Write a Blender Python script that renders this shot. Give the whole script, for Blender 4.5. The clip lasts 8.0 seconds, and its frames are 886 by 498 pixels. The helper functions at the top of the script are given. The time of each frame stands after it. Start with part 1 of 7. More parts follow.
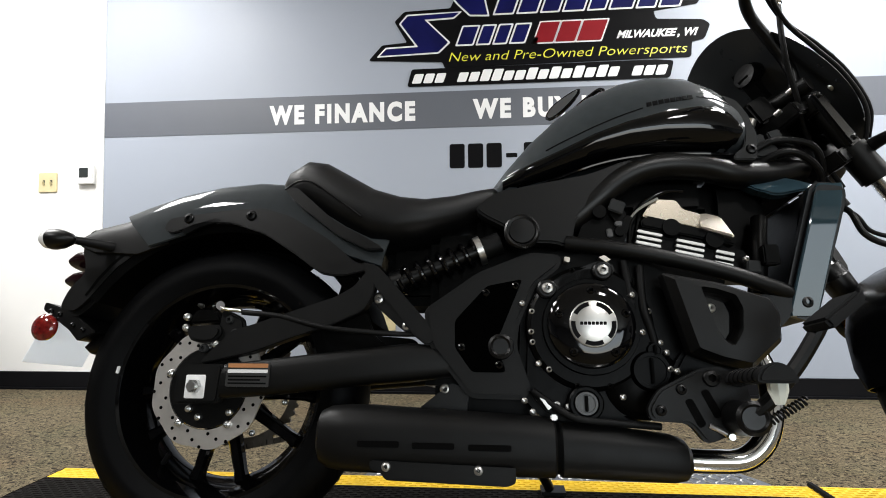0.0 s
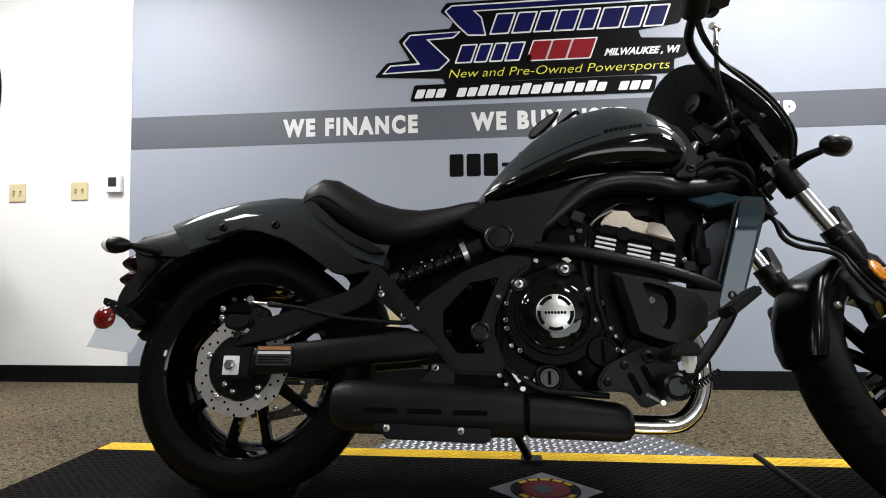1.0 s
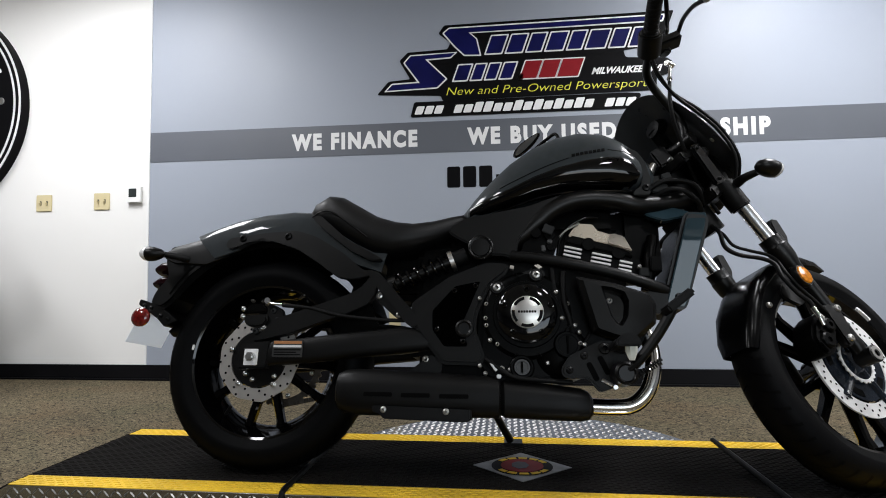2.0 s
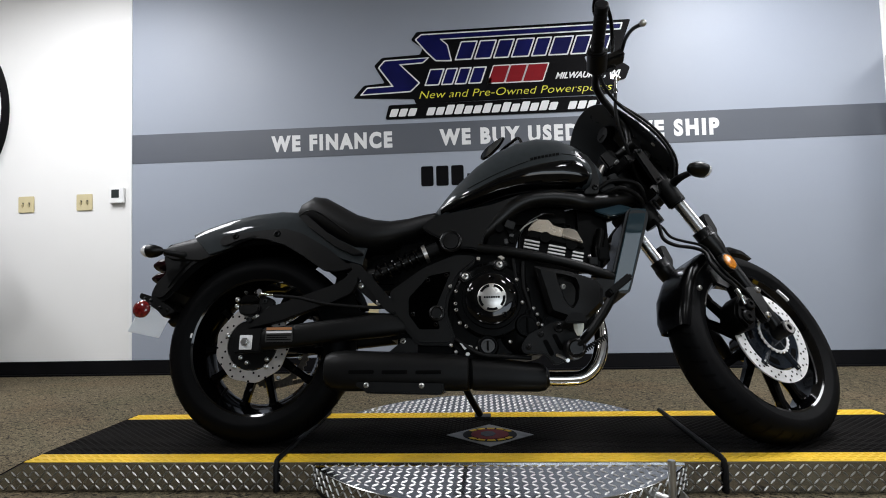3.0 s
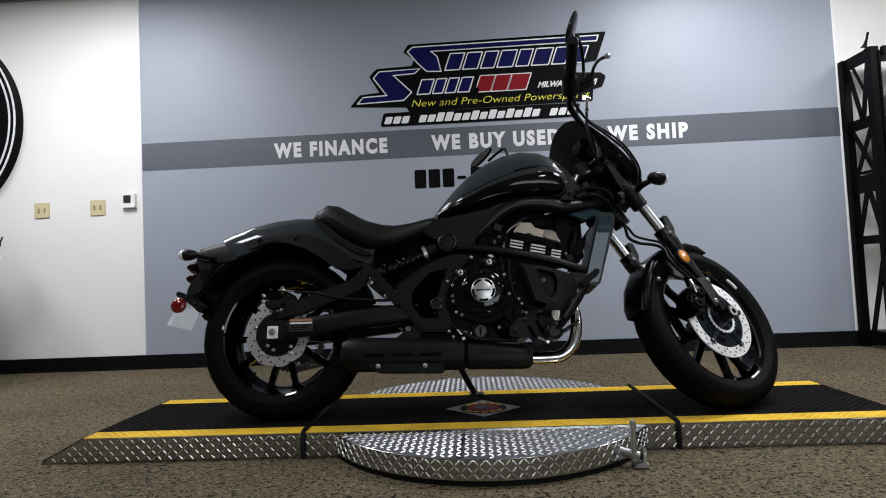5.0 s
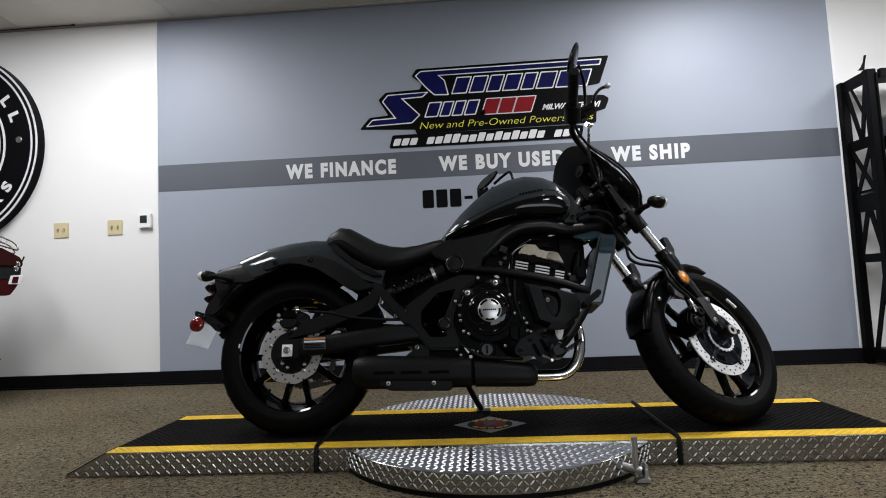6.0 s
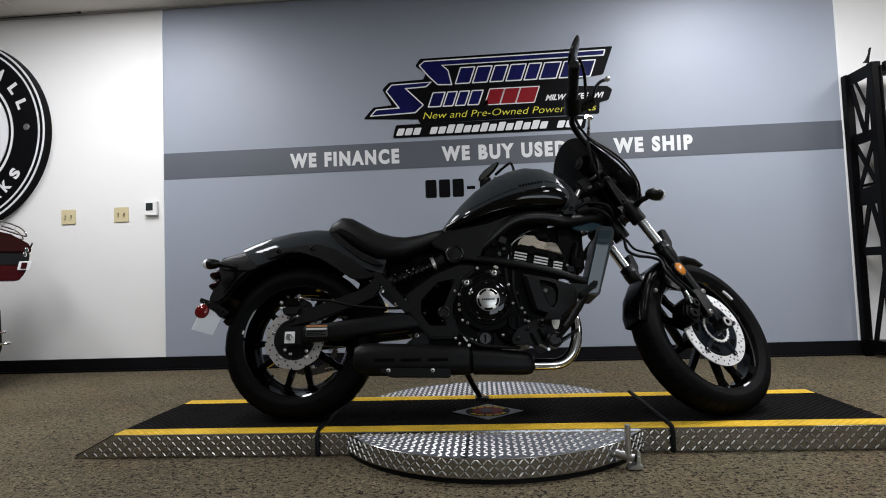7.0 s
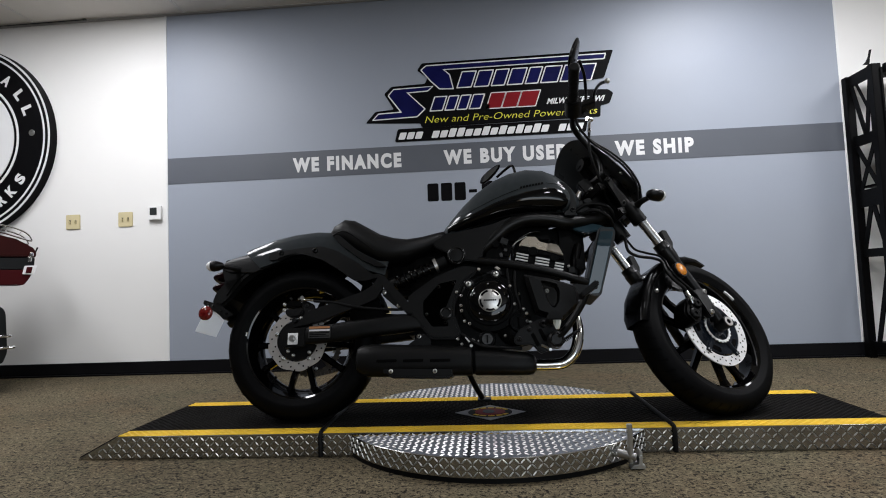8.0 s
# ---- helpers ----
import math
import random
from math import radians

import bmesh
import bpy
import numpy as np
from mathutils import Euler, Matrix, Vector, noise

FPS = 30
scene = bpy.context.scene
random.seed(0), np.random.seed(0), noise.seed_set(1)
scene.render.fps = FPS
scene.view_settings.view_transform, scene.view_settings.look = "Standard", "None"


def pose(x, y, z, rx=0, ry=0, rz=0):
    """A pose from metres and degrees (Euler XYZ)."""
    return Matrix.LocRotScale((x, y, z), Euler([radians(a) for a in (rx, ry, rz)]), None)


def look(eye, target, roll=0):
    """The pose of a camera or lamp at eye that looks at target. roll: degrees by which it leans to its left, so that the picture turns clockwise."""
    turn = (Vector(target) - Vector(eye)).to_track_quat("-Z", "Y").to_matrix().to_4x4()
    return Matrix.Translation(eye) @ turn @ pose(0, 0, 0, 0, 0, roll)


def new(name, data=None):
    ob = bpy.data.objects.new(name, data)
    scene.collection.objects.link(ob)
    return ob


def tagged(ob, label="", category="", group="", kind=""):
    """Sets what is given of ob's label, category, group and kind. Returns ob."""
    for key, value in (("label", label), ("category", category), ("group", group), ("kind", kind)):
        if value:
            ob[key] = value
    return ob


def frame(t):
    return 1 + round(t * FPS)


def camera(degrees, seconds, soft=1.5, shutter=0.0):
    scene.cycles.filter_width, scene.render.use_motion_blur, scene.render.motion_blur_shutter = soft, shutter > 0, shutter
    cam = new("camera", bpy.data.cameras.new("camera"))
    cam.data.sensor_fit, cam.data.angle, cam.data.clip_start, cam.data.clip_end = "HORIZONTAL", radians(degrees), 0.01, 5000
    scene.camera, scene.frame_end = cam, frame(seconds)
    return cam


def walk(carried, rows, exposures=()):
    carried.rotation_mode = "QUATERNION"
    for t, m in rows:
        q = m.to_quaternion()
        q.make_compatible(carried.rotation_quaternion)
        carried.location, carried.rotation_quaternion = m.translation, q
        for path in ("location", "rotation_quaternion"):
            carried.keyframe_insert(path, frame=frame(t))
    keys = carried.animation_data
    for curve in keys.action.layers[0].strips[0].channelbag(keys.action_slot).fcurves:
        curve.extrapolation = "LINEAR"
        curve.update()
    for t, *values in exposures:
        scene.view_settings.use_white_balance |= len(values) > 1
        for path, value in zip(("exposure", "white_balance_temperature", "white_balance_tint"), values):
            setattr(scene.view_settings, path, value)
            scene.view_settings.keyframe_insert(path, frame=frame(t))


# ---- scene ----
cam = camera(76.4, 8.0, soft=1.0)
PATH = [
    (0, (-0.014, -1.193, 0.644), (-0.192, 0.797, 0.73), -0.4),
    (0.5, (0.01, -1.306, 0.64), (-0.195, 0.682, 0.718), -0.8),
    (1, (0.048, -1.428, 0.636), (-0.157, 0.56, 0.73), -0.5),
    (1.5, (0.091, -1.544, 0.639), (-0.156, 0.438, 0.746), -0.3),
    (2.8, (0.138, -1.805, 0.621), (-0.013, 0.186, 0.734), -1.3),
    (3, (0.143, -1.846, 0.617), (0.005, 0.147, 0.713), -1.4),
    (3.5, (0.144, -1.938, 0.61), (0.052, 0.058, 0.683), -0.9),
    (4, (0.139, -2.03, 0.612), (0.084, -0.032, 0.69), -0.6),
    (4.5, (0.128, -2.092, 0.618), (0.055, -0.094, 0.672), -1.7),
    (6, (0.131, -2.231, 0.646), (0.012, -0.239, 0.775), -2.4),
    (6.5, (0.136, -2.254, 0.652), (-0.001, -0.262, 0.774), -2.3),
    (7, (0.151, -2.265, 0.649), (0.014, -0.271, 0.739), -1.9),
    (7.5, (0.154, -2.275, 0.642), (0.004, -0.283, 0.736), -2.0),
    (8, (0.155, -2.277, 0.633), (0.009, -0.285, 0.742), -2.1),
]
EXPOSURE = 0.0
EXPOSURES = [(0, 0.93, 6950, 11), (0.5, 0.77, 6900, 11), (1.0, 0.6, 6850, 12), (1.5, 0.46, 6750, 12), (3.0, 0.2, 6600, 12), (4.0, 0.1, 6550, 13), (6.0, 0.03, 6620, 13), (8.0, 0.01, 6620, 13)]
walk(cam, [(t, look(eye, target, roll)) for t, eye, target, roll in PATH], [(t, e + EXPOSURE, k, tint) for t, e, k, tint in EXPOSURES])

# ---- world and lamps ----
WALL_Y, CEIL_Z = 1.837, 2.775
ROOM_X0, ROOM_X1, ROOM_Y0 = -6.5, 6.5, -7.0
world = bpy.data.worlds.new("world")
scene.world = world
world.use_nodes = True
wn = world.node_tree.nodes
sky = wn.new("ShaderNodeTexSky")
sky.sky_type, sky.sun_disc = "NISHITA", False
sky.sun_elevation, sky.sun_rotation = radians(35), radians(200)
world.node_tree.links.new(sky.outputs[0], wn["Background"].inputs[0])
wn["Background"].inputs[1].default_value = 0.1


def area_lamp(name, m, sx, sy, watts, color=(1, 1, 1)):
    data = bpy.data.lights.new(name, "AREA")
    data.shape, data.size, data.size_y, data.energy, data.color = "RECTANGLE", sx, sy, watts, color
    ob = new(name, data)
    ob.matrix_world = m
    return ob


# panels at x -3.5 and 3.9 are added to brighten the white walls
PANELS = [(-3.5, 0.1, 34), (-2.3, 0.5, 54), (1.85, 0.5, 74), (3.9, 0.0, 38), (-2.05, -1.85, 24), (1.15, -1.85, 19), (4.4, -1.85, 12)]
for px, py, watts in PANELS:
    area_lamp("ceiling_panel_lamp", pose(px, py, CEIL_Z - 0.02), 0.6 if py > -1 else 0.3, 1.2 if py > -1 else 0.6, watts, (0.945, 0.985, 1.03))
# daylight through the shop window in the wall behind the camera
area_lamp("window_daylight", pose(2.6, ROOM_Y0 + 0.05, 1.45, 90, 0, 0), 4.4, 2.1, 80, (0.78, 0.9, 1.0))


# ---- materials ----
def material(name, color, rough=0.5, metal=0.0, var=0.12, scale=8.0, bump=0.0, bump_scale=200.0, coat=0.0, rough_var=0.08, color2=None, detail=6.0, spec=None):
    """A surface with broad mottling, fine grain and uneven gloss."""
    m = bpy.data.materials.new(name)
    m.use_nodes = True
    nt = m.node_tree
    nd, ln = nt.nodes, nt.links
    b = nd["Principled BSDF"]
    b.inputs["Roughness"].default_value = rough
    b.inputs["Metallic"].default_value = metal
    b.inputs["Coat Weight"].default_value = coat
    b.inputs["Coat Roughness"].default_value = 0.04
    if spec is not None:
        b.inputs["Specular IOR Level"].default_value = spec
    tc = nd.new("ShaderNodeTexCoord")
    n1 = nd.new("ShaderNodeTexNoise")
    n1.inputs["Scale"].default_value, n1.inputs["Detail"].default_value = scale, detail
    ln.new(tc.outputs["Object"], n1.inputs["Vector"])
    ramp = nd.new("ShaderNodeValToRGB")
    c2 = color2 or tuple(min(1, c * (1 + var)) for c in color)
    c1 = color if color2 else tuple(c * (1 - var) for c in color)
    ramp.color_ramp.elements[0].position, ramp.color_ramp.elements[0].color = 0.3, (*c1, 1)
    ramp.color_ramp.elements[1].position, ramp.color_ramp.elements[1].color = 0.7, (*c2, 1)
    ln.new(n1.outputs["Fac"], ramp.inputs[0])
    ln.new(ramp.outputs[0], b.inputs["Base Color"])
    mr = nd.new("ShaderNodeMapRange")
    mr.inputs[3].default_value, mr.inputs[4].default_value = max(0.02, rough - rough_var), min(1, rough + rough_var)
    n2 = nd.new("ShaderNodeTexNoise")
    n2.inputs["Scale"].default_value, n2.inputs["Detail"].default_value = scale * 2.7, 5
    ln.new(tc.outputs["Object"], n2.inputs["Vector"])
    ln.new(n2.outputs["Fac"], mr.inputs[0])
    ln.new(mr.outputs[0], b.inputs["Roughness"])
    if bump:
        n3 = nd.new("ShaderNodeTexNoise")
        n3.inputs["Scale"].default_value, n3.inputs["Detail"].default_value = bump_scale, 3
        ln.new(tc.outputs["Object"], n3.inputs["Vector"])
        bp = nd.new("ShaderNodeBump")
        bp.inputs["Strength"].default_value, bp.inputs["Distance"].default_value = bump, 0.002
        ln.new(n3.outputs["Fac"], bp.inputs["Height"])
        ln.new(bp.outputs[0], b.inputs["Normal"])
    return m


def floor_material():
    """Brown-grey carpet-like sheet with dark flecks and worn patches."""
    m = material("floor_flecked", (0.118, 0.096, 0.061), 0.85, var=0.25, scale=1.3, bump=1.0, bump_scale=90, spec=0.1)
    nt = m.node_tree
    nd, ln = nt.nodes, nt.links
    b = nd["Principled BSDF"]
    base = b.inputs["Base Color"].links[0].from_socket
    tc = nd.new("ShaderNodeTexCoord")
    mp = nd.new("ShaderNodeMapping")
    mp.inputs["Scale"].default_value = (0.9, 1.1, 1.0)
    ln.new(tc.outputs["Object"], mp.inputs["Vector"])
    # broad tints, grain, then short dark flecks of three sizes
    for sc, lo, hi, col, amount in ((2.1, 0.5, 0.68, (0.138, 0.096, 0.056, 1), 0.6), (2.9, 0.5, 0.7, (0.090, 0.087, 0.052, 1), 0.6), (16, 0.5, 0.68, (0.065, 0.052, 0.031, 1), 0.4), (60, 0.54, 0.62, (0.21, 0.172, 0.105, 1), 0.7), (180, 0.52, 0.66, (0.04, 0.032, 0.020, 1), 0.45),
                                    (52, 0.605, 0.625, (0.007, 0.006, 0.0045, 1), 0.9), (84, 0.59, 0.61, (0.007, 0.006, 0.0045, 1), 0.9), (150, 0.58, 0.61, (0.009, 0.008, 0.006, 1), 0.85)):
        n = nd.new("ShaderNodeTexNoise")
        n.inputs["Scale"].default_value, n.inputs["Detail"].default_value, n.inputs["Distortion"].default_value = sc, 2.5, 0.6
        ln.new(mp.outputs[0], n.inputs["Vector"])
        r = nd.new("ShaderNodeMapRange")
        r.inputs[1].default_value, r.inputs[2].default_value, r.inputs[4].default_value = lo, hi, amount
        ln.new(n.outputs["Fac"], r.inputs[0])
        mx = nd.new("ShaderNodeMix")
        mx.data_type = "RGBA"
        ln.new(r.outputs[0], mx.inputs[0])
        ln.new(base, mx.inputs[6])
        mx.inputs[7].default_value = col
        base = mx.outputs[2]
    ln.new(base, b.inputs["Base Color"])
    return m


M_FLOOR = floor_material()
M_WALL = material("white_wall_paint", (0.75, 0.74, 0.72), 0.6, var=0.02, scale=1.5, bump=0.08, bump_scale=260)
M_GREY = material("grey_wall_vinyl", (0.276, 0.304, 0.356), 0.5, var=0.03, scale=1.1, bump=0.05, bump_scale=240)
M_BAND = material("dark_grey_band", (0.080, 0.088, 0.106), 0.42, var=0.05, scale=2)
M_COVE = material("black_cove_base", (0.005, 0.005, 0.006), 0.42, var=0.2, scale=5, spec=0.1)
M_BACK = material("unseen_wall_grey", (0.26, 0.26, 0.27), 0.6, var=0.05, scale=1.2)
M_CEIL = material("ceiling_tile", (0.76, 0.73, 0.69), 0.85, var=0.04, scale=3, bump=0.5, bump_scale=70)
M_GRID = material("ceiling_grid_white", (0.70, 0.69, 0.67), 0.5, var=0.03)
M_ANGLE = material("grey_wall_angle", (0.30, 0.29, 0.28), 0.5, var=0.05)
M_SIGNWHITE = material("sign_white", (0.70, 0.70, 0.70), 0.4, var=0.02)
M_SIGNBLACK = material("sign_black", (0.003, 0.003, 0.0035), 0.5, var=0.1, spec=0.05)
M_SIGNBLUE = material("sign_blue", (0.0045, 0.0055, 0.06), 0.45, var=0.3, scale=5, spec=0.08)
M_SIGNRED = material("sign_red", (0.21, 0.009, 0.014), 0.45, var=0.1, spec=0.1)
M_SIGNYELLOW = material("sign_yellow", (0.72, 0.68, 0.05), 0.4, var=0.05)
M_IVORY = material("ivory_plastic", (0.58, 0.50, 0.30), 0.4, var=0.04)
M_WHITEPL = material("white_plastic", (0.75, 0.75, 0.74), 0.35, var=0.02)
M_DARKPL = material("dark_screen", (0.03, 0.035, 0.035), 0.2, var=0.1)
M_TREAD = material("aluminium_tread_plate", (0.41, 0.41, 0.405), 0.15, metal=1.0, var=0.16, scale=5, bump=0.12, bump_scale=120, rough_var=0.12)
M_LUG = material("bright_tread_lug", (0.49, 0.49, 0.485), 0.36, metal=1.0, var=0.08, scale=14)
M_DECAL = material("scuffed_silver_film", (0.20, 0.20, 0.20), 0.4, metal=0.6, var=0.35, scale=22)
M_CREST = material("blue_grey_print", (0.035, 0.035, 0.055), 0.5, var=0.4, scale=30)
M_YELLOW = material("yellow_safety_strip", (0.72, 0.46, 0.02), 0.6, var=0.16, scale=9, bump=0.4, bump_scale=160)
M_MAT = material("black_ribbed_rubber", (0.0085, 0.0075, 0.0068), 0.8, var=0.3, scale=4, bump=0.3, bump_scale=150, spec=0.06)
M_RUBBER = material("black_rubber", (0.003, 0.003, 0.0032), 0.55, var=0.25, scale=14, bump=0.15, bump_scale=220, spec=0.15)
M_STEEL = material("zinc_steel", (0.54, 0.54, 0.53), 0.3, metal=1.0, var=0.1, scale=20)
M_DRAIN = material("dark_grey_cap", (0.045, 0.045, 0.045), 0.4, metal=0.3, var=0.1)
M_RACK = material("black_powder_coat", (0.0016, 0.0016, 0.0018), 0.45, var=0.2, scale=12, spec=0.08)


# ---- mesh helpers ----
def add_box(bm, c, s, turn=None):
    m = Matrix.Translation(c) @ (turn or Matrix.Identity(4)) @ Matrix.Diagonal((*s, 1))
    return bmesh.ops.create_cube(bm, size=1, matrix=m)["verts"]


def add_ring_loft(bm, rings, cap=True, wrap=True):
    """Skin rings of equal count; each ring is a closed list of points (open when wrap is False)."""
    vs = [[bm.verts.new(p) for p in r] for r in rings]
    n = len(vs[0])
    for a, b in zip(vs, vs[1:]):
        for i in range(n if wrap else n - 1):
            j = (i + 1) % n
            bm.faces.new((a[i], a[j], b[j], b[i]))
    if cap and wrap:
        bm.faces.new(vs[0])
        bm.faces.new(vs[-1])
    return vs


def frame_of(d):
    d = Vector(d).normalized()
    s = d.cross(Vector((0, 0, 1)) if abs(d.z) < 0.9 else Vector((1, 0, 0))).normalized()
    return s, d.cross(s).normalized()


def add_cyl(bm, p0, p1, r0, r1=None, n=20, cap=True):
    p0, p1 = Vector(p0), Vector(p1)
    s, u = frame_of(p1 - p0)
    r1 = r0 if r1 is None else r1
    ring = lambda p, r: [p + r * (math.cos(2 * math.pi * i / n) * s + math.sin(2 * math.pi * i / n) * u) for i in range(n)]
    return add_ring_loft(bm, [ring(p0, r0), ring(p1, r1)], cap)


def smooth_line(pts, steps=6):
    """Catmull-Rom through the points."""
    p = [Vector(q) for q in pts]
    p = [2 * p[0] - p[1]] + p + [2 * p[-1] - p[-2]]
    out = []
    for a, b, c, d in zip(p, p[1:], p[2:], p[3:]):
        for k in range(steps):
            t = k / steps
            out.append(0.5 * (2 * b + (c - a) * t + (2 * a - 5 * b + 4 * c - d) * t * t + (3 * b - a - 3 * c + d) * t ** 3))
    return out + [p[-2]]


def add_tube(bm, pts, r, n=12, steps=6, curve=True, r_end=None):
    line = smooth_line(pts, steps) if curve else [Vector(q) for q in pts]
    rings, side = [], None
    for i, p in enumerate(line):
        d = (line[min(i + 1, len(line) - 1)] - line[max(i - 1, 0)]).normalized()
        s = frame_of(d)[0] if side is None else (side - side.dot(d) * d).normalized()
        side, u = s, d.cross(s)
        rr = r if r_end is None else r + (r_end - r) * i / (len(line) - 1)
        rings.append([p + rr * (math.cos(2 * math.pi * k / n) * s + math.sin(2 * math.pi * k / n) * u) for k in range(n)])
    return add_ring_loft(bm, rings)


def add_plate(bm, poly, y0, y1, bevel=0.0, segs=2):
    """Extrude an outline in x and z from y0 to y1, with rounded rims."""
    t = bmesh.new()
    a = [t.verts.new((x, y0, z)) for x, z in poly]
    b = [t.verts.new((x, y1, z)) for x, z in poly]
    n = len(poly)
    fa, fb = t.faces.new(a), t.faces.new(b[::-1])
    for i in range(n):
        t.faces.new((a[i], b[i], b[(i + 1) % n], a[(i + 1) % n]))
    bmesh.ops.recalc_face_normals(t, faces=t.faces)
    if bevel:
        bmesh.ops.bevel(t, geom=[e for e in t.edges if e in fa.edges or e in fb.edges], offset=bevel, segments=segs, affect="EDGES", clamp_overlap=True)
    merge(bm, t)


def merge(bm, t):
    me = bpy.data.meshes.new("tmp")
    t.to_mesh(me)
    t.free()
    bm.from_mesh(me)
    bpy.data.meshes.remove(me)


def rounded(x0, z0, x1, z1, r, n=4):
    """A rectangle with round corners."""
    out = []
    for cx, cz, a in ((x1 - r, z1 - r, 0), (x0 + r, z1 - r, 90), (x0 + r, z0 + r, 180), (x1 - r, z0 + r, 270)):
        out += [(cx + r * math.cos(radians(a + 90 * k / n)), cz + r * math.sin(radians(a + 90 * k / n))) for k in range(n + 1)]
    return out


def round_poly(poly, r, n=3):
    """Round every corner of an outline."""
    out, m = [], len(poly)
    for i in range(m):
        p, a, b = Vector(poly[i]), Vector(poly[i - 1]), Vector(poly[(i + 1) % m])
        ra, rb = min(r, (a - p).length * 0.45), min(r, (b - p).length * 0.45)
        s, e = p + (a - p).normalized() * ra, p + (b - p).normalized() * rb
        for k in range(n + 1):
            t = k / n
            q = (1 - t) ** 2 * s + 2 * t * (1 - t) * p + t * t * e
            out.append((q.x, q.y))
    return out


def disc_poly(cx, cz, r, n=24):
    return [(cx + r * math.cos(2 * math.pi * k / n), cz + r * math.sin(2 * math.pi * k / n)) for k in range(n)]


def add_lathe(bm, c, profile, n=48, closed=False):
    """Turn a profile of (y, radius) round the y axis through c = (x, z)."""
    prof = list(profile) + ([profile[0]] if closed else [])
    rings = [[(c[0] + r * math.cos(2 * math.pi * i / n), y, c[1] + r * math.sin(2 * math.pi * i / n)) for i in range(n)] for y, r in prof]
    add_ring_loft(bm, rings, cap=not closed)


def part(name, bm, mat, parent=None, label="", smooth=35, bevel=0.0):
    if bevel:
        bmesh.ops.recalc_face_normals(bm, faces=bm.faces)
        es = [e for e in bm.edges if len(e.link_faces) == 2 and e.calc_face_angle(0) > radians(40)]
        bmesh.ops.bevel(bm, geom=es, offset=bevel, segments=2, affect="EDGES", clamp_overlap=True)
    bmesh.ops.remove_doubles(bm, verts=bm.verts, dist=1e-6)
    bmesh.ops.recalc_face_normals(bm, faces=bm.faces)
    me = bpy.data.meshes.new(name)
    bm.to_mesh(me)
    bm.free()
    me.materials.append(mat)
    if smooth:
        me.polygons.foreach_set("use_smooth", [True] * len(me.polygons))
        me.set_sharp_from_angle(angle=radians(smooth))
    ob = new(name, me)
    if parent:
        ob.parent = parent
    if label:
        ob["label"] = label
    return ob


def box_part(name, c, s, mat, parent=None, label="", bevel=0.0, turn=None):
    bm = bmesh.new()
    add_box(bm, c, s, turn)
    return part(name, bm, mat, parent, label, smooth=35 if bevel else 0, bevel=bevel)


def plate_part(name, poly, y0, y1, mat, parent=None, label="", bevel=0.0):
    bm = bmesh.new()
    add_plate(bm, poly, y0, y1, bevel)
    return part(name, bm, mat, parent, label)


def text_part(name, body, x0, z0, x1, z1, y, mat, parent=None, label="", bold=0.0, shear=0.0, depth=0.0015, space=1.0):
    """Words in the built-in font, fitted into a box on a wall that faces -y."""
    cu = bpy.data.curves.new(name, "FONT")
    cu.body, cu.extrude, cu.offset, cu.shear, cu.resolution_u, cu.space_character = body, 0.0005, bold, shear, 4, space
    tmp = bpy.data.objects.new("tmp_text", cu)
    scene.collection.objects.link(tmp)
    me = bpy.data.meshes.new_from_object(tmp.evaluated_get(bpy.context.evaluated_depsgraph_get()))
    bpy.data.objects.remove(tmp)
    co = np.array([v.co for v in me.vertices])
    lo, hi = co.min(0), co.max(0)
    for v in me.vertices:
        v.co = (x0 + (v.co.x - lo[0]) / (hi[0] - lo[0]) * (x1 - x0), y - depth * (v.co.z - lo[2]) / (hi[2] - lo[2]), z0 + (v.co.y - lo[1]) / (hi[1] - lo[1]) * (z1 - z0))
    me.materials.clear()
    me.materials.append(mat)
    ob = new(name, me)
    if parent:
        ob.parent = parent
    if label:
        ob["label"] = label
    return ob


def thing(name, label, category, m=None, group="", kind=""):
    ob = tagged(new(name), label, category, group, kind)
    if m is not None:
        ob.matrix_world = m
    return ob


# ---- the room ----
EDGE_L, EDGE_R = -2.246, 2.715
floor = box_part("floor", ((ROOM_X0 + ROOM_X1) / 2, (ROOM_Y0 + WALL_Y) / 2, -0.05), (ROOM_X1 - ROOM_X0, WALL_Y - ROOM_Y0, 0.1), M_FLOOR)
tagged(floor, "brown-grey flecked showroom floor covering", "floor", kind="structure")
wall = box_part("wall_north", (0, WALL_Y + 0.1, CEIL_Z / 2), (ROOM_X1 - ROOM_X0, 0.2, CEIL_Z), M_WALL)
tagged(wall, "white painted wall behind the display", "wall", kind="structure")
vinyl = plate_part("wall_vinyl", [(EDGE_L, 0.1), (EDGE_R + 0.012, 0.1), (EDGE_R - 0.014, CEIL_Z), (EDGE_L, CEIL_Z)], WALL_Y - 0.003, WALL_Y, M_GREY)
tagged(vinyl, "light grey vinyl covering on the showroom wall", "wall covering", kind="structure")
band = plate_part("wall_band", [(EDGE_L, 1.437), (EDGE_R, 1.437), (EDGE_R, 1.637), (EDGE_L, 1.637)], WALL_Y - 0.005, WALL_Y - 0.003, M_BAND)
tagged(band, "dark grey horizontal band across the grey wall", "wall band", kind="structure")
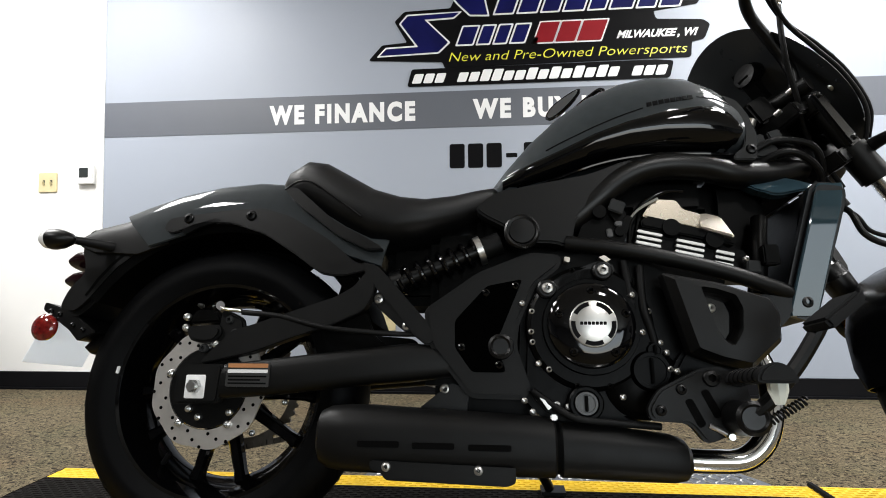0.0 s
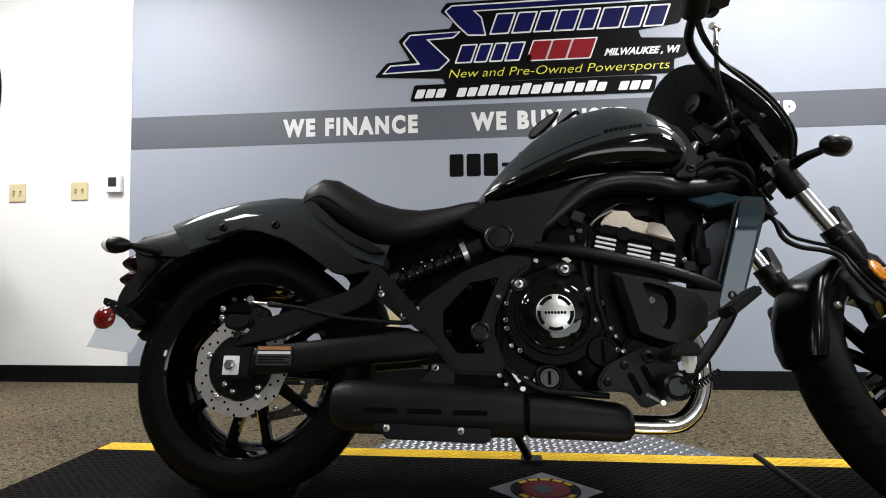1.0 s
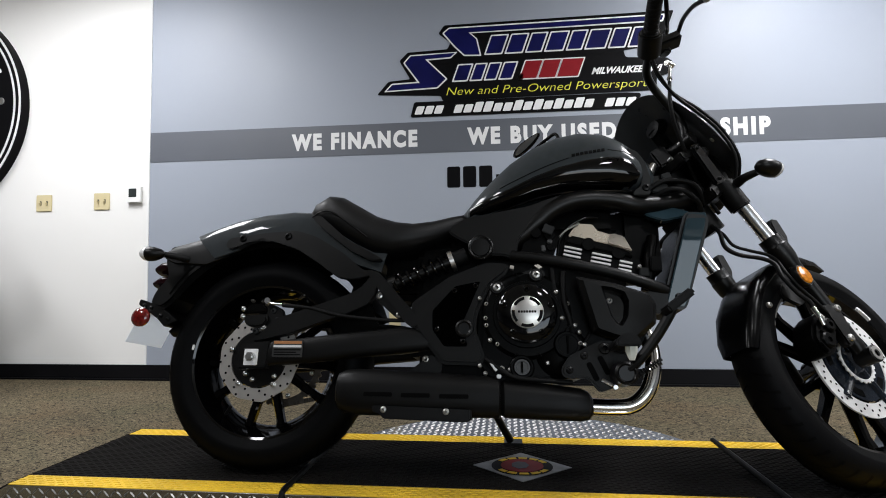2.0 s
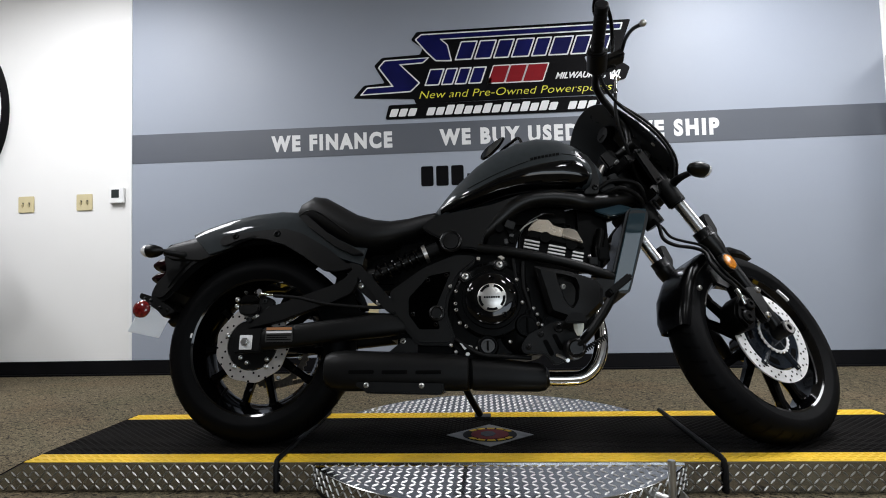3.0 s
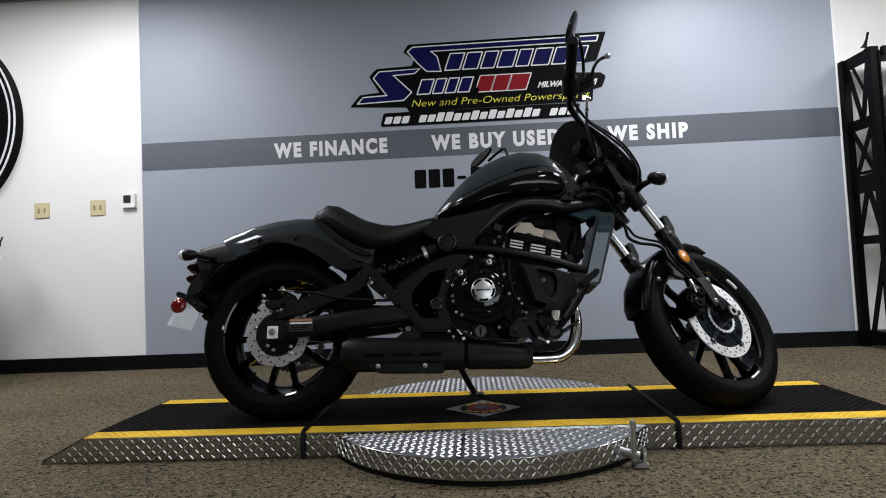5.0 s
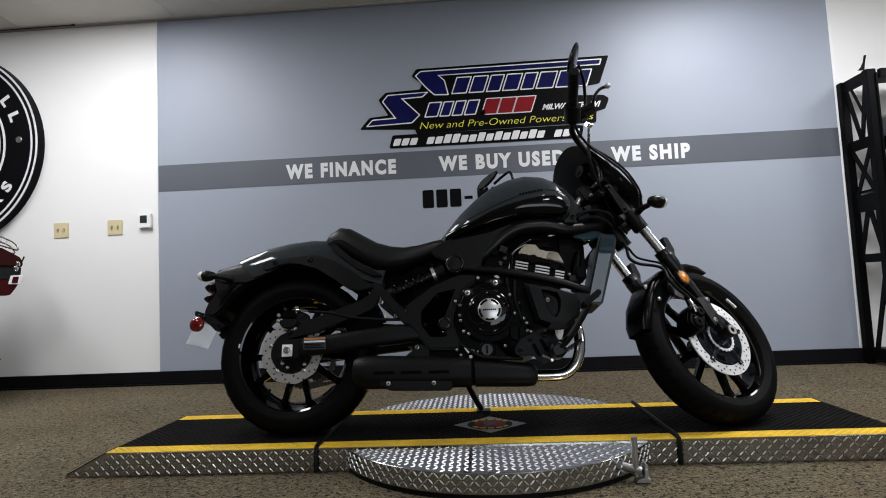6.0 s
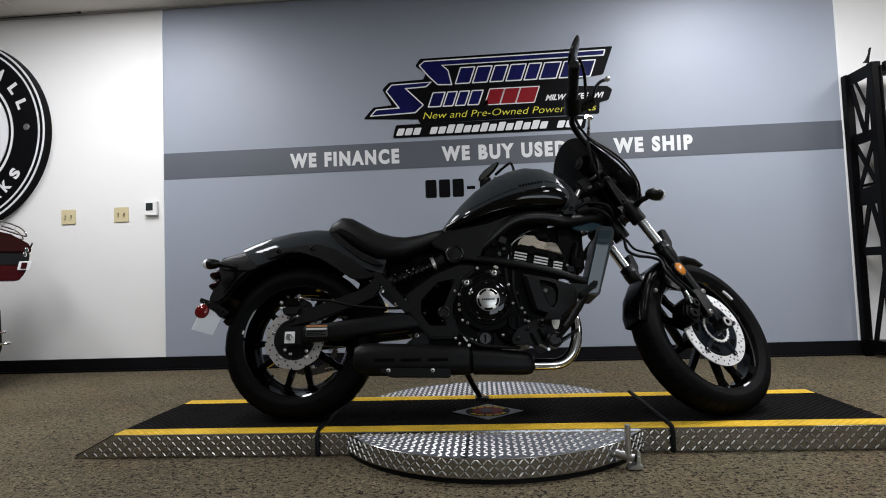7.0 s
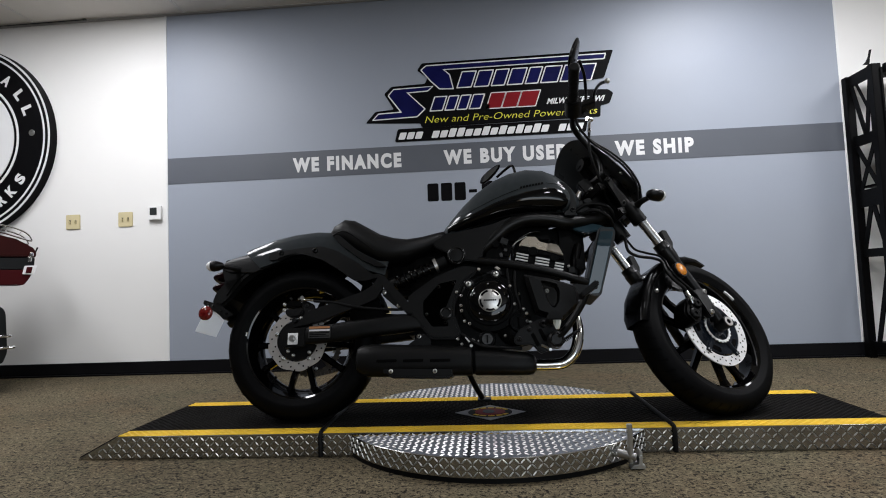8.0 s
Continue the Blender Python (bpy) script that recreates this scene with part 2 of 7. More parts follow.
for nm, ex in (("trim_left", EDGE_L), ("trim_right", EDGE_R)):
    lo, up = (0.012, -0.014) if ex > 0 else (0, 0)
    tr = plate_part(nm, [(ex + lo - 0.008, 0.1), (ex + lo + 0.008, 0.1), (ex + up + 0.008, CEIL_Z), (ex + up - 0.008, CEIL_Z)], WALL_Y - 0.009, WALL_Y, M_WHITEPL, bevel=0.002)
    tagged(tr, "thin white edge strip beside the grey vinyl", "trim", kind="structure")
# walls out of view; their grey is chosen to hold down fill light
for nm, c, s in (("wall_south", (0, ROOM_Y0 - 0.1, CEIL_Z / 2), (13.4, 0.2, CEIL_Z)), ("wall_west", (ROOM_X0 - 0.1, -2.6, CEIL_Z / 2), (0.2, 8.9, CEIL_Z)), ("wall_east", (ROOM_X1 + 0.1, -2.6, CEIL_Z / 2), (0.2, 8.9, CEIL_Z))):
    if nm == "wall_south":
        # the wall behind the camera has one wide shop window
        bm = bmesh.new()
        y = ROOM_Y0 - 0.1
        for x0, x1, z0, z1 in ((-6.6, 0.3, 0, CEIL_Z), (4.9, 6.6, 0, CEIL_Z), (0.3, 4.9, 0, 0.3), (0.3, 4.9, 2.6, CEIL_Z)):
            add_box(bm, ((x0 + x1) / 2, y, (z0 + z1) / 2), (x1 - x0, 0.2, z1 - z0))
        w = part(nm, bm, M_BACK, smooth=0)
    else:
        w = box_part(nm, c, s, M_BACK)
    tagged(w, "unseen showroom wall, grey to hold down the fill light", "wall", kind="structure")
ceiling = box_part("ceiling", (0, (ROOM_Y0 + WALL_Y) / 2, CEIL_Z + 0.1), (ROOM_X1 - ROOM_X0, WALL_Y - ROOM_Y0, 0.2), M_CEIL)
tagged(ceiling, "off-white suspended tile ceiling", "ceiling", kind="structure")
bm = bmesh.new()
y = WALL_Y - 0.01
while y > ROOM_Y0:
    add_box(bm, (0, y, CEIL_Z - 0.003), (13, 0.022, 0.008))
    y -= 0.61
x = -5.75
while x < 6.4:
    add_box(bm, (x, -2.58, CEIL_Z - 0.0025), (0.022, 8.8, 0.007))
    x += 1.22
tagged(part("ceiling_grid", bm, M_GRID, smooth=0), "white metal ceiling grid", "ceiling grid", kind="structure")
bm = bmesh.new()
add_plate(bm, [(ROOM_X0, 0), (ROOM_X1, 0), (ROOM_X1, 0.1), (ROOM_X0, 0.1)], WALL_Y - 0.012, WALL_Y - 0.0, 0.004)
add_box(bm, (0, WALL_Y - 0.017, 0.006), (13, 0.016, 0.012))
tagged(part("baseboard", bm, M_COVE), "black rubber cove base along the wall", "baseboard", kind="structure")
bm = bmesh.new()
add_tube(bm, [(-5.5, WALL_Y - 0.03, CEIL_Z - 0.007), (-4.2, WALL_Y - 0.03, CEIL_Z - 0.013), (-3.4, WALL_Y - 0.03, CEIL_Z - 0.010), (-2.9, WALL_Y - 0.03, CEIL_Z - 0.008)], 0.0035)
add_box(bm, (-2.89, WALL_Y - 0.03, CEIL_Z - 0.008), (0.024, 0.012, 0.012))
tagged(part("ceiling_cable", bm, M_DRAIN), "thin dark grey cable clipped along the ceiling edge", "cable")
bm = bmesh.new()
add_box(bm, (0, WALL_Y - 0.012, CEIL_Z - 0.009), (13, 0.018, 0.018))
tagged(part("ceiling_trim", bm, M_ANGLE, smooth=0), "grey metal wall angle under the ceiling", "trim", kind="structure")


# ---- things on the wall ----
YV = WALL_Y - 0.005


def wall_words(name, body, x0, z0, x1, z1, mat, label, bold=0.055, y=YV, shear=0.0):
    ob = text_part(name, body, x0, z0, x1, z1, y, mat, bold=bold, shear=shear, space=1.28)
    return tagged(ob, label, "lettering", kind="structure")


wall_words("lettering_finance", "WE FINANCE", -1.257, 1.478, -0.432, 1.59, M_SIGNWHITE, "white capital lettering on the dark grey band")
wall_words("lettering_buy", "WE BUY USED", -0.117, 1.478, 0.793, 1.59, M_SIGNWHITE, "white capital lettering on the dark grey band")
wall_words("lettering_ship", "WE SHIP", 1.125, 1.478, 1.68, 1.59, M_SIGNWHITE, "white capital lettering on the dark grey band")

# the number below the band, as plain bars
bm = bmesh.new()
for i, w in enumerate((0.082, 0.082, 0.082, 0, 0.082, 0.082, 0.082, 0, 0.082, 0.082, 0.082, 0.082)):
    x = -0.245 + i * 0.1
    if w:
        add_plate(bm, rounded(x, 1.212, x + w, 1.345, 0.012), WALL_Y - 0.0045, WALL_Y - 0.003)
    else:
        add_plate(bm, rounded(x + 0.005, 1.265, x + 0.065, 1.288, 0.003), WALL_Y - 0.0045, WALL_Y - 0.003)
tagged(part("lettering_bars", bm, M_SIGNBLACK), "row of black bars on the grey wall", "lettering", kind="structure")


def dealer_sign():
    t = thing("dealer_sign", "blue, red and black cut-out shop logo on the grey wall", "sign")
    y1 = WALL_Y - 0.003
    k = 0.36  # slant of the strokes

    def lean(poly, z0):
        return [(x + k * (z - z0), z) for x, z in poly]
    back = [(-0.69, 1.822), (-0.615, 1.905), (-0.475, 1.915), (-0.545, 2.035), (-0.49, 2.088), (-0.235, 2.096), (-0.215, 2.14), (-0.292, 2.2), (-0.255, 2.252),
            (1.15, 2.262), (1.075, 2.06), (0.845, 2.03), (0.86, 1.985), (1.1, 1.972), (1.135, 1.945), (1.105, 1.87), (1.04, 1.856), (1.035, 1.775), (-0.27, 1.765), (-0.28, 1.8)]
    plate_part("backing", round_poly(back, 0.012), y1 - 0.006, y1, M_SIGNBLACK, t, "black outline backing")

    def outlined(name, poly, mat, lab, edge=0.009):
        plate_part(name + "_border", round_poly(poly, 0.008), y1 - 0.008, y1 - 0.006, M_SIGNWHITE, t, "white border")
        inner = inset(poly, edge)
        plate_part(name, round_poly(inner, 0.006), y1 - 0.0095, y1 - 0.008, mat, t, lab)

    def inset(poly, d):
        n, out = len(poly), []
        area = sum(poly[i][0] * poly[(i + 1) % n][1] - poly[(i + 1) % n][0] * poly[i][1] for i in range(n))
        s = 1 if area > 0 else -1
        for i in range(n):
            a, p, b = Vector(poly[i - 1]), Vector(poly[i]), Vector(poly[(i + 1) % n])
            u, v = (p - a).normalized(), (b - p).normalized()
            nu, nv = Vector((-u.y, u.x)) * s, Vector((-v.y, v.x)) * s
            m = nu + nv
            q = p + m * (d / max(0.35, m.dot(nu)))
            out.append((q.x, q.y))
        return out
    # two large hooked strokes with long tails
    outlined("hook_stroke", [(-0.225, 2.235), (1.1, 2.242), (1.085, 2.195), (-0.085, 2.19), (-0.045, 2.155), (-0.02, 2.04), (-0.13, 2.045), (-0.195, 2.11), (-0.268, 2.2)], M_SIGNBLUE, "blue hooked stroke")
    outlined("hook_stroke", [(-0.475, 2.07), (-0.17, 2.075), (-0.215, 2.035), (-0.36, 2.03), (-0.235, 1.905), (-0.3, 1.845), (-0.645, 1.837), (-0.595, 1.89), (-0.43, 1.895), (-0.52, 2.02)], M_SIGNBLUE, "blue hooked stroke")
    # blocks where the words stand
    x = -0.005
    for w in (0.115, 0.115, 0.105, 0.12, 0.1, 0.13, 0.105, 0.115):
        outlined("word_block", lean([(x, 2.045), (x + w, 2.045), (x + w, 2.172), (x, 2.172)], 2.045), M_SIGNBLUE, "blue slanted block")
        x += w + 0.012
    x = -0.21
    for w in (0.1, 0.08, 0.08, 0.09):
        outlined("word_block", lean([(x, 1.882), (x + w, 1.882), (x + w, 1.995), (x, 1.995)], 1.882), M_SIGNBLUE, "blue slanted block")
        x += w + 0.01
    x = 0.205
    for w in (0.032, 0.118, 0.118, 0.142):
        h = 1.918 if w < 0.05 else 2.0
        outlined("word_block", lean([(x, 1.876), (x + w, 1.876), (x + w, h), (x, h)], 1.876), M_SIGNRED, "red slanted block", 0.0075)
        if w > 0.05:
            x += w - 0.004
    text_part("town_line", "MILWAUKEE , WI", 0.652, 1.88, 1.075, 1.93, y1 - 0.006, M_SIGNWHITE, t, "white italic words", bold=0.035, shear=0.4)
    text_part("strapline", "New and Pre-Owned Powersports", -0.245, 1.782, 1.015, 1.848, y1 - 0.006, M_SIGNYELLOW, t, "yellow italic words", bold=-0.012, shear=0.25)
    plate_part("address_backing", round_poly([(-0.475, 1.668), (0.925, 1.668), (0.945, 1.758), (0.86, 1.766), (-0.45, 1.764)], 0.015), y1 - 0.006, y1, M_SIGNBLACK, t, "black pill")
    x = -0.45
    for n in range(22):
        w = 0.05
        tall = n in (3, 6, 7, 10, 12, 14, 16)
        if n not in (3, 18):
            plate_part("address_bar", round_poly(lean([(x, 1.684), (x + w, 1.684), (x + w, 1.748 if tall else 1.736), (x, 1.748 if tall else 1.736)], 1.684), 0.008), y1 - 0.0075, y1 - 0.006, M_SIGNWHITE, t, "white bar")
        x += w + 0.0118
    return t


dealer_sign()


def round_sign():
    cx, cz = -3.889, 1.852
    t = thing("round_sign", "large round black and white wall sign with a raised rim", "sign")
    y = WALL_Y

    def disc(name, r0, r1, ya, yb, mat, lab):
        bm = bmesh.new()
        if r0:
            add_lathe(bm, (cx, cz), [(ya, r1), (yb, r1), (yb, r0), (ya, r0)], 96, closed=True)
        else:
            add_lathe(bm, (cx, cz), [(ya, 0.001), (ya, r1), (yb, r1), (yb, 0.001)], 96)
        part(name, bm, mat, t, lab)
    f = y - 0.062
    disc("body", 0, 0.75, f, y, M_SIGNBLACK, "black disc body")
    disc("rim_line", 0.727, 0.742, f - 0.003, f, M_SIGNWHITE, "thin white line")
    disc("rim_line", 0.688, 0.702, f - 0.003, f, M_SIGNWHITE, "thin white line")
    disc("centre", 0, 0.449, f - 0.006, f, M_SIGNWHITE, "white centre")
    disc("centre_line", 0.471, 0.489, f - 0.003, f, M_SIGNWHITE, "thin white line")
    bm = bmesh.new()
    add_lathe(bm, (cx + 0.592, cz + 0.033), [(f - 0.005, 0.001), (f - 0.005, 0.021), (f, 0.025)], 20)
    part("dot", bm, M_STEEL, t, "small grey dot")
    for ch, a, flip in (("A", 50, 0), ("L", 34.5, 0), ("L", 21, 0), ("S", -33, 1), ("K", -44.5, 1), ("R", -54.5, 1)):
        ob = text_part("letter", ch, -0.034, -0.042, 0.034, 0.042, 0.0, M_SIGNWHITE, t, "white capital letter", bold=0.05)
        ca, sa = math.cos(radians(a)), math.sin(radians(a))
        ob.matrix_local = Matrix.Translation((cx + 0.593 * ca, f - 0.0002, cz + 0.593 * sa)) @ Matrix.Rotation(radians(90 - a + (180 if flip else 0)), 4, "Y")



round_sign()


def switch_plate(x, z):
    t = thing("switch_plate", "ivory double toggle switch plate on the white wall", "light switch", group="switch plates")
    plate_part("plate", rounded(x - 0.058, z - 0.057, x + 0.058, z + 0.057, 0.008), WALL_Y - 0.008, WALL_Y, M_IVORY, t, bevel=0.003)
    for dx in (-0.023, 0.023):
        box_part("toggle", (x + dx, WALL_Y - 0.013, z - 0.004), (0.009, 0.012, 0.022), M_IVORY, t, bevel=0.002, turn=pose(0, 0, 0, 25))
        for dz in (-0.03, 0.03):
            bm = bmesh.new()
            add_cyl(bm, (x + dx, WALL_Y - 0.0095, z + dz), (x + dx, WALL_Y - 0.007, z + dz), 0.003, n=10)
            part("screw", bm, M_IVORY, t)
        bm = bmesh.new()
        add_box(bm, (x + dx, WALL_Y - 0.0083, z), (0.013, 0.001, 0.028))
        part("slot", bm, M_DARKPL, t, "dark switch slot", smooth=0)


switch_plate(-3.004, 1.182)
switch_plate(-2.58, 1.184)

t = thing("thermostat", "small white wall thermostat with a dark display", "thermostat")
plate_part("housing", rounded(-2.39, 1.168, -2.287, 1.277, 0.008), WALL_Y - 0.026, WALL_Y, M_WHITEPL, t, bevel=0.004)
plate_part("display", rounded(-2.372, 1.205, -2.318, 1.262, 0.004), WALL_Y - 0.0275, WALL_Y - 0.026, M_DARKPL, t, "dark display")
plate_part("lip", rounded(-2.388, 1.17, -2.289, 1.186, 0.003), WALL_Y - 0.03, WALL_Y - 0.026, M_WHITEPL, t, bevel=0.0015)

t = thing("wall_outlet", "ivory wall outlet low on the grey wall", "outlet")
plate_part("plate", rounded(-0.617, 0.336, -0.545, 0.45, 0.006), WALL_Y - 0.009, WALL_Y - 0.003, M_IVORY, t, bevel=0.002)
for z in (0.37, 0.416):
    plate_part("socket", rounded(-0.598, z - 0.014, -0.564, z + 0.014, 0.006), WALL_Y - 0.0105, WALL_Y - 0.009, M_IVORY, t)


# ---- the display platform ----
RZ, RY0, RY1 = 0.085, -0.213, 0.365          # height and depth of the track
RX0, RX1 = -1.255, 1.56                       # where the flat top begins and ends
JX0, JX1 = -0.4725, 0.795                     # joints between the three sections
SL = 0.155                                    # run of each sloping end


def lug_field(name, parent, place, w, h, step=0.03, size=(0.0125, 0.0032), height=0.0016, keep=None):
    """Raised lens-shaped lugs, alternately slanted; place(u, v) gives the point, and its outward normal, on the surface."""
    verts, faces = [], []
    nu, nv = int(w / step), int(h / step)
    for i in range(nu):
        for j in range(nv):
            u, v = (i + 0.5) * w / nu, (j + 0.5) * h / nv
            if keep and not keep(u, v):
                continue
            a = radians(45 if (i + j) % 2 else -45)
            ca, sa = math.cos(a), math.sin(a)
            base = len(verts)
            o, ux, uy, nn = place(u, v)
            for s, q in ((-1, 0), (-0.45, -1), (0.45, -1), (1, 0), (0.45, 1), (-0.45, 1)):
                x, y = s * size[0], q * size[1]
                verts.append(o + ux * (ca * x - sa * y) + uy * (sa * x + ca * y))
            for s in (-0.6, 0.6):
                x = s * size[0]
                verts.append(o + ux * (ca * x) + uy * (sa * x) + nn * height)
            b = base
            faces += [(b, b + 1, b + 6), (b + 1, b + 2, b + 7, b + 6), (b + 2, b + 3, b + 7), (b + 3, b + 4, b + 7), (b + 4, b + 5, b + 6, b + 7), (b + 5, b, b + 6)]
    me = bpy.data.meshes.new(name)
    me.from_pydata(verts, [], faces)
    me.materials.append(M_LUG)
    ob = new(name, me)
    ob.parent = parent
    return tagged(ob, "raised bright tread lugs", kind="stuff")


def bars(name, parent, mat, x0, x1, y0, y1, z, dx, dy, size):
    """Staggered low bars of rubber, too small to pick apart."""
    verts, faces = [], []
    nx, ny = int((x1 - x0) / dx), int((y1 - y0) / dy)
    hx, hy, h = size[0] / 2, size[1] / 2, size[2]
    for j in range(ny):
        for i in range(nx):
            cx = x0 + (i + 0.5 + (0.25 if j % 2 else -0.25)) * (x1 - x0) / nx
            cy = y0 + (j + 0.5) * (y1 - y0) / ny
            b = len(verts)
            for k, zz in ((1.0, z), (0.72, z + h)):
                verts += [(cx - hx * k, cy - hy * k, zz), (cx + hx * k, cy - hy * k, zz), (cx + hx * k, cy + hy * k, zz), (cx - hx * k, cy + hy * k, zz)]
            faces += [(b + 4, b + 5, b + 6, b + 7), (b, b + 1, b + 5, b + 4), (b + 1, b + 2, b + 6, b + 5), (b + 2, b + 3, b + 7, b + 6), (b + 3, b, b + 4, b + 7)]
    me = bpy.data.meshes.new(name)
    me.from_pydata(verts, [], faces)
    me.materials.append(mat)
    ob = new(name, me)
    ob.parent = parent
    return tagged(ob, "fine raised ribs", kind="stuff")


def track_section(x0, x1, slope0, slope1, lab):
    """One section of the raised track: plate body, ribbed mat, two yellow strips, lugs on its front."""
    t = thing("display_ramp", lab, "ramp", group="ramp sections")
    e0, e1 = x0 - slope0, x1 + slope1
    bm = bmesh.new()
    poly = [(e0, 0.0), (e1, 0.0), (e1, 0.006), (x1, RZ), (x0, RZ), (e0, 0.006)] if slope0 and slope1 else (
        [(e0, 0), (e1, 0), (e1, RZ), (x0, RZ), (e0, 0.006)] if slope0 else ([(e0, 0), (e1, 0), (e1, 0.006), (x1, RZ), (e0, RZ)] if slope1 else [(e0, 0), (e1, 0), (e1, RZ), (e0, RZ)]))
    add_plate(bm, poly, RY0, RY1, 0.0015, 1)
    part("body", bm, M_TREAD, t, "aluminium tread plate body")
    y0, y1 = RY0 + 0.075, RY1 - 0.075
    bm = bmesh.new()
    add_box(bm, ((x0 + x1) / 2, (y0 + y1) / 2, RZ + 0.001), (x1 - x0, y1 - y0, 0.002))
    part("rubber_mat", bm, M_MAT, t, "black ribbed rubber mat", smooth=0)
    for sl, xe, sg in ((slope0, x0, -1), (slope1, x1, 1)):
        if sl:
            ang = math.degrees(math.atan2(RZ - 0.006, sl))
            box_part("slope_mat", (xe + sg * sl / 2, (RY0 + RY1) / 2, (RZ + 0.006) / 2 + 0.0025), (math.hypot(sl, RZ) * 0.97, RY1 - RY0 - 0.01, 0.003), M_MAT, t, "black rubber on the sloping end", turn=pose(0, 0, 0, 0, sg * ang))
    bars("mat_ribs", t, M_MAT, x0 + 0.004, x1 - 0.004, y0 + 0.004, y1 - 0.004, RZ + 0.002, 0.028, 0.0125, (0.0215, 0.0065, 0.002))
    for ya, yb in ((RY0 + 0.002, RY0 + 0.075), (RY1 - 0.075, RY1 - 0.002)):
        bm = bmesh.new()
        add_box(bm, ((x0 + x1) / 2, (ya + yb) / 2, RZ + 0.001), (x1 - x0, yb - ya, 0.002))
        part("yellow_strip", bm, M_YELLOW, t, "yellow safety strip", smooth=0)
        bars("strip_ribs", t, M_YELLOW, x0 + 0.003, x1 - 0.003, ya + 0.003, yb - 0.003, RZ + 0.002, 0.028, 0.0125, (0.0215, 0.0065, 0.002))
    w = e1 - e0

    def under_top(u, v):
        x, z = e0 + u, v + 0.004
        rise = RZ - 0.006
        top = min(RZ, 0.006 + rise * (x - e0) / slope0 if slope0 else RZ, 0.006 + rise * (e1 - x) / slope1 if slope1 else RZ)
        return z + 0.011 < top
    lug_field("tread_pattern", t, lambda u, v: (Vector((e0 + u, RY0 - 0.0002, v + 0.004)), Vector((1, 0, 0)), Vector((0, 0, 1)), Vector((0, -1, 0))), w, RZ - 0.008, 0.0188, (0.0116, 0.0025), 0.0026, keep=lambda u, v: under_top(u, v) if slope0 or slope1 else True)
    return t


track_section(RX0, JX0 - 0.004, SL, 0, "black and yellow ramp section with tread plate sides")
track_section(JX0 + 0.004, JX1 - 0.004, 0, 0, "middle track section of tread plate with ribbed mat")
track_section(JX1 + 0.004, RX1, 0, SL, "black and yellow ramp section with tread plate sides")
for jx in (JX0, JX1):
    bm = bmesh.new()
    add_tube(bm, [(jx, RY0 - 0.006, 0.004), (jx, RY0 - 0.006, RZ - 0.012), (jx, RY0 + 0.004, RZ + 0.003), (jx, RY0 + 0.02, RZ + 0.006), (jx, 0.1, RZ + 0.006), (jx, RY1, RZ + 0.006)], 0.0085, n=8, curve=False)
    tagged(part("joint_strip", bm, M_RUBBER), "black rubber strip over the track joint", "joint strip", group="joint strips")

TC, TR, TZ = (0.165, 0.108), 0.617, 0.08
t = thing("turntable", "round aluminium tread plate turntable on a shadow-black base", "turntable")
bm = bmesh.new()
rings = [[(TC[0] + r * math.cos(2 * math.pi * i / 128), TC[1] + r * math.sin(2 * math.pi * i / 128), z) for i in range(128)] for r, z in ((TR, 0.018), (TR, TZ - 0.002), (TR - 0.002, TZ))]
add_ring_loft(bm, rings)
part("plate", bm, M_TREAD, t, "tread plate disc")
# base ring holds the black shadow gap under the plate's edge in its colour
bm = bmesh.new()
add_cyl(bm, (*TC, 0.0), (*TC, 0.018), TR - 0.006, n=96)
part("base", bm, M_RUBBER, t, "base ring, black for the shadow gap under the plate")
lug_field("tread_pattern", t, lambda u, v: (Vector((TC[0] - TR + u, TC[1] - TR + v, TZ + 0.0002)), Vector((1, 0, 0)), Vector((0, 1, 0)), Vector((0, 0, 1))), 2 * TR, 2 * TR, 0.024, (0.0116, 0.0027), 0.0022,
          keep=lambda u, v: math.hypot(u - TR, v - TR) < TR - 0.012 and not (RY0 + 0.01 < TC[1] - TR + v < RY1 - 0.01))


def edge_place(u, v):
    a = math.pi + u / TR
    r = Vector((math.cos(a), math.sin(a), 0))
    return Vector((TC[0], TC[1], 0)) + r * (TR + 0.0002) + Vector((0, 0, 0.02 + v)), Vector((-math.sin(a), math.cos(a), 0)), Vector((0, 0, 1)), r


lug_field("edge_pattern", t, edge_place, math.pi * TR, TZ - 0.022, 0.0182, (0.0118, 0.0026), 0.0028)

t = thing("locking_pin", "steel locking pin in a clamp at the turntable edge", "locking pin")
PX, PY = 0.602, -0.375
bm = bmesh.new()
add_cyl(bm, (PX, PY, 0.02), (PX, PY, 0.142), 0.0095, n=16)
part("pin", bm, M_STEEL, t, "upright steel pin", bevel=0.0015)
bm = bmesh.new()
add_cyl(bm, (PX - 0.042, PY + 0.022, 0.046), (PX + 0.018, PY - 0.004, 0.034), 0.0135, n=20)
part("clamp_sleeve", bm, M_STEEL, t, "short steel sleeve welded to the edge", bevel=0.002)
box_part("clamp_lug", (PX - 0.05, PY + 0.03, 0.045), (0.03, 0.022, 0.034), M_STEEL, t, "welded steel lug", bevel=0.003, turn=pose(0, 0, 0, 0, 0, 24))
bm = bmesh.new()
add_plate(bm, [(PX - 0.006, 0.004), (PX + 0.04, 0.004), (PX + 0.04, 0.014), (PX + 0.031, 0.018), (PX + 0.033, 0.058), (PX + 0.024, 0.064), (PX + 0.021, 0.02), (PX + 0.002, 0.014)], PY - 0.022, PY + 0.018, 0.002)
part("foot", bm, M_STEEL, t, "bent steel foot bracket")
bm = bmesh.new()
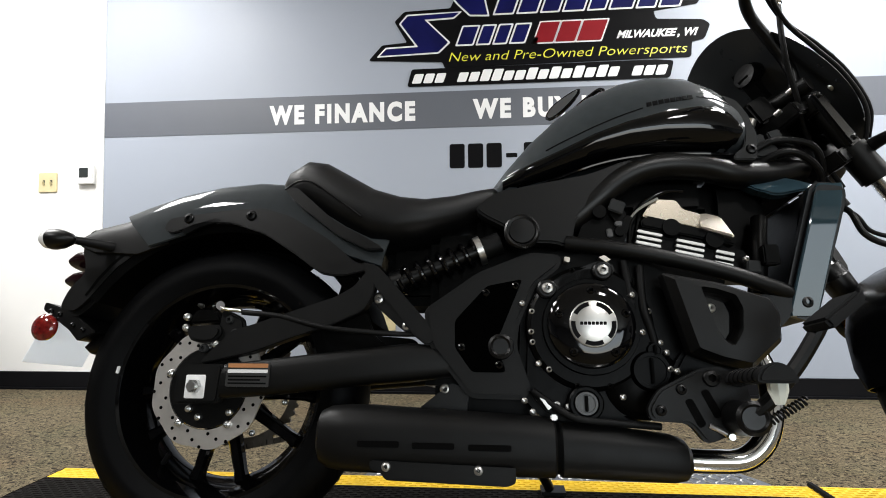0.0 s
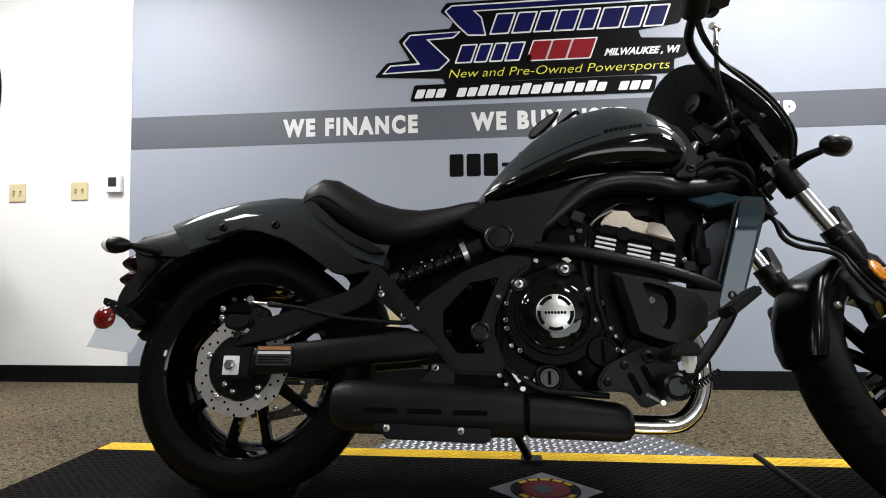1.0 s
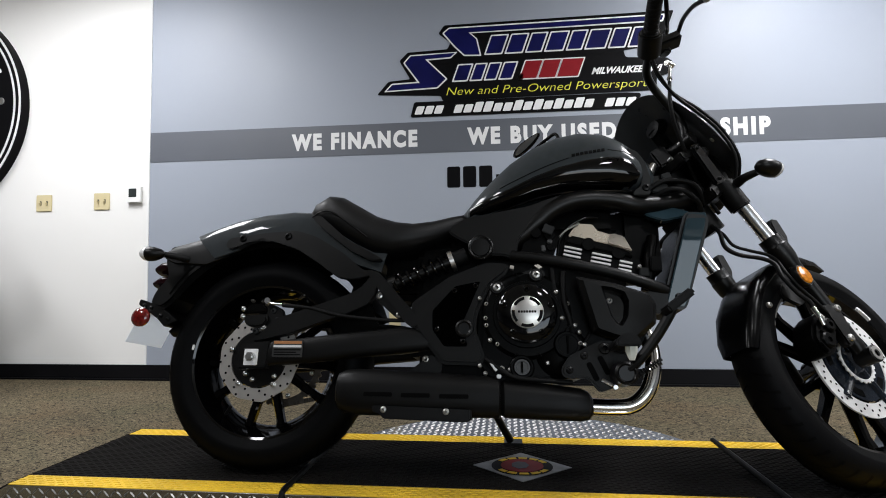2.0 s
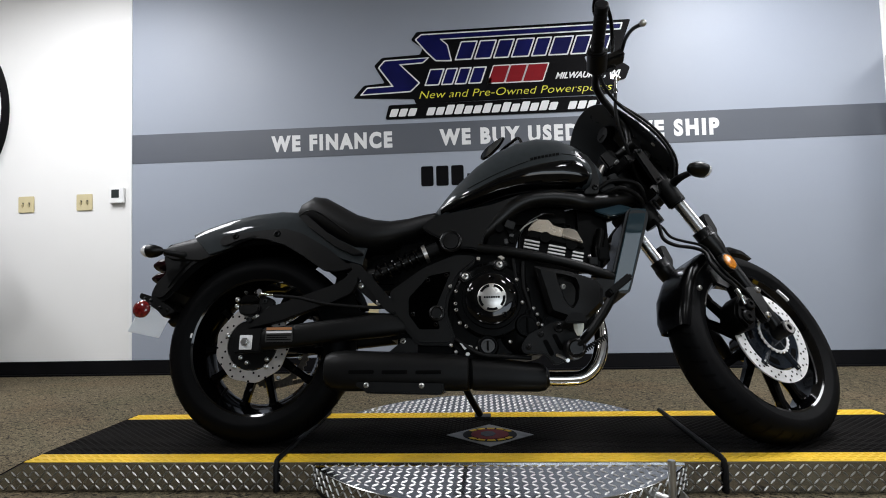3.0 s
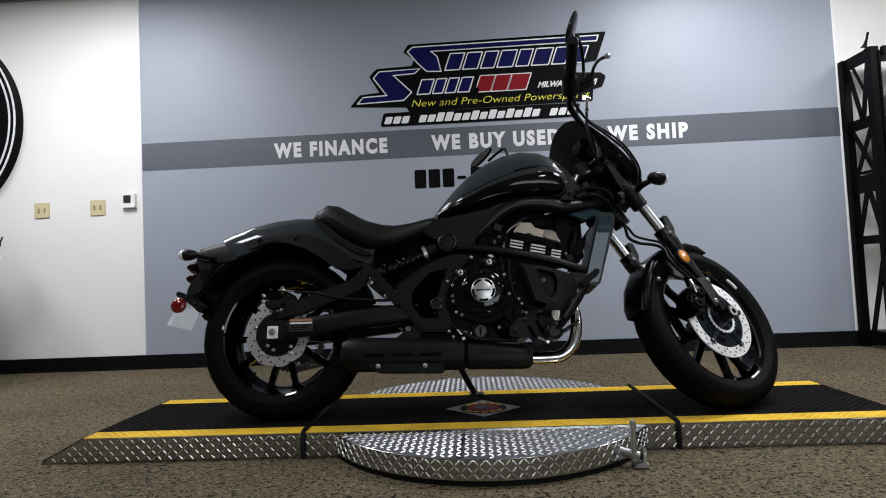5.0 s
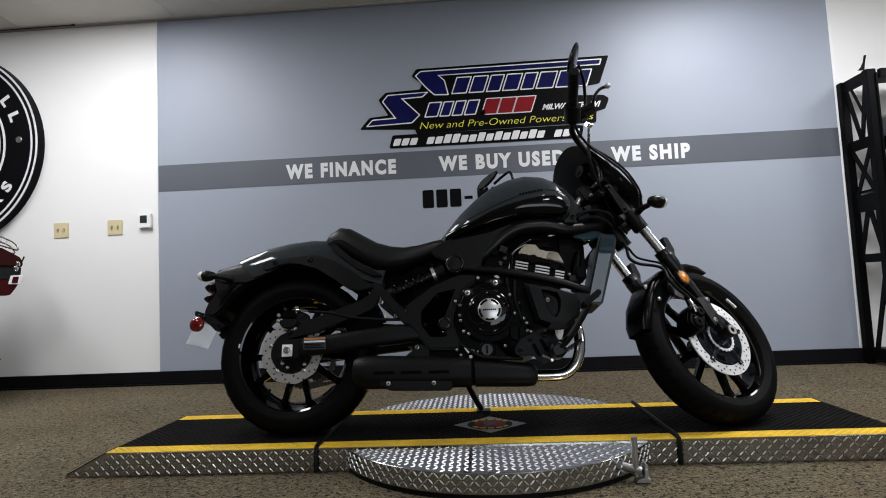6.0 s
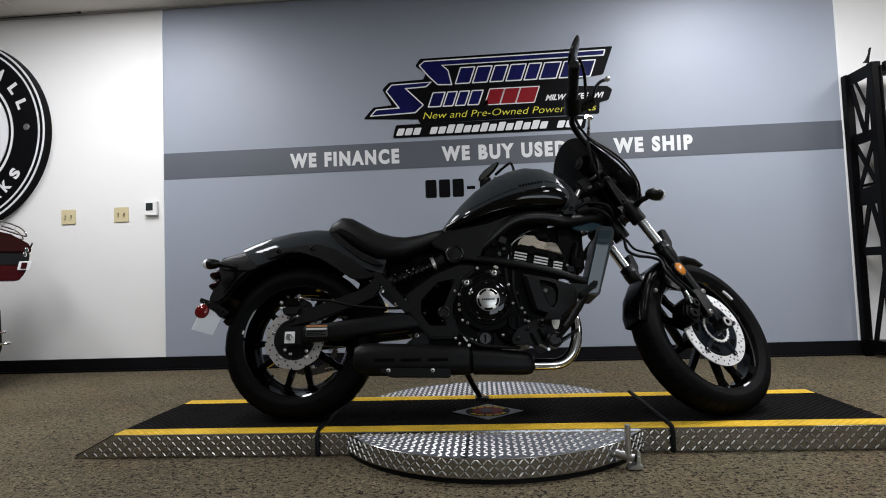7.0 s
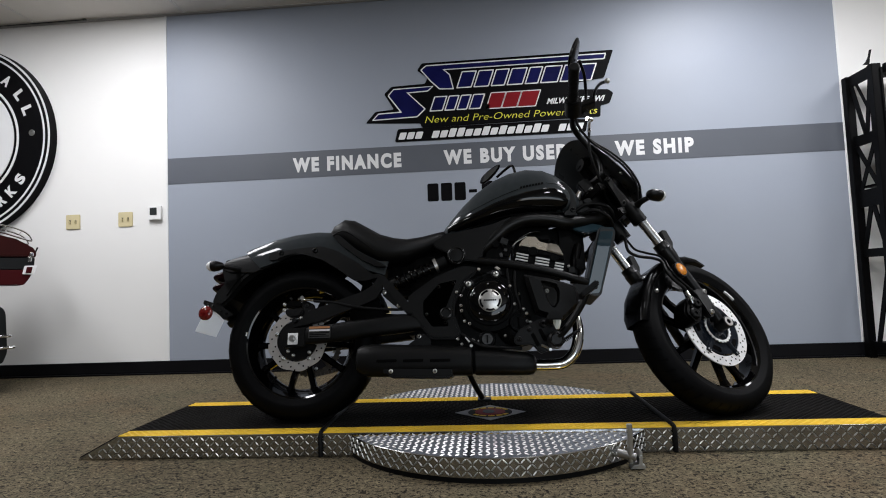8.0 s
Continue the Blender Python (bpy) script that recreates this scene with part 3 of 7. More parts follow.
add_cyl(bm, (PX + 0.027, PY - 0.026, 0.042), (PX + 0.027, PY + 0.022, 0.042), 0.0055, n=6)
part("clamp_bolt", bm, M_STEEL, t, "hex bolt")

t = thing("diamond_decal", "diamond-shaped silver and red decal on the rubber mat", "decal")
dx, dy, hx, hy = 0.152, 0.045, 0.143, 0.128
bm = bmesh.new()
vs = [(dx - hx, dy), (dx, dy - hy), (dx + hx, dy), (dx, dy + hy)]
add_ring_loft(bm, [[(x, y, RZ + z) for x, y in vs] for z in (0.0043, 0.0058)])
part("border", bm, M_DECAL, t, "scuffed silver diamond", smooth=0)


def decal_oval(name, rx, ry, z, mat, lab, ox=0.0, n=28):
    bm = bmesh.new()
    add_ring_loft(bm, [[(dx + ox + rx * math.cos(2 * math.pi * a / n), dy + ry * math.sin(2 * math.pi * a / n), RZ + h) for a in range(n)] for h in (z - 0.0012, z)])
    part(name, bm, mat, t, lab, smooth=0)


decal_oval("emblem_ring", 0.089, 0.08, 0.007, M_SIGNBLACK, "black oval ring")
decal_oval("emblem_field", 0.062, 0.056, 0.0083, M_SIGNRED, "red emblem field")
decal_oval("emblem_crest", 0.026, 0.032, 0.0095, M_CREST, "dark blue-grey shape on the red field", -0.006, 7)
for s in (-1, 1):
    for k in range(5):
        bm = bmesh.new()
        a0 = 40 + 25 * k - 12.5
        ring = [(dx + r * math.cos(radians(a)), dy + s * 0.9 * r * math.sin(radians(a))) for r, angs in ((0.083, (a0, a0 + 9, a0 + 19)), (0.069, (a0 + 19, a0 + 9, a0))) for a in angs]
        add_ring_loft(bm, [[(x, y, RZ + z) for x, y in ring] for z in (0.007, 0.0083)])
        part("scroll_bar", bm, M_YELLOW, t, "yellow bar of the ring", smooth=0)


# ---- storage rack at the end of the wall ----
def storage_rack():
    t = thing("storage_rack", "black metal storage rack with cross-braced end frames", "rack")
    X, Y0, Y1, H = 2.695, 1.535, 1.79, 1.935
    for x in (X, X + 1.1):
        box_part("post", (x + 0.03, Y0, H / 2), (0.06, 0.05, H), M_RACK, t, "black front post with a folded edge", bevel=0.003)
        box_part("post_flange", (x + 0.054, Y0 - 0.029, H / 2), (0.012, 0.012, H - 0.06), M_RACK, t, bevel=0.002)
        box_part("post", (x + 0.02, Y1, H / 2), (0.05, 0.05, H), M_RACK, t, bevel=0.003)
        for z, h in ((H - 0.04, 0.08), (1.472, 0.072), (1.077, 0.115), (0.709, 0.056), (0.085, 0.06)):
            box_part("end_rail", (x + 0.02, (Y0 + Y1) / 2, z), (0.012, Y1 - Y0 - 0.045, h), M_RACK, t, bevel=0.002)
        for (ya, za), (yb, zb), w in (((1.755, 1.87), (1.645, 1.5), 0.036), ((1.56, 1.87), (1.635, 1.5), 0.036), ((1.7, 1.86), (1.6, 1.66), 0.02), ((1.75, 1.44), (1.56, 1.13), 0.034), ((1.57, 1.44), (1.74, 1.13), 0.034),
                                      ((1.655, 1.03), (1.755, 0.73), 0.04), ((1.635, 1.03), (1.545, 0.73), 0.04), ((1.53, 0.69), (1.7, 0.1), 0.04)):
            d = Vector((0, yb - ya, zb - za))
            box_part("brace", (x + 0.02, (ya + yb) / 2, (za + zb) / 2), (0.008, w, d.length), M_RACK, t, bevel=0.001, turn=Matrix.Rotation(math.atan2(-d.y, d.z), 4, "X"))
    for z, h in ((H - 0.03, 0.06), (1.447, 0.09), (1.122, 0.1), (0.709, 0.056), (0.085, 0.06)):
        box_part("front_beam", (X + 0.63, Y0 - 0.01, z), (1.09, 0.03, h), M_RACK, t, bevel=0.003)
        box_part("shelf", (X + 0.6, (Y0 + Y1) / 2 + 0.01, z + h / 2 - 0.012), (1.1, Y1 - Y0 - 0.06, 0.016), M_RACK, t, bevel=0.002)
    bm = bmesh.new()
    add_plate(bm, [(X - 0.035, H), (X + 0.005, H), (X + 0.012, H + 0.045), (X + 0.026, H + 0.1), (X + 0.014, H + 0.098), (X + 0.004, H + 0.055), (X - 0.014, H + 0.02)], Y0 - 0.005, Y0 + 0.008, 0.002)
    part("bracket", bm, M_RACK, t, "small raised bracket")
    # the frame leans a little with its uneven feet
    for c in t.children:
        for v in c.data.vertices:
            v.co.x += 0.012 * (H - v.co.z) + 0.012
    return t


storage_rack()


def shelf_parts():
    """Spare parts that lie on the rack's shelves."""
    t = thing("engine_casting", "silver engine casting with round ports on the rack shelf", "engine part")
    x, y, z = 2.9, 1.585, 1.492
    plate_part("casting_body", round_poly([(x - 0.06, z), (x + 0.2, z), (x + 0.2, z + 0.12), (x + 0.15, z + 0.17), (x - 0.02, z + 0.17), (x - 0.06, z + 0.13)], 0.02), y - 0.07, y + 0.07, M_STEEL, t, bevel=0.01)
    for px, pz in ((x - 0.02, z + 0.055), (x - 0.015, z + 0.13), (x + 0.09, z + 0.055), (x + 0.09, z + 0.13)):
        bm = bmesh.new()
        add_lathe(bm, (px, pz), [(y - 0.068, 0.03), (y - 0.082, 0.03), (y - 0.082, 0.022), (y - 0.074, 0.02), (y - 0.074, 0.001)], 24)
        part("port", bm, M_DARKPL, t, "dark round port")
    t = thing("parts_carton", "white carton on the rack shelf", "box")
    box_part("carton", (3.0, 1.62, 1.163 + 0.085), (0.36, 0.18, 0.17), M_WHITEPL, t, bevel=0.004)
    box_part("carton_tape", (3.0, 1.62, 1.163 + 0.1705), (0.36, 0.04, 0.002), M_IVORY, t, "buff packing tape")


shelf_parts()


# ---- motorcycle materials ----
M_SATIN = material("satin_black_paint", (0.0011, 0.0011, 0.0012), 0.36, var=0.15, scale=10, bump=0.05, bump_scale=500, spec=0.26)
M_MATTE = material("matte_black_metal", (0.0017, 0.0017, 0.0017), 0.46, var=0.2, scale=9, bump=0.1, bump_scale=600, spec=0.18)
M_GLOSS = material("gloss_black_paint", (0.0015, 0.0015, 0.0018), 0.05, var=0.2, scale=6, rough_var=0.03, spec=0.34)
M_DULL = material("dull_grey_bracket", (0.020, 0.021, 0.0215), 0.6, var=0.12, scale=20, spec=0.1)
M_GUARD = material("front_guard_black", (0.0014, 0.0014, 0.0016), 0.22, var=0.15, scale=10, spec=0.12)
M_LIP = material("gloss_black_lip", (0.001, 0.001, 0.0012), 0.05, var=0.2, scale=6, rough_var=0.02, spec=0.4)
# rim edge made pale so the highlight round the lip sits in its colour
M_EDGE = material("rim_edge_highlight", (0.48, 0.48, 0.51), 0.36, metal=0.8, var=0.2, scale=9)
M_BARREL = material("black_rim_barrel", (0.0009, 0.0009, 0.001), 0.1, var=0.2, scale=6, rough_var=0.04, spec=0.12)
M_DEEP = material("deep_black_plastic", (0.0006, 0.0006, 0.0006), 0.5, var=0.2, scale=9, spec=0.0)
M_RIM = material("gloss_black_wheel_paint", (0.001, 0.001, 0.0012), 0.1, var=0.2, scale=6, rough_var=0.03, spec=0.25)
M_CHARCOAL = material("charcoal_metallic_paint", (0.028, 0.033, 0.036), 0.5, metal=0.0, var=0.08, scale=40, coat=0.5, spec=0.05)
M_LEATHER = material("black_vinyl_seat", (0.0020, 0.0020, 0.0022), 0.48, var=0.2, scale=16, bump=0.12, bump_scale=420, spec=0.25)
M_CHROME = material("chrome", (0.78, 0.78, 0.78), 0.09, metal=1.0, var=0.03, rough_var=0.04)
M_HARDCHROME = material("hard_chrome_tube", (0.82, 0.83, 0.85), 0.24, metal=1.0, var=0.03, rough_var=0.03)
M_BRUSHED = material("brushed_aluminium", (0.55, 0.54, 0.52), 0.36, metal=1.0, var=0.06, scale=30, rough_var=0.1)
M_DISC = material("ground_steel_disc", (0.66, 0.63, 0.60), 0.34, metal=0.8, var=0.06, scale=40, rough_var=0.08)
# same steel as the rear disc, its stronger light put into the colour
M_DISC_F = material("lit_front_steel", (0.86, 0.855, 0.85), 0.42, metal=0.55, var=0.05, scale=40, rough_var=0.06)
M_HOLE = material("dark_hole", (0.0006, 0.0006, 0.0006), 0.7, var=0.1, spec=0.05)
M_HEAD = material("champagne_head_cover", (0.50, 0.44, 0.36), 0.27, metal=1.0, var=0.03, scale=20, rough_var=0.02)
# head cover metal brightened to hold the right lobe's highlight; also bright slivers
M_BOSS = material("bright_cover_metal", (0.66, 0.61, 0.54), 0.3, metal=0.95, var=0.05, scale=30)
M_CARRIER = material("blue_black_carrier", (0.006, 0.009, 0.014), 0.22, var=0.2, scale=20, spec=0.3)
M_ADJUST = material("plated_adjuster", (0.8, 0.8, 0.8), 0.35, var=0.06, scale=60)
M_REDLENS = material("red_reflector", (0.13, 0.006, 0.005), 0.1, var=0.45, scale=110, coat=0.6)
M_DARKRED = material("dark_red_lens", (0.010, 0.002, 0.003), 0.15, var=0.1, spec=0.2)
M_AMBER = material("amber_reflector", (0.52, 0.17, 0.006), 0.2, var=0.4, scale=140, coat=0.15)
M_CLEAR = material("clear_lens", (0.8, 0.8, 0.8), 0.08, var=0.03, coat=0.5)
M_SMOKE = material("smoked_screen", (0.019, 0.0205, 0.022), 0.3, var=0.12, spec=0.3)
M_LABEL = material("label_silver", (0.10, 0.10, 0.10), 0.3, metal=0.8, var=0.05)
M_ORANGE = material("label_orange", (0.60, 0.27, 0.12), 0.3, metal=0.4, var=0.05)
M_WHITEPEG = material("white_peg_feeler", (0.62, 0.64, 0.58), 0.45, var=0.05)
M_TYRE = material("tyre_rubber", (0.0010, 0.0011, 0.0014), 0.55, var=0.25, scale=12, bump=0.12, bump_scale=260, spec=0.07)
M_MIRROR = material("tinted_mirror_glass", (0.40, 0.44, 0.50), 0.03, metal=1.0, var=0.01, rough_var=0.01)
M_CAST = material("cast_black_engine", (0.0012, 0.0012, 0.0012), 0.34, var=0.2, scale=30, bump=0.1, bump_scale=350, spec=0.06)
# black gloss with the bluish window reflection put into the base colour
M_RADPANEL = material("gloss_panel_blue_reflection", (0.018, 0.036, 0.046), 0.06, var=0.1, coat=0.12, rough_var=0.02, spec=0.32)
M_CHAIN = material("oiled_chain_steel", (0.10, 0.085, 0.07), 0.45, metal=0.8, var=0.3, scale=60)



def thin_white_plate():
    """Thin pale plastic that lets light through."""
    m = material("thin_white_plate", (0.82, 0.84, 0.86), 0.4, var=0.04)
    nd, ln = m.node_tree.nodes, m.node_tree.links
    tr, mx = nd.new("ShaderNodeBsdfTranslucent"), nd.new("ShaderNodeMixShader")
    tr.inputs[0].default_value = (0.8, 0.83, 0.86, 1)
    mx.inputs[0].default_value = 0.6
    ln.new(nd["Principled BSDF"].outputs[0], mx.inputs[1])
    ln.new(tr.outputs[0], mx.inputs[2])
    ln.new(mx.outputs[0], nd["Material Output"].inputs[0])
    return m


M_THIN = thin_white_plate()

# ---- the motorcycle: x forward from the rear axle, y to its left, z up along its own plane ----
LEAN_DEG, STEER_DEG, RAKE = 13.0, 31.0, radians(31)
BIKE = Matrix.Translation((-0.599, -0.045, RZ + 0.003)) @ Matrix.Rotation(radians(-LEAN_DEG), 4, "X")
bike = thing("motorcycle", "black cruiser motorcycle leaning on its side stand", "motorcycle", BIKE)
S_AT = Vector((1.558, 0, 0.281))
S_AXIS = Vector((-math.sin(RAKE), 0, math.cos(RAKE)))
STEER = Matrix.Translation(S_AT) @ Matrix.Rotation(radians(STEER_DEG), 4, S_AXIS) @ Matrix.Translation(-S_AT)


def bp(name, bm, mat, label="", parent=None, steer=False, smooth=35, bevel=0.0):
    ob = part(name, bm, mat, parent or bike, label, smooth, bevel)
    if steer:
        ob.matrix_local = STEER
    return ob


def bolt(name, x, y, z, r, mat, parent=None, steer=False, dy=-1, label="", head=0.006):
    """A button-head bolt that faces sideways, with a hex socket."""
    bm = bmesh.new()
    add_lathe(bm, (x, z), [(y, 0.0005), (y, r * 0.38), (y + dy * head * 0.55, r * 0.42), (y + dy * head, r * 0.45), (y + dy * head * 0.75, r * 0.85), (y + dy * head * 0.2, r), (y - dy * 0.004, r)], 14)
    return bp(name, bm, mat, label, parent, steer)


def ring_plate(bm, outer, inner, y0, y1):
    """A plate with a hole; both outlines have the same number of points."""
    a = [(x, y0, z) for x, z in outer]
    b = [(x, y1, z) for x, z in outer]
    c = [(x, y1, z) for x, z in inner]
    d = [(x, y0, z) for x, z in inner]
    add_ring_loft(bm, [a, b, c, d, a], cap=False)


def super_ring(x, yc, zc, hw, hh, n=28, p=2.4):
    out = []
    for i in range(n):
        a = 2 * math.pi * i / n
        c, s = math.cos(a), math.sin(a)
        out.append((x, yc + hw * math.copysign(abs(c) ** (2 / p), c), zc + hh * math.copysign(abs(s) ** (2 / p), s)))
    return out


# wheels
def wheel(name, c, R, half, rim_r, lip, steer, spokes, disc_r, disc_in, disc_y, label):
    hold = tagged(new(name), label)
    hold.parent = bike
    if steer:
        hold.matrix_local = STEER
    cx, cz = c
    bm = bmesh.new()
    prof = [(half * 0.86, rim_r), (half, rim_r + 0.022), (half * 1.03, R - 0.055), (half * 0.9, R - 0.024), (half * 0.62, R - 0.007), (half * 0.25, R - 0.0005)]
    prof = prof + [(-y, r) for y, r in reversed(prof)]
    add_lathe(bm, c, prof, 96, closed=True)
    part("tyre", bm, M_TYRE, hold, "black road tyre")
    # sipes cut as slim dark grooves laid in the shoulder
    bm = bmesh.new()
    n = 44 if steer else 30
    for i in range(n):
        for s in (-1, 1):
            a = 2 * math.pi * (i + (0.5 if s > 0 else 0)) / n
            pts = []
            for k in range(5):
                f = k / 4
                y = s * half * (0.2 + 0.68 * f)
                r = R + 0.0006 - (0.0 if f < 0.3 else 0.024 * ((f - 0.3) / 0.7) ** 1.6)
                aa = a + (0.07 if steer else 0.16) * f
                pts.append((Vector((cx + r * math.cos(aa), y, cz + r * math.sin(aa))), Vector((-math.sin(aa), 0, math.cos(aa)))))
            for f_end, ((p, d), (q, e)) in zip((0.2, 0.5, 0.8, 1.0), zip(pts, pts[1:])):
                w = 0.0028 * (0.4 + f_end) if steer else 0.0032
                vs = [bm.verts.new(v) for v in (p - d * w, p + d * w, q + e * w, q - e * w)]
                bm.faces.new(vs)
    ob = part("tread_groove", bm, M_HOLE, hold, "tread grooves", smooth=0)
    ob["kind"] = "stuff"
    bm = bmesh.new()
    w = half * 0.84
    deep = 0.03 if steer else 0.05
    prof = [(w, lip + 0.004), (w + 0.004, lip - 0.01), (w - 0.004, lip - deep * 0.8), (w * 0.5, lip - deep), (0, lip - deep), (-w * 0.55, lip - 0.03), (-w * 0.55, rim_r - 0.004), (w * 0.8, rim_r - 0.004)]
    add_lathe(bm, c, prof, 96, closed=True)
    part("rim", bm, M_BARREL, hold, "black cast rim")
    bm = bmesh.new()
    prof = [(-w * 0.55, lip - 0.0302), (-w + 0.0015, lip - 0.0175), (-w + 0.0011, lip - 0.0165), (-w - 0.0041, lip - 0.002), (-w - 0.0045, lip - 0.001), (-w, lip + 0.004), (-w * 0.8, rim_r - 0.0038), (-w * 0.55, rim_r - 0.0038)]
    add_lathe(bm, c, prof, 96, closed=True)
    part("rim_lip", bm, M_LIP, hold, "gloss black rim lip")
    bm = bmesh.new()
    add_lathe(bm, c, [(-w - 0.001, lip + 0.0055), (-w - 0.0048, lip + 0.002), (-w - 0.0044, lip - 0.001), (-w - 0.0005, lip + 0.001)], 96, closed=True)
    part("rim_edge", bm, M_EDGE, hold, "rim edge, pale to hold its highlight")
    for a in spokes:
        bm = bmesh.new()
        ca, sa = math.cos(radians(a)), math.sin(radians(a))
        rings = []
        for r, hw, hy, y0 in ((0.045, 0.017, 0.02, -0.012), (0.1, 0.013, 0.017, -0.006), (lip - 0.06, 0.0115, 0.014, 0.0), (lip - 0.022, 0.018, 0.02, 0.0)):
            o = Vector((cx + r * ca, y0, cz + r * sa))
            t, l = Vector((-sa, 0, ca)), Vector((0, 1, 0))
            rings.append([o + t * hw * u + l * hy * v for u, v in ((1, 0.6), (0.6, 1), (-0.6, 1), (-1, 0.6), (-1, -0.6), (-0.6, -1), (0.6, -1), (1, -0.6))])
        add_ring_loft(bm, rings)
        part("spoke", bm, M_RIM, hold)
    bm = bmesh.new()
    add_lathe(bm, c, [(0.055, 0.001), (0.055, 0.04), (0.02, 0.05), (-0.02, 0.05), (-0.06, 0.042), (-0.06, 0.001)], 40)
    part("hub", bm, M_RIM, hold, "gloss black hub")
    # drilled brake disc with a wavy rim
    bm = bmesh.new()
    n = 144
    wav = lambda a: disc_r - 0.0022 * (1 - math.cos(a * 9)) if not steer else disc_r
    out = [(cx + wav(2 * math.pi * i / n) * math.cos(2 * math.pi * i / n), cz + wav(2 * math.pi * i / n) * math.sin(2 * math.pi * i / n)) for i in range(n)]
    inn = disc_poly(cx, cz, disc_in, n)
    ring_plate(bm, out, inn, disc_y, disc_y + 0.005)
    disc = part("brake_disc", bm, M_DISC_F if steer else M_DISC, hold, "drilled steel brake disc")
    bm = bmesh.new()
    m = 60 if steer else 39
    for i in range(m):
        a = 2 * math.pi * i / m
        for r in ((disc_in + (disc_r - disc_in) * f) for f in (((0.2, 0.55, 0.85)[i % 3],) if not steer else ((0.2, 0.5, 0.8, 0.5)[i % 4],))):
            x, z = cx + r * math.cos(a), cz + r * math.sin(a)
            vs = [bm.verts.new((x + 0.0036 * math.cos(k * math.pi / 4), disc_y - 0.0006, z + 0.0036 * math.sin(k * math.pi / 4))) for k in range(8)]
            bm.faces.new(vs)
    ob = part("disc_hole", bm, M_HOLE, disc, "dark drilled holes", smooth=0)
    ob["kind"] = "stuff"
    bm = bmesh.new()
    arms = 5
    for k in range(arms if steer else 0):
        a = 2 * math.pi * k / arms + 0.3
        o = Vector((cx + (disc_in + 0.012) * math.cos(a), disc_y + 0.002, cz + (disc_in + 0.012) * math.sin(a)))
        i_ = Vector((cx + 0.03 * math.cos(a), disc_y + 0.004, cz + 0.03 * math.sin(a)))
        add_cyl(bm, i_, o, 0.016, 0.011, 10)
    add_lathe(bm, c, [(disc_y - 0.002, 0.001), (disc_y - 0.002, disc_in - (0.0055 if steer else 0.003)), (disc_y + 0.008, disc_in - (0.005 if steer else 0.003)), (disc_y + (0.008 if steer else 0.045), 0.05), (disc_y + (0.008 if steer else 0.045), 0.001)], 40)
    car = part("disc_carrier", bm, M_CARRIER if steer else M_SATIN, hold, "blue-black disc carrier" if steer else "black disc carrier")
    for k in range(5 if steer else 0):
        a0 = 2 * math.pi * k / 5 + 0.62
        arc = [(cx + r * math.cos(a0 + da), cz + r * math.sin(a0 + da)) for r, das in ((0.098, (-0.24, -0.12, 0, 0.12, 0.24)), (0.08, (0.2, 0, -0.2))) for da in das]
        plate_part("carrier_slot", round_poly(arc, 0.003), disc_y - 0.0032, disc_y - 0.0022, M_HOLE, car, "dark slot")
    for k in range(arms):
        a = 2 * math.pi * k / arms + 0.3
        bolt("disc_bolt", cx + (disc_in + 0.004) * math.cos(a), disc_y - 0.003, cz + (disc_in + 0.004) * math.sin(a), 0.008, M_STEEL, hold)
    return hold


REAR = (0.0, 0.31)
FRONT = (1.612, 0.304)
rw = wheel("rear_wheel", REAR, 0.312, 0.078, 0.224, 0.235, False, [k * 72 + d for k in range(5) for d in (-106, -76)], 0.121, 0.083, -0.103, "rear wheel with gloss black cast spokes")
fw = wheel("front_wheel", FRONT, 0.316, 0.06, 0.234, 0.245, True, [k * 72 + d for k in range(5) for d in (-8, 19)], 0.15, 0.112, -0.07, "front wheel turned to full lock")
box_part("rim_weight", (-0.226, -0.0655, 0.346), (0.008, 0.01, 0.016), M_ADJUST, rw, "small pale rim weight", 0.001, pose(0, 0, 0, 0, 9))
bm = bmesh.new()
add_cyl(bm, (-0.125, -0.02, 0.15), (-0.104, -0.032, 0.176), 0.0055, n=10)
bp("valve_stem", bm, M_RUBBER, "black valve stem")
# chain drive on the far side
bm = bmesh.new()
n = 172
ring_plate(bm, [((0.132 - (0.006 if i % 4 > 1 else 0)) * math.cos(2 * math.pi * i / n), 0.31 + (0.132 - (0.006 if i % 4 > 1 else 0)) * math.sin(2 * math.pi * i / n)) for i in range(n)], disc_poly(0, 0.31, 0.108, n), 0.082, 0.089)
for k in range(6):
    a_ = radians(60 * k + 14)
    add_box(bm, (0.082 * math.cos(a_), 0.0855, 0.31 + 0.082 * math.sin(a_)), (0.062, 0.006, 0.02), Matrix.Rotation(-a_, 4, "Y"))
spk = bp("sprocket", bm, M_CHAIN, "toothed steel rear sprocket")
for k in range(6):
    a_ = radians(60 * k + 44)
    bolt("sprocket_bolt", 0.1 * math.cos(a_), 0.08, 0.31 + 0.1 * math.sin(a_), 0.007, M_STEEL, spk)
for (xa, za), (xb, zb) in (((0.0, 0.181), (0.53, 0.29)), ((0.0, 0.439), (0.53, 0.372))):
    bm = bmesh.new()
    d = Vector((xb - xa, 0, zb - za))
    for k in range(34):
        p = Vector((xa, 0.0855, za)) + d * ((k + 0.5) / 34)
        add_box(bm, p, (0.0135, 0.017 if k % 2 else 0.012, 0.013), Matrix.Rotation(-math.atan2(d.z, d.x), 4, "Y"))
    ob = bp("drive_chain", bm, M_CHAIN, "oiled drive chain", smooth=0)
bm = bmesh.new()
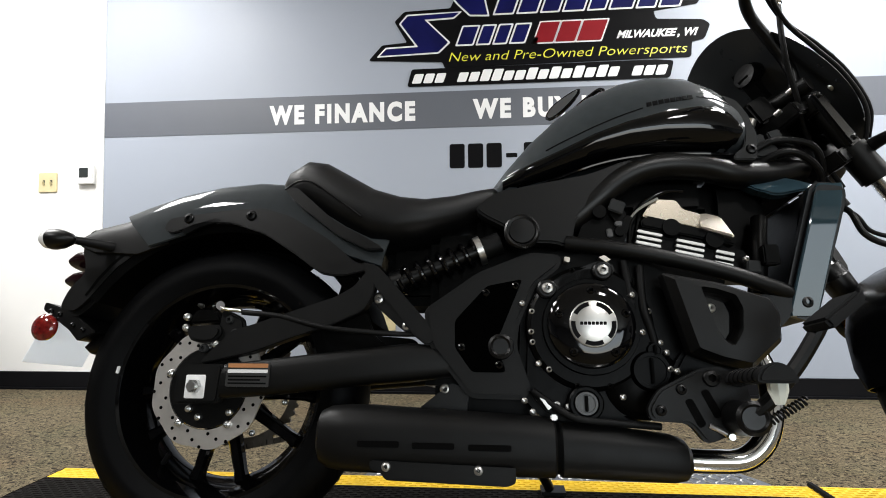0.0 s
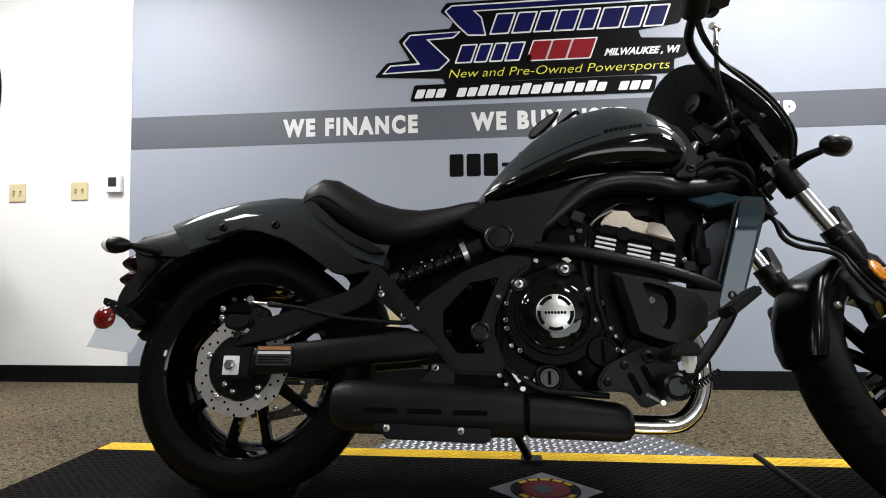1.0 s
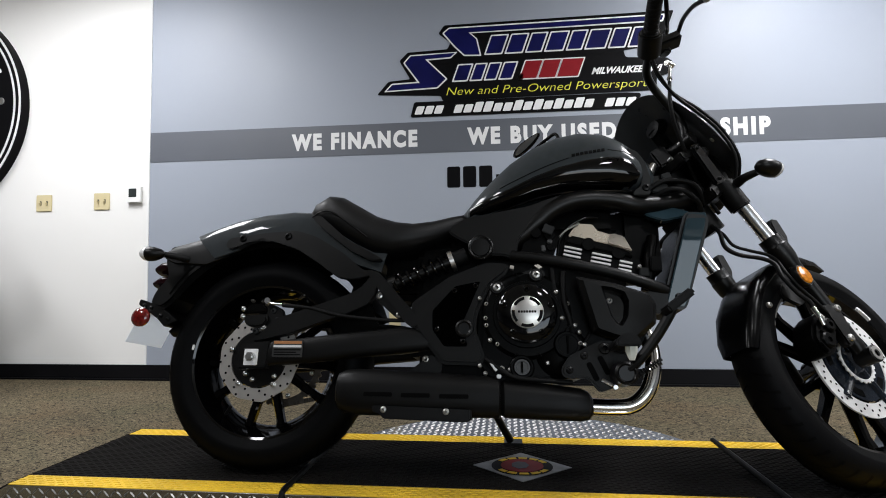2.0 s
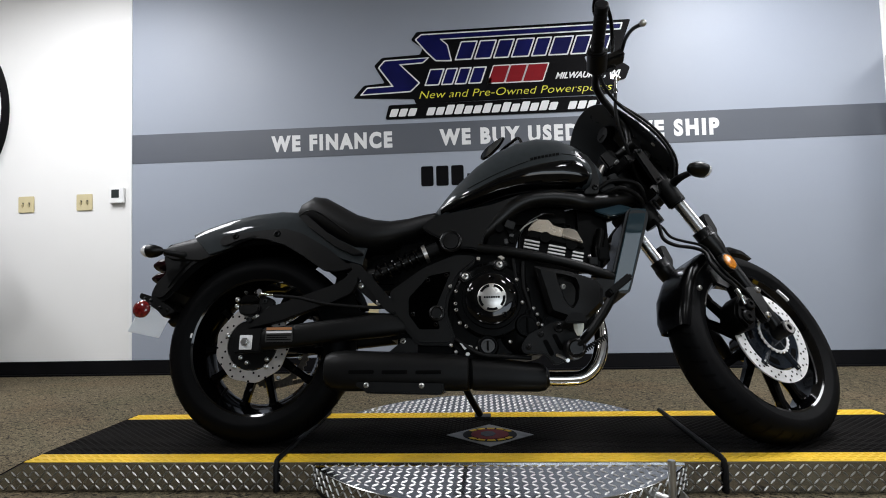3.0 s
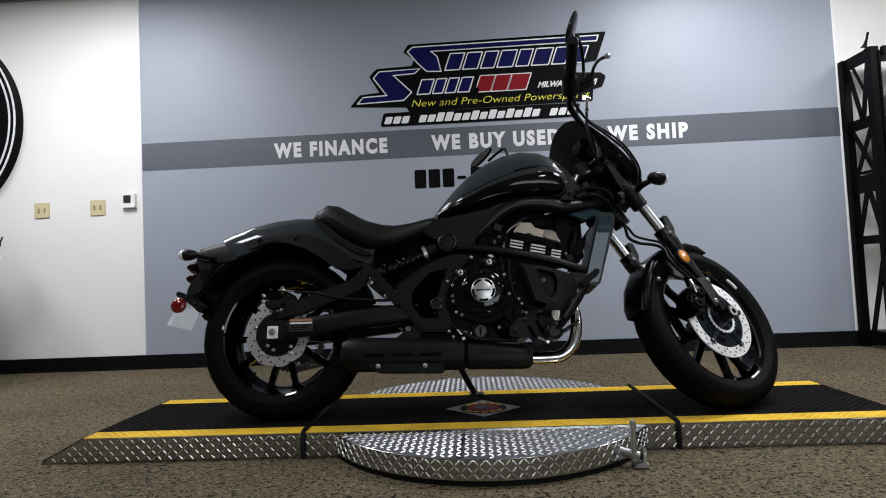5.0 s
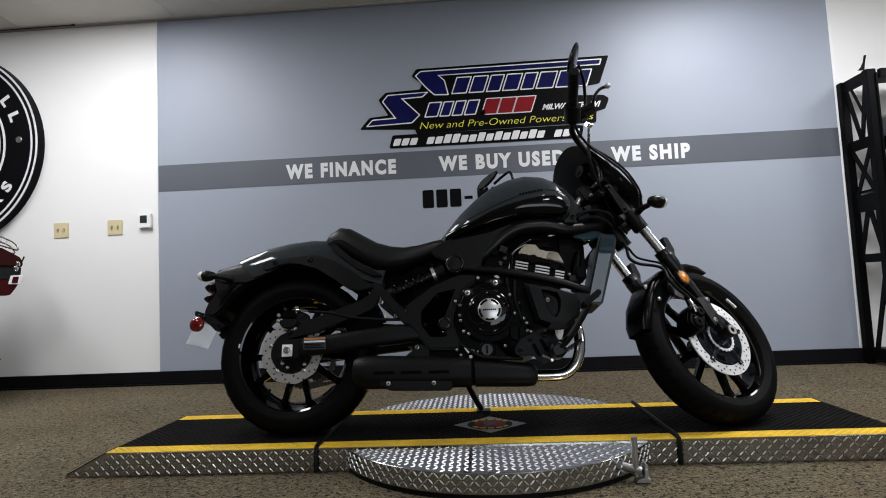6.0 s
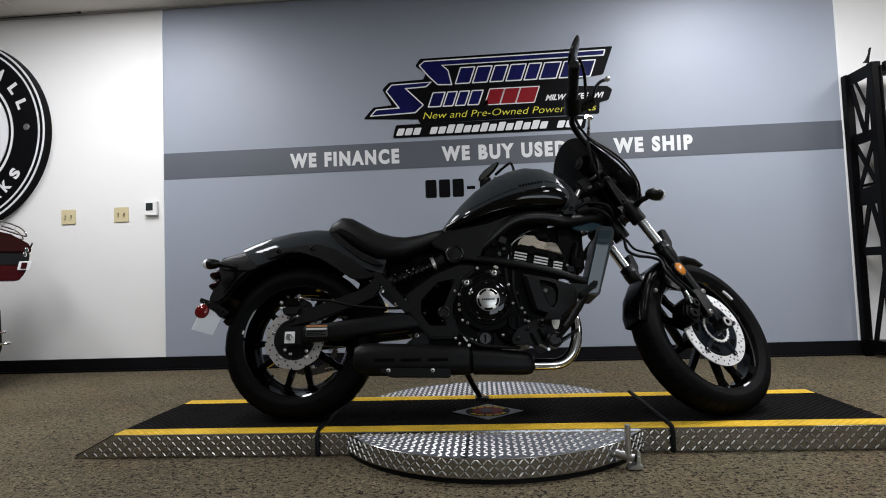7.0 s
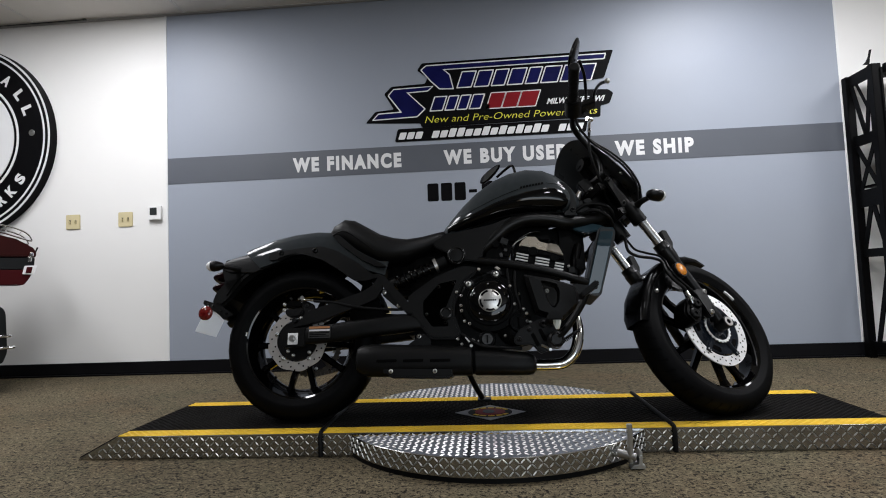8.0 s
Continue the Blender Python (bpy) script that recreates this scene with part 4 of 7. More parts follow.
add_plate(bm, round_poly([(-0.02, 0.462), (0.12, 0.452), (0.4, 0.43), (0.42, 0.4), (0.36, 0.39), (0.1, 0.42), (-0.02, 0.435)], 0.012), 0.07, 0.102, 0.004)
bp("chain_guard", bm, M_MATTE, "matte black chain guard")
# toothed sensor ring on the front hub
bm = bmesh.new()
ring_plate(bm, [(FRONT[0] + (0.063 - 0.004 * (i // 2 % 2)) * math.cos(i * math.pi / 48), FRONT[1] + (0.063 - 0.004 * (i // 2 % 2)) * math.sin(i * math.pi / 48)) for i in range(96)], disc_poly(*FRONT, 0.052, 96), -0.083, -0.080)
part("sensor_ring", bm, M_DISC_F, fw, "toothed steel sensor ring")
arc = [(FRONT[0] + r * math.cos(radians(a)), FRONT[1] + r * math.sin(radians(a))) for r, angs in ((0.2395, (41, 44, 47, 50, 53)), (0.2315, (53, 50, 47, 44, 41))) for a in angs]
plate_part("wheel_weight", arc, -0.0585, -0.048, M_ADJUST, fw, "stick-on grey wheel weight", 0.001)

# swing arm
bm = bmesh.new()
rings = []
for x, zc, hh, y, hw in ((-0.035, 0.315, 0.03, -0.128, 0.02), (0.05, 0.322, 0.034, -0.13, 0.021), (0.16, 0.333, 0.036, -0.128, 0.024), (0.3, 0.35, 0.036, -0.122, 0.026), (0.42, 0.362, 0.038, -0.115, 0.028), (0.5, 0.365, 0.03, -0.105, 0.028)):
    rings.append(super_ring(x, y, zc, hw, hh, 24, 3.2))
add_ring_loft(bm, rings)
bp("swing_arm", bm, M_MATTE, "matte black box swing arm")
bm = bmesh.new()
add_ring_loft(bm, [[(x, -y, z) for x, y, z in r] for r in rings])
bp("swing_arm", bm, M_MATTE, "matte black box swing arm")
bm = bmesh.new()
add_plate(bm, round_poly([(-0.012, 0.355), (0.02, 0.39), (0.055, 0.424), (0.092, 0.434), (0.178, 0.463), (0.262, 0.491), (0.3, 0.512), (0.33, 0.55), (0.348, 0.545), (0.342, 0.495), (0.322, 0.462), (0.267, 0.437), (0.179, 0.408), (0.097, 0.378), (0.042, 0.366)], 0.012), -0.138, -0.108, 0.007)
bp("swing_arm_brace", bm, M_MATTE, "matte black triangulated swing arm brace")
bm = bmesh.new()
add_plate(bm, round_poly([(0.225, 0.425), (0.325, 0.466), (0.333, 0.44), (0.345, 0.412), (0.39, 0.385), (0.3, 0.37), (0.268, 0.385)], 0.012), -0.108, -0.096, 0.004)
bp("swing_arm_gusset", bm, M_CAST, "black gusset under the brace")
bm = bmesh.new()
add_plate(bm, round_poly([(-0.045, 0.278), (0.045, 0.28), (0.05, 0.355), (-0.04, 0.352)], 0.008), -0.153, -0.12, 0.004)
bp("axle_carrier", bm, M_MATTE)
adj = plate_part("axle_adjuster", rounded(-0.021, 0.288, 0.019, 0.333, 0.003), -0.1565, -0.153, M_ADJUST, bike, "bright steel adjuster plate", 0.001)
bm = bmesh.new()
add_cyl(bm, (0, -0.156, 0.311), (0, -0.168, 0.311), 0.0135, n=6)
add_cyl(bm, (0, -0.16, 0.311), (0, -0.174, 0.311), 0.0085, n=14)
bp("axle_nut", bm, M_STEEL, "steel axle nut", adj)
lab = plate_part("warning_label", rounded(0.06, 0.311, 0.147, 0.357, 0.003), -0.1555, -0.1525, M_LABEL, bike, "silver warning label with an orange header")
plate_part("label_header", rounded(0.063, 0.3475, 0.144, 0.3555, 0.001), -0.1563, -0.1555, M_ORANGE, lab, "orange header bar")
plate_part("label_field", rounded(0.063, 0.3375, 0.144, 0.344, 0.001), -0.1563, -0.1555, M_SIGNWHITE, lab, "white label field")
for i in range(3):
    plate_part("label_bar", rounded(0.065, 0.316 + i * 0.0066, 0.142 - 0.012 * (i % 2), 0.3192 + i * 0.0066, 0.0005), -0.1562, -0.1555, M_SIGNBLACK, lab, "dark line of print")

# rear caliper, its hose
cal = tagged(new("rear_caliper"), "black rear brake caliper")
cal.parent = bike
bm = bmesh.new()
add_plate(bm, round_poly([(-0.05, 0.432), (-0.04, 0.404), (-0.015, 0.398), (0.014, 0.401), (0.027, 0.418), (0.022, 0.436)], 0.01), -0.132, -0.088, 0.008)
part("caliper_body", bm, M_MATTE, cal)
bm = bmesh.new()
add_plate(bm, round_poly([(-0.048, 0.438), (0.021, 0.442), (0.018, 0.456), (0.004, 0.468), (-0.034, 0.469), (-0.047, 0.455)], 0.008), -0.122, -0.086, 0.006)
part("caliper_top", bm, M_CAST, cal)
for x, z in ((-0.052, 0.452), (-0.052, 0.43), (0.018, 0.395)):
    bolt("caliper_bolt", x, -0.125, z, 0.008, M_STEEL, cal)
bolt("bleed_screw", -0.03, -0.115, 0.477, 0.005, M_STEEL, cal, label="bright bleed screw", head=0.012)
for x, z in ((-0.034, 0.268), (-0.012, 0.252), (0.052, 0.262), (0.078, 0.298), (-0.048, 0.3)):
    bolt("carrier_bolt", x, -0.107, z, 0.0075, M_STEEL, label="bright carrier bolt")
bm = bmesh.new()
add_plate(bm, round_poly([(0.016, 0.468), (0.037, 0.465), (0.066, 0.45), (0.071, 0.419), (0.045, 0.381), (0.0, 0.386), (0.012, 0.41)], 0.01), -0.118, -0.1, 0.004)
part("caliper_bracket", bm, M_MATTE, cal)
bolt("bracket_bolt", 0.037, -0.118, 0.447, 0.0085, M_DULL, cal)
bolt("bracket_bolt", 0.051, -0.118, 0.419, 0.0095, M_DULL, cal)
bolt("bracket_bolt", -0.012, -0.118, 0.388, 0.0095, M_DULL, cal)
bm = bmesh.new()
add_tube(bm, [(0.015, -0.13, 0.473), (0.034, -0.133, 0.467), (0.068, -0.135, 0.463)], 0.0042)
add_cyl(bm, (0.008, -0.124, 0.474), (0.022, -0.136, 0.474), 0.0095, n=12)
part("hose_fitting", bm, M_CHROME, cal, "chrome hose fitting")
bm = bmesh.new()
add_tube(bm, [(0.07, -0.135, 0.46), (0.15, -0.135, 0.452), (0.24, -0.14, 0.43), (0.33, -0.138, 0.42), (0.42, -0.12, 0.418), (0.5, -0.1, 0.43)], 0.0055)
bp("brake_hose", bm, M_RUBBER, "black brake hose")
bm = bmesh.new()
add_tube(bm, [(0.16, -0.1, 0.43), (0.13, -0.1, 0.4), (0.115, -0.1, 0.385)], 0.005)
bp("sensor_wire", bm, M_STEEL, "bright sensor clip")

# rear mudguard: arched shell with side skirts, and the charcoal painted top
ARCH = [(-0.315, 0.655), (-0.27, 0.682), (-0.2, 0.712), (-0.12, 0.74), (-0.03, 0.758), (0.06, 0.766), (0.14, 0.76), (0.22, 0.735), (0.3, 0.69), (0.37, 0.64)]
LOW = [(-0.335, 0.57), (-0.26, 0.6), (-0.19, 0.618), (-0.12, 0.638), (-0.04, 0.66), (0.04, 0.67), (0.13, 0.66), (0.2, 0.632), (0.28, 0.585), (0.35, 0.562)]


def guard_shell(bm, rows, w0, drop, thick=0.004, n=14):
    """rows of (top, lower edge): an arch across the wheel for each, with an inner skin."""
    outer, inner = [], []
    for (x, z), (xl, zl) in rows:
        o, i_ = [], []
        for k in range(n + 1):
            u = -1 + 2 * k / n
            side = abs(u)
            f = min(1, max(0, (side - 0.35) / 0.65))
            f = f * f
            y = math.copysign(w0 * math.sin(min(1, side * 1.15) * math.pi / 2) ** 0.85, u) if u else 0
            px_, pz = x + (xl - x) * f, z + (zl - z) * f
            o.append((px_, y, pz))
            i_.append((px_, y * (1 - thick / w0), pz - thick * (1 - 0.5 * f)))
        outer.append(o)
        inner.append(i_)
    rings = [o + i_[::-1] for o, i_ in zip(outer, inner)]
    add_ring_loft(bm, rings)


bm = bmesh.new()
guard_shell(bm, [((-0.247, 0.693), (-0.172, 0.612)), ((-0.2, 0.712), (-0.14, 0.622)), ((-0.12, 0.74), (-0.09, 0.638))] + list(zip(ARCH, LOW))[4:], 0.112, 0)
bp("rear_mudguard", bm, M_CHARCOAL, "charcoal painted rear mudguard", smooth=50)
for s in (-1, 1):
    bm = bmesh.new()
    skirt = [(-0.137, 0.645), (-0.128, 0.671), (-0.005, 0.687), (0.085, 0.692), (0.148, 0.672), (0.235, 0.62), (0.3, 0.565), (0.345, 0.563), (0.325, 0.55), (0.27, 0.538), (0.222, 0.545), (0.165, 0.587), (0.095, 0.632), (0.015, 0.659), (-0.058, 0.658), (-0.115, 0.635)]
    if s > 0:  # the far rail is shallower at its front end
        skirt = skirt[:8] + [(0.325, 0.556), (0.285, 0.568), (0.24, 0.59), (0.165, 0.622)] + skirt[12:]
    add_plate(bm, round_poly(skirt, 0.014), s * 0.122, s * 0.1, 0.008)
    bp("mudguard_rail", bm, M_SATIN, "satin black mudguard rail")
for x, z in ((-0.081, 0.67), (0.061, 0.674)):
    bolt("rail_bolt", x, -0.122, z, 0.0115, M_SATIN, label="black recessed bolt")
bm = bmesh.new()
add_plate(bm, round_poly([(-0.1, 0.645), (-0.02, 0.672), (0.0, 0.664), (-0.05, 0.65), (-0.085, 0.632)], 0.008), -0.122, -0.112, 0.003)
bp("rail_lip", bm, M_HOLE, "dark inset")

bm = bmesh.new()
rows = []
for a in range(22, 152, 7):
    r0, r1 = 0.338, 0.35 + 0.03 * math.sin(radians(a))
    ca, sa = math.cos(radians(a)), math.sin(radians(a))
    lip = r0 - (0.004 if 46 < a < 68 else 0.07)
    rows.append([(REAR[0] + r * ca, y, REAR[1] + r * sa) for r, y in ((r0, -0.088), (r1, -0.1), (r1, 0.1), (r0, 0.088), (lip, 0.088), (lip, 0.083), (r0 + 0.002, 0.083), (r0 + 0.002, -0.083))])
add_ring_loft(bm, rows)
bp("wheel_arch_liner", bm, M_HOLE, "black plastic wheel arch liner")

# tail: plastic inner guard, light unit, plate holder
bm = bmesh.new()
guard_shell(bm, [((-0.335, 0.645), (-0.335, 0.615)), ((-0.31, 0.664), (-0.3, 0.6)), ((-0.25, 0.68), (-0.2, 0.595)), ((-0.18, 0.702), (-0.13, 0.62))], 0.106, 0)
bp("tail_cover", bm, M_MATTE, "matte black tail cover", smooth=50)
bm = bmesh.new()
add_plate(bm, round_poly([(-0.33, 0.66), (-0.2, 0.64), (-0.17, 0.612), (-0.24, 0.56), (-0.3, 0.48), (-0.33, 0.455), (-0.375, 0.475), (-0.36, 0.52), (-0.325, 0.56), (-0.345, 0.615)], 0.018), -0.098, 0.098, 0.012)
bp("inner_guard", bm, M_MATTE, "matte black inner mudguard")
for z, r in ((0.598, 0.03), (0.552, 0.026)):
    bm = bmesh.new()
    add_ring_loft(bm, [super_ring(-0.33, 0, z, 0.085, r * 0.8, 24, 2.6), super_ring(-0.365, 0, z - 0.004, 0.082, r * 0.8, 24, 2.6), super_ring(-0.388, 0, z - 0.008, 0.07, r * 0.5, 24, 2.4)])
    bp("tail_lamp", bm, M_DARKRED, "dark red tail lamp lens")
for s in (-1, 1):
    sig = tagged(new("rear_signal"), "black stalk turn signal with a clear lens")
    sig.parent = bike
    bm = bmesh.new()
    add_tube(bm, [(-0.25, s * 0.08, 0.612), (-0.275, s * 0.12, 0.612), (-0.305, s * 0.17, 0.61)], 0.0135, r_end=0.0085)
    part("stalk", bm, M_RUBBER, sig)
    bm = bmesh.new()
    add_ring_loft(bm, [super_ring(x, s * 0.188, 0.606, w, w * 0.82, 20, 2) for x, w in ((-0.286, 0.004), (-0.294, 0.015), (-0.313, 0.024), (-0.328, 0.0265), (-0.336, 0.026))])
    part("signal_body", bm, M_SATIN, sig)
    bm = bmesh.new()
    add_ring_loft(bm, [super_ring(x, s * 0.188, 0.606, w, w * 0.82, 20, 2) for x, w in ((-0.336, 0.0255), (-0.347, 0.0232), (-0.356, 0.015), (-0.358, 0.003))])
    part("signal_lens", bm, M_CLEAR, sig, "clear lens")
hold = tagged(new("plate_holder"), "black plate bracket with bare plate and red reflectors")
hold.parent = bike
bm = bmesh.new()
add_plate(bm, round_poly([(-0.412, 0.492), (-0.34, 0.468), (-0.28, 0.425), (-0.32, 0.405), (-0.345, 0.43), (-0.415, 0.475)], 0.006), -0.085, 0.085, 0.003)
part("bracket", bm, M_SATIN, hold)
for x, z in ((-0.392, 0.471), (-0.37, 0.464), (-0.335, 0.44), (-0.31, 0.43)):
    bolt("bracket_bolt", x, -0.085, z, 0.0055, M_SATIN, hold)
bm = bmesh.new()
add_ring_loft(bm, [super_ring(x, -0.03, 0.40 + 0.3 * (x + 0.3), 0.03, r, 20, 2.3) for x, r in ((-0.318, 0.004), (-0.312, 0.016), (-0.295, 0.024), (-0.277, 0.024), (-0.262, 0.014), (-0.257, 0.004))])
part("plate_lamp", bm, M_SATIN, hold, "small black plate lamp housing")
box_part("plate", (-0.411, 0.0, 0.413), (0.002, 0.185, 0.115), M_THIN, hold, "blank pale plate", 0.001, pose(0, 0, 0, 0, 22))
for s in (-1,):
    bm = bmesh.new()
    yo = s * 0.094
    add_lathe(bm, (-0.396, 0.434), [(yo - s * 0.014, 0.02), (yo - s * 0.006, 0.029), (yo, 0.029), (yo + s * 0.004, 0.0255), (yo + s * 0.0075, 0.019), (yo + s * 0.0095, 0.01), (yo + s * 0.01, 0.001)], 24)
    part("side_reflector", bm, M_REDLENS, hold, "round red side reflector")

# seat: one moulded saddle
bm = bmesh.new()
SEAT = [(0.105, 0.742, 0.757, 0.075), (0.135, 0.715, 0.795, 0.118), (0.175, 0.69, 0.822, 0.132), (0.215, 0.665, 0.816, 0.138), (0.27, 0.632, 0.783, 0.142), (0.325, 0.606, 0.75, 0.143), (0.385, 0.606, 0.73, 0.142), (0.44, 0.62, 0.723, 0.136), (0.5, 0.642, 0.733, 0.118), (0.55, 0.665, 0.75, 0.095), (0.585, 0.684, 0.76, 0.075), (0.605, 0.7, 0.75, 0.06)]
add_ring_loft(bm, [super_ring(x, 0, (a + b) / 2, w, (b - a) / 2, 32, 2.7) for x, a, b, w in SEAT])
bp("seat", bm, M_LEATHER, "black vinyl solo saddle", smooth=60)
for s in (-1, 1):
    bm = bmesh.new()
    add_tube(bm, [(0.13, s * 0.118, 0.735), (0.165, s * 0.137, 0.745), (0.2, s * 0.142, 0.74), (0.25, s * 0.145, 0.705), (0.31, s * 0.147, 0.66)], 0.0025, n=6)
    bp("seat_piping", bm, M_RUBBER, "black seam piping")
bm = bmesh.new()
add_plate(bm, round_poly([(0.135, 0.728), (0.17, 0.692), (0.26, 0.622), (0.325, 0.59), (0.36, 0.592), (0.34, 0.606), (0.25, 0.655), (0.16, 0.735)], 0.012), -0.138, 0.138, 0.01)
bp("seat_base", bm, M_SATIN, "satin black seat base")

# tank: charcoal top, gloss black side panels
TANK = [(0.585, 0.73, 0.765, 0.05), (0.62, 0.726, 0.81, 0.082), (0.67, 0.736, 0.868, 0.108), (0.73, 0.754, 0.925, 0.128), (0.8, 0.775, 0.975, 0.143), (0.87, 0.787, 1.006, 0.152), (0.94, 0.79, 1.02, 0.157), (1.01, 0.79, 1.012, 0.156), (1.06, 0.79, 0.988, 0.149), (1.1, 0.792, 0.955, 0.137), (1.13, 0.8, 0.92, 0.12), (1.15, 0.815, 0.885, 0.095)]


def tank_ring(x, a, b, w, n=40):
    """A shield-shaped section: broad low shoulders and a domed top."""
    out = []
    zc = a + (b - a) * 0.36
    for i in range(n):
        t = 2 * math.pi * i / n
        c, s = math.cos(t), math.sin(t)
        hh = (b - zc) if s > 0 else (zc - a)
        p = 2.15 if s > 0 else 3.0
        out.append((x, w * math.copysign(abs(c) ** (2 / p), c), zc + hh * math.copysign(abs(s) ** (2 / p), s)))
    return out


rings = [tank_ring(*r) for r in TANK]
bm = bmesh.new()
add_ring_loft(bm, rings)
bp("fuel_tank", bm, M_CHARCOAL, "charcoal painted fuel tank", smooth=50)

bm = bmesh.new()
add_tube(bm, [(x, -w * 0.86, a - 0.001) for x, a, b, w in TANK[2:-2]], 0.004, n=8)
bp("tank_seam", bm, M_GLOSS, "gloss black seam under the tank")


def tank_side(x, z):
    """The tank's half width at x and z."""
    for (x0, a0, b0, w0), (x1, a1, b1, w1) in zip(TANK, TANK[1:]):
        if x0 <= x <= x1:
            f = (x - x0) / (x1 - x0)
            a_, b_, w_ = a0 + f * (a1 - a0), b0 + f * (b1 - b0), w0 + f * (w1 - w0)
            zc = a_ + (b_ - a_) * 0.36
            q, p = ((z - zc) / (b_ - zc), 2.15) if z > zc else ((zc - z) / (zc - a_), 3.0)
            return w_ * max(0, 1 - q ** p) ** (1 / p)


# the gloss panel swells out of the tank's side and has a round nose
PANEL = [(0.607, 0.741, 0.768), (0.64, 0.742, 0.78), (0.67, 0.747, 0.788), (0.73, 0.761, 0.808), (0.8, 0.781, 0.837), (0.87, 0.791, 0.859), (0.94, 0.795, 0.875), (1.01, 0.796, 0.886), (1.05, 0.798, 0.888), (1.075, 0.803, 0.878), (1.09, 0.813, 0.86), (1.098, 0.828, 0.843)]
for s in (-1, 1):
    bm = bmesh.new()
    rows = []
    for x, lo, hi in PANEL:
        row = []
        for k in range(11):
            f = k / 10
            z = lo + (hi - lo) * f
            out = 0.0075 * min(1, 4.5 * min(f, 1 - f)) ** 0.5
            row.append((x, s * (tank_side(x, z) + out), z))
        rows.append(row)
    add_ring_loft(bm, [r + [(x, y - s * 0.016, z) for x, y, z in reversed(r)] for r in rows])
    bp("tank_side_panel", bm, M_GLOSS, "gloss black tank side panel", smooth=50)

bm = bmesh.new()
for i in range(8):
    x, z = 0.908 + i * 0.0122, 0.889 + i * 0.0021
    vs = [(x, z), (x + 0.0098, z + 0.0018), (x + 0.0098, z + 0.0118), (x, z + 0.01)]
    add_ring_loft(bm, [[(u, -tank_side(u, v) - d, v) for u, v in vs] for d in (-0.001, 0.0012)])
bp("tank_badge", bm, M_SIGNBLACK, "small dark bars on the tank side")
for x0, x1, d in ((0.7, 0.9, 0.0), (1.012, 1.085, 0.0)):
    bm = bmesh.new()
    n = 14
    pts = []
    for k in range(n + 1):
        x = x0 + (x1 - x0) * k / n
        z = np.interp(x, (0.7, 0.778, 0.84, 0.902, 1.012, 1.05, 1.085), (0.812, 0.844, 0.868, 0.888, 0.911, 0.908, 0.898))
        pts.append((x, -tank_side(x, float(z)) - 0.0002, float(z)))
    add_tube(bm, pts, 0.0012, n=6, curve=False)
    bp("pinstripe", bm, M_SIGNBLACK, "thin dark pinstripe along the tank")
bm = bmesh.new()
add_plate(bm, round_poly([(1.07, 0.925), (1.098, 0.912), (1.118, 0.879), (1.131, 0.826), (1.125, 0.775), (1.078, 0.775), (1.083, 0.789), (1.102, 0.803), (1.108, 0.84), (1.098, 0.872), (1.08, 0.895)], 0.008), -0.132, -0.1, 0.005)
bp("tank_bracket", bm, M_DULL, "matte black bracket at the tank nose")
bolt("bracket_bolt", 1.115, -0.132, 0.797, 0.011, M_SATIN, label="black bolt")

# frame
bm = bmesh.new()
for s in (-1, 1):
    add_plate(bm, round_poly([(0.545, 0.675), (0.593, 0.712), (0.691, 0.73), (0.788, 0.748), (0.847, 0.771), (0.883, 0.781), (0.894, 0.766), (0.845, 0.736), (0.79, 0.69), (0.75, 0.645), (0.742, 0.585), (0.71, 0.6), (0.665, 0.6), (0.6, 0.64), (0.57, 0.655)], 0.02), s * 0.142, s * 0.1, 0.009)
bp("frame_casting", bm, M_MATTE, "matte black frame casting")
for s in (-1, 1):
    bm = bmesh.new()
    add_tube(bm, [(0.71, s * 0.1, 0.63), (0.76, s * 0.11, 0.665), (0.805, s * 0.118, 0.703), (0.85, s * 0.12, 0.74), (0.905, s * 0.12, 0.764), (0.97, s * 0.117, 0.771), (1.03, s * 0.11, 0.767), (1.09, s * 0.1, 0.755), (1.17, s * 0.075, 0.765), (1.25, s * 0.045, 0.79)], 0.029, n=18)
    bp("frame_tube", bm, M_SATIN, "satin black upper frame tube")
    bm = bmesh.new()
    add_tube(bm, [(0.73, s * 0.135, 0.6), (0.85, s * 0.15, 0.578), (1.0, s * 0.152, 0.542), (1.11, s * 0.14, 0.508), (1.17, s * 0.12, 0.49)], 0.0155, n=14)
    bp("lower_frame_tube", bm, M_MATTE, "matte black engine guard tube")
    bm = bmesh.new()
    add_plate(bm, round_poly([(0.315, 0.565), (0.35, 0.555), (0.48, 0.41), (0.455, 0.392), (0.43, 0.41), (0.325, 0.535)], 0.01), s * 0.14, s * 0.115, 0.006)
    bp("frame_brace", bm, M_MATTE, "matte black subframe brace")
bm = bmesh.new()
add_plate(bm, round_poly([(0.338, 0.5), (0.36, 0.508), (0.435, 0.435), (0.418, 0.416), (0.396, 0.43), (0.346, 0.474)], 0.008), -0.122, -0.108, 0.003)
bp("brace_link", bm, M_SATIN)
bolt("brace_bolt", 0.351, -0.122, 0.489, 0.0105, M_BRUSHED, label="bright bolt")
bolt("brace_bolt", 0.41, -0.122, 0.434, 0.0095, M_BRUSHED, label="bright bolt")
bm = bmesh.new()
add_lathe(bm, (0.643, 0.621), [(-0.14, 0.036), (-0.152, 0.036), (-0.156, 0.032), (-0.154, 0.027), (-0.157, 0.025), (-0.158, 0.001)], 36)
bp("frame_cap", bm, M_SATIN, "round black frame cap")

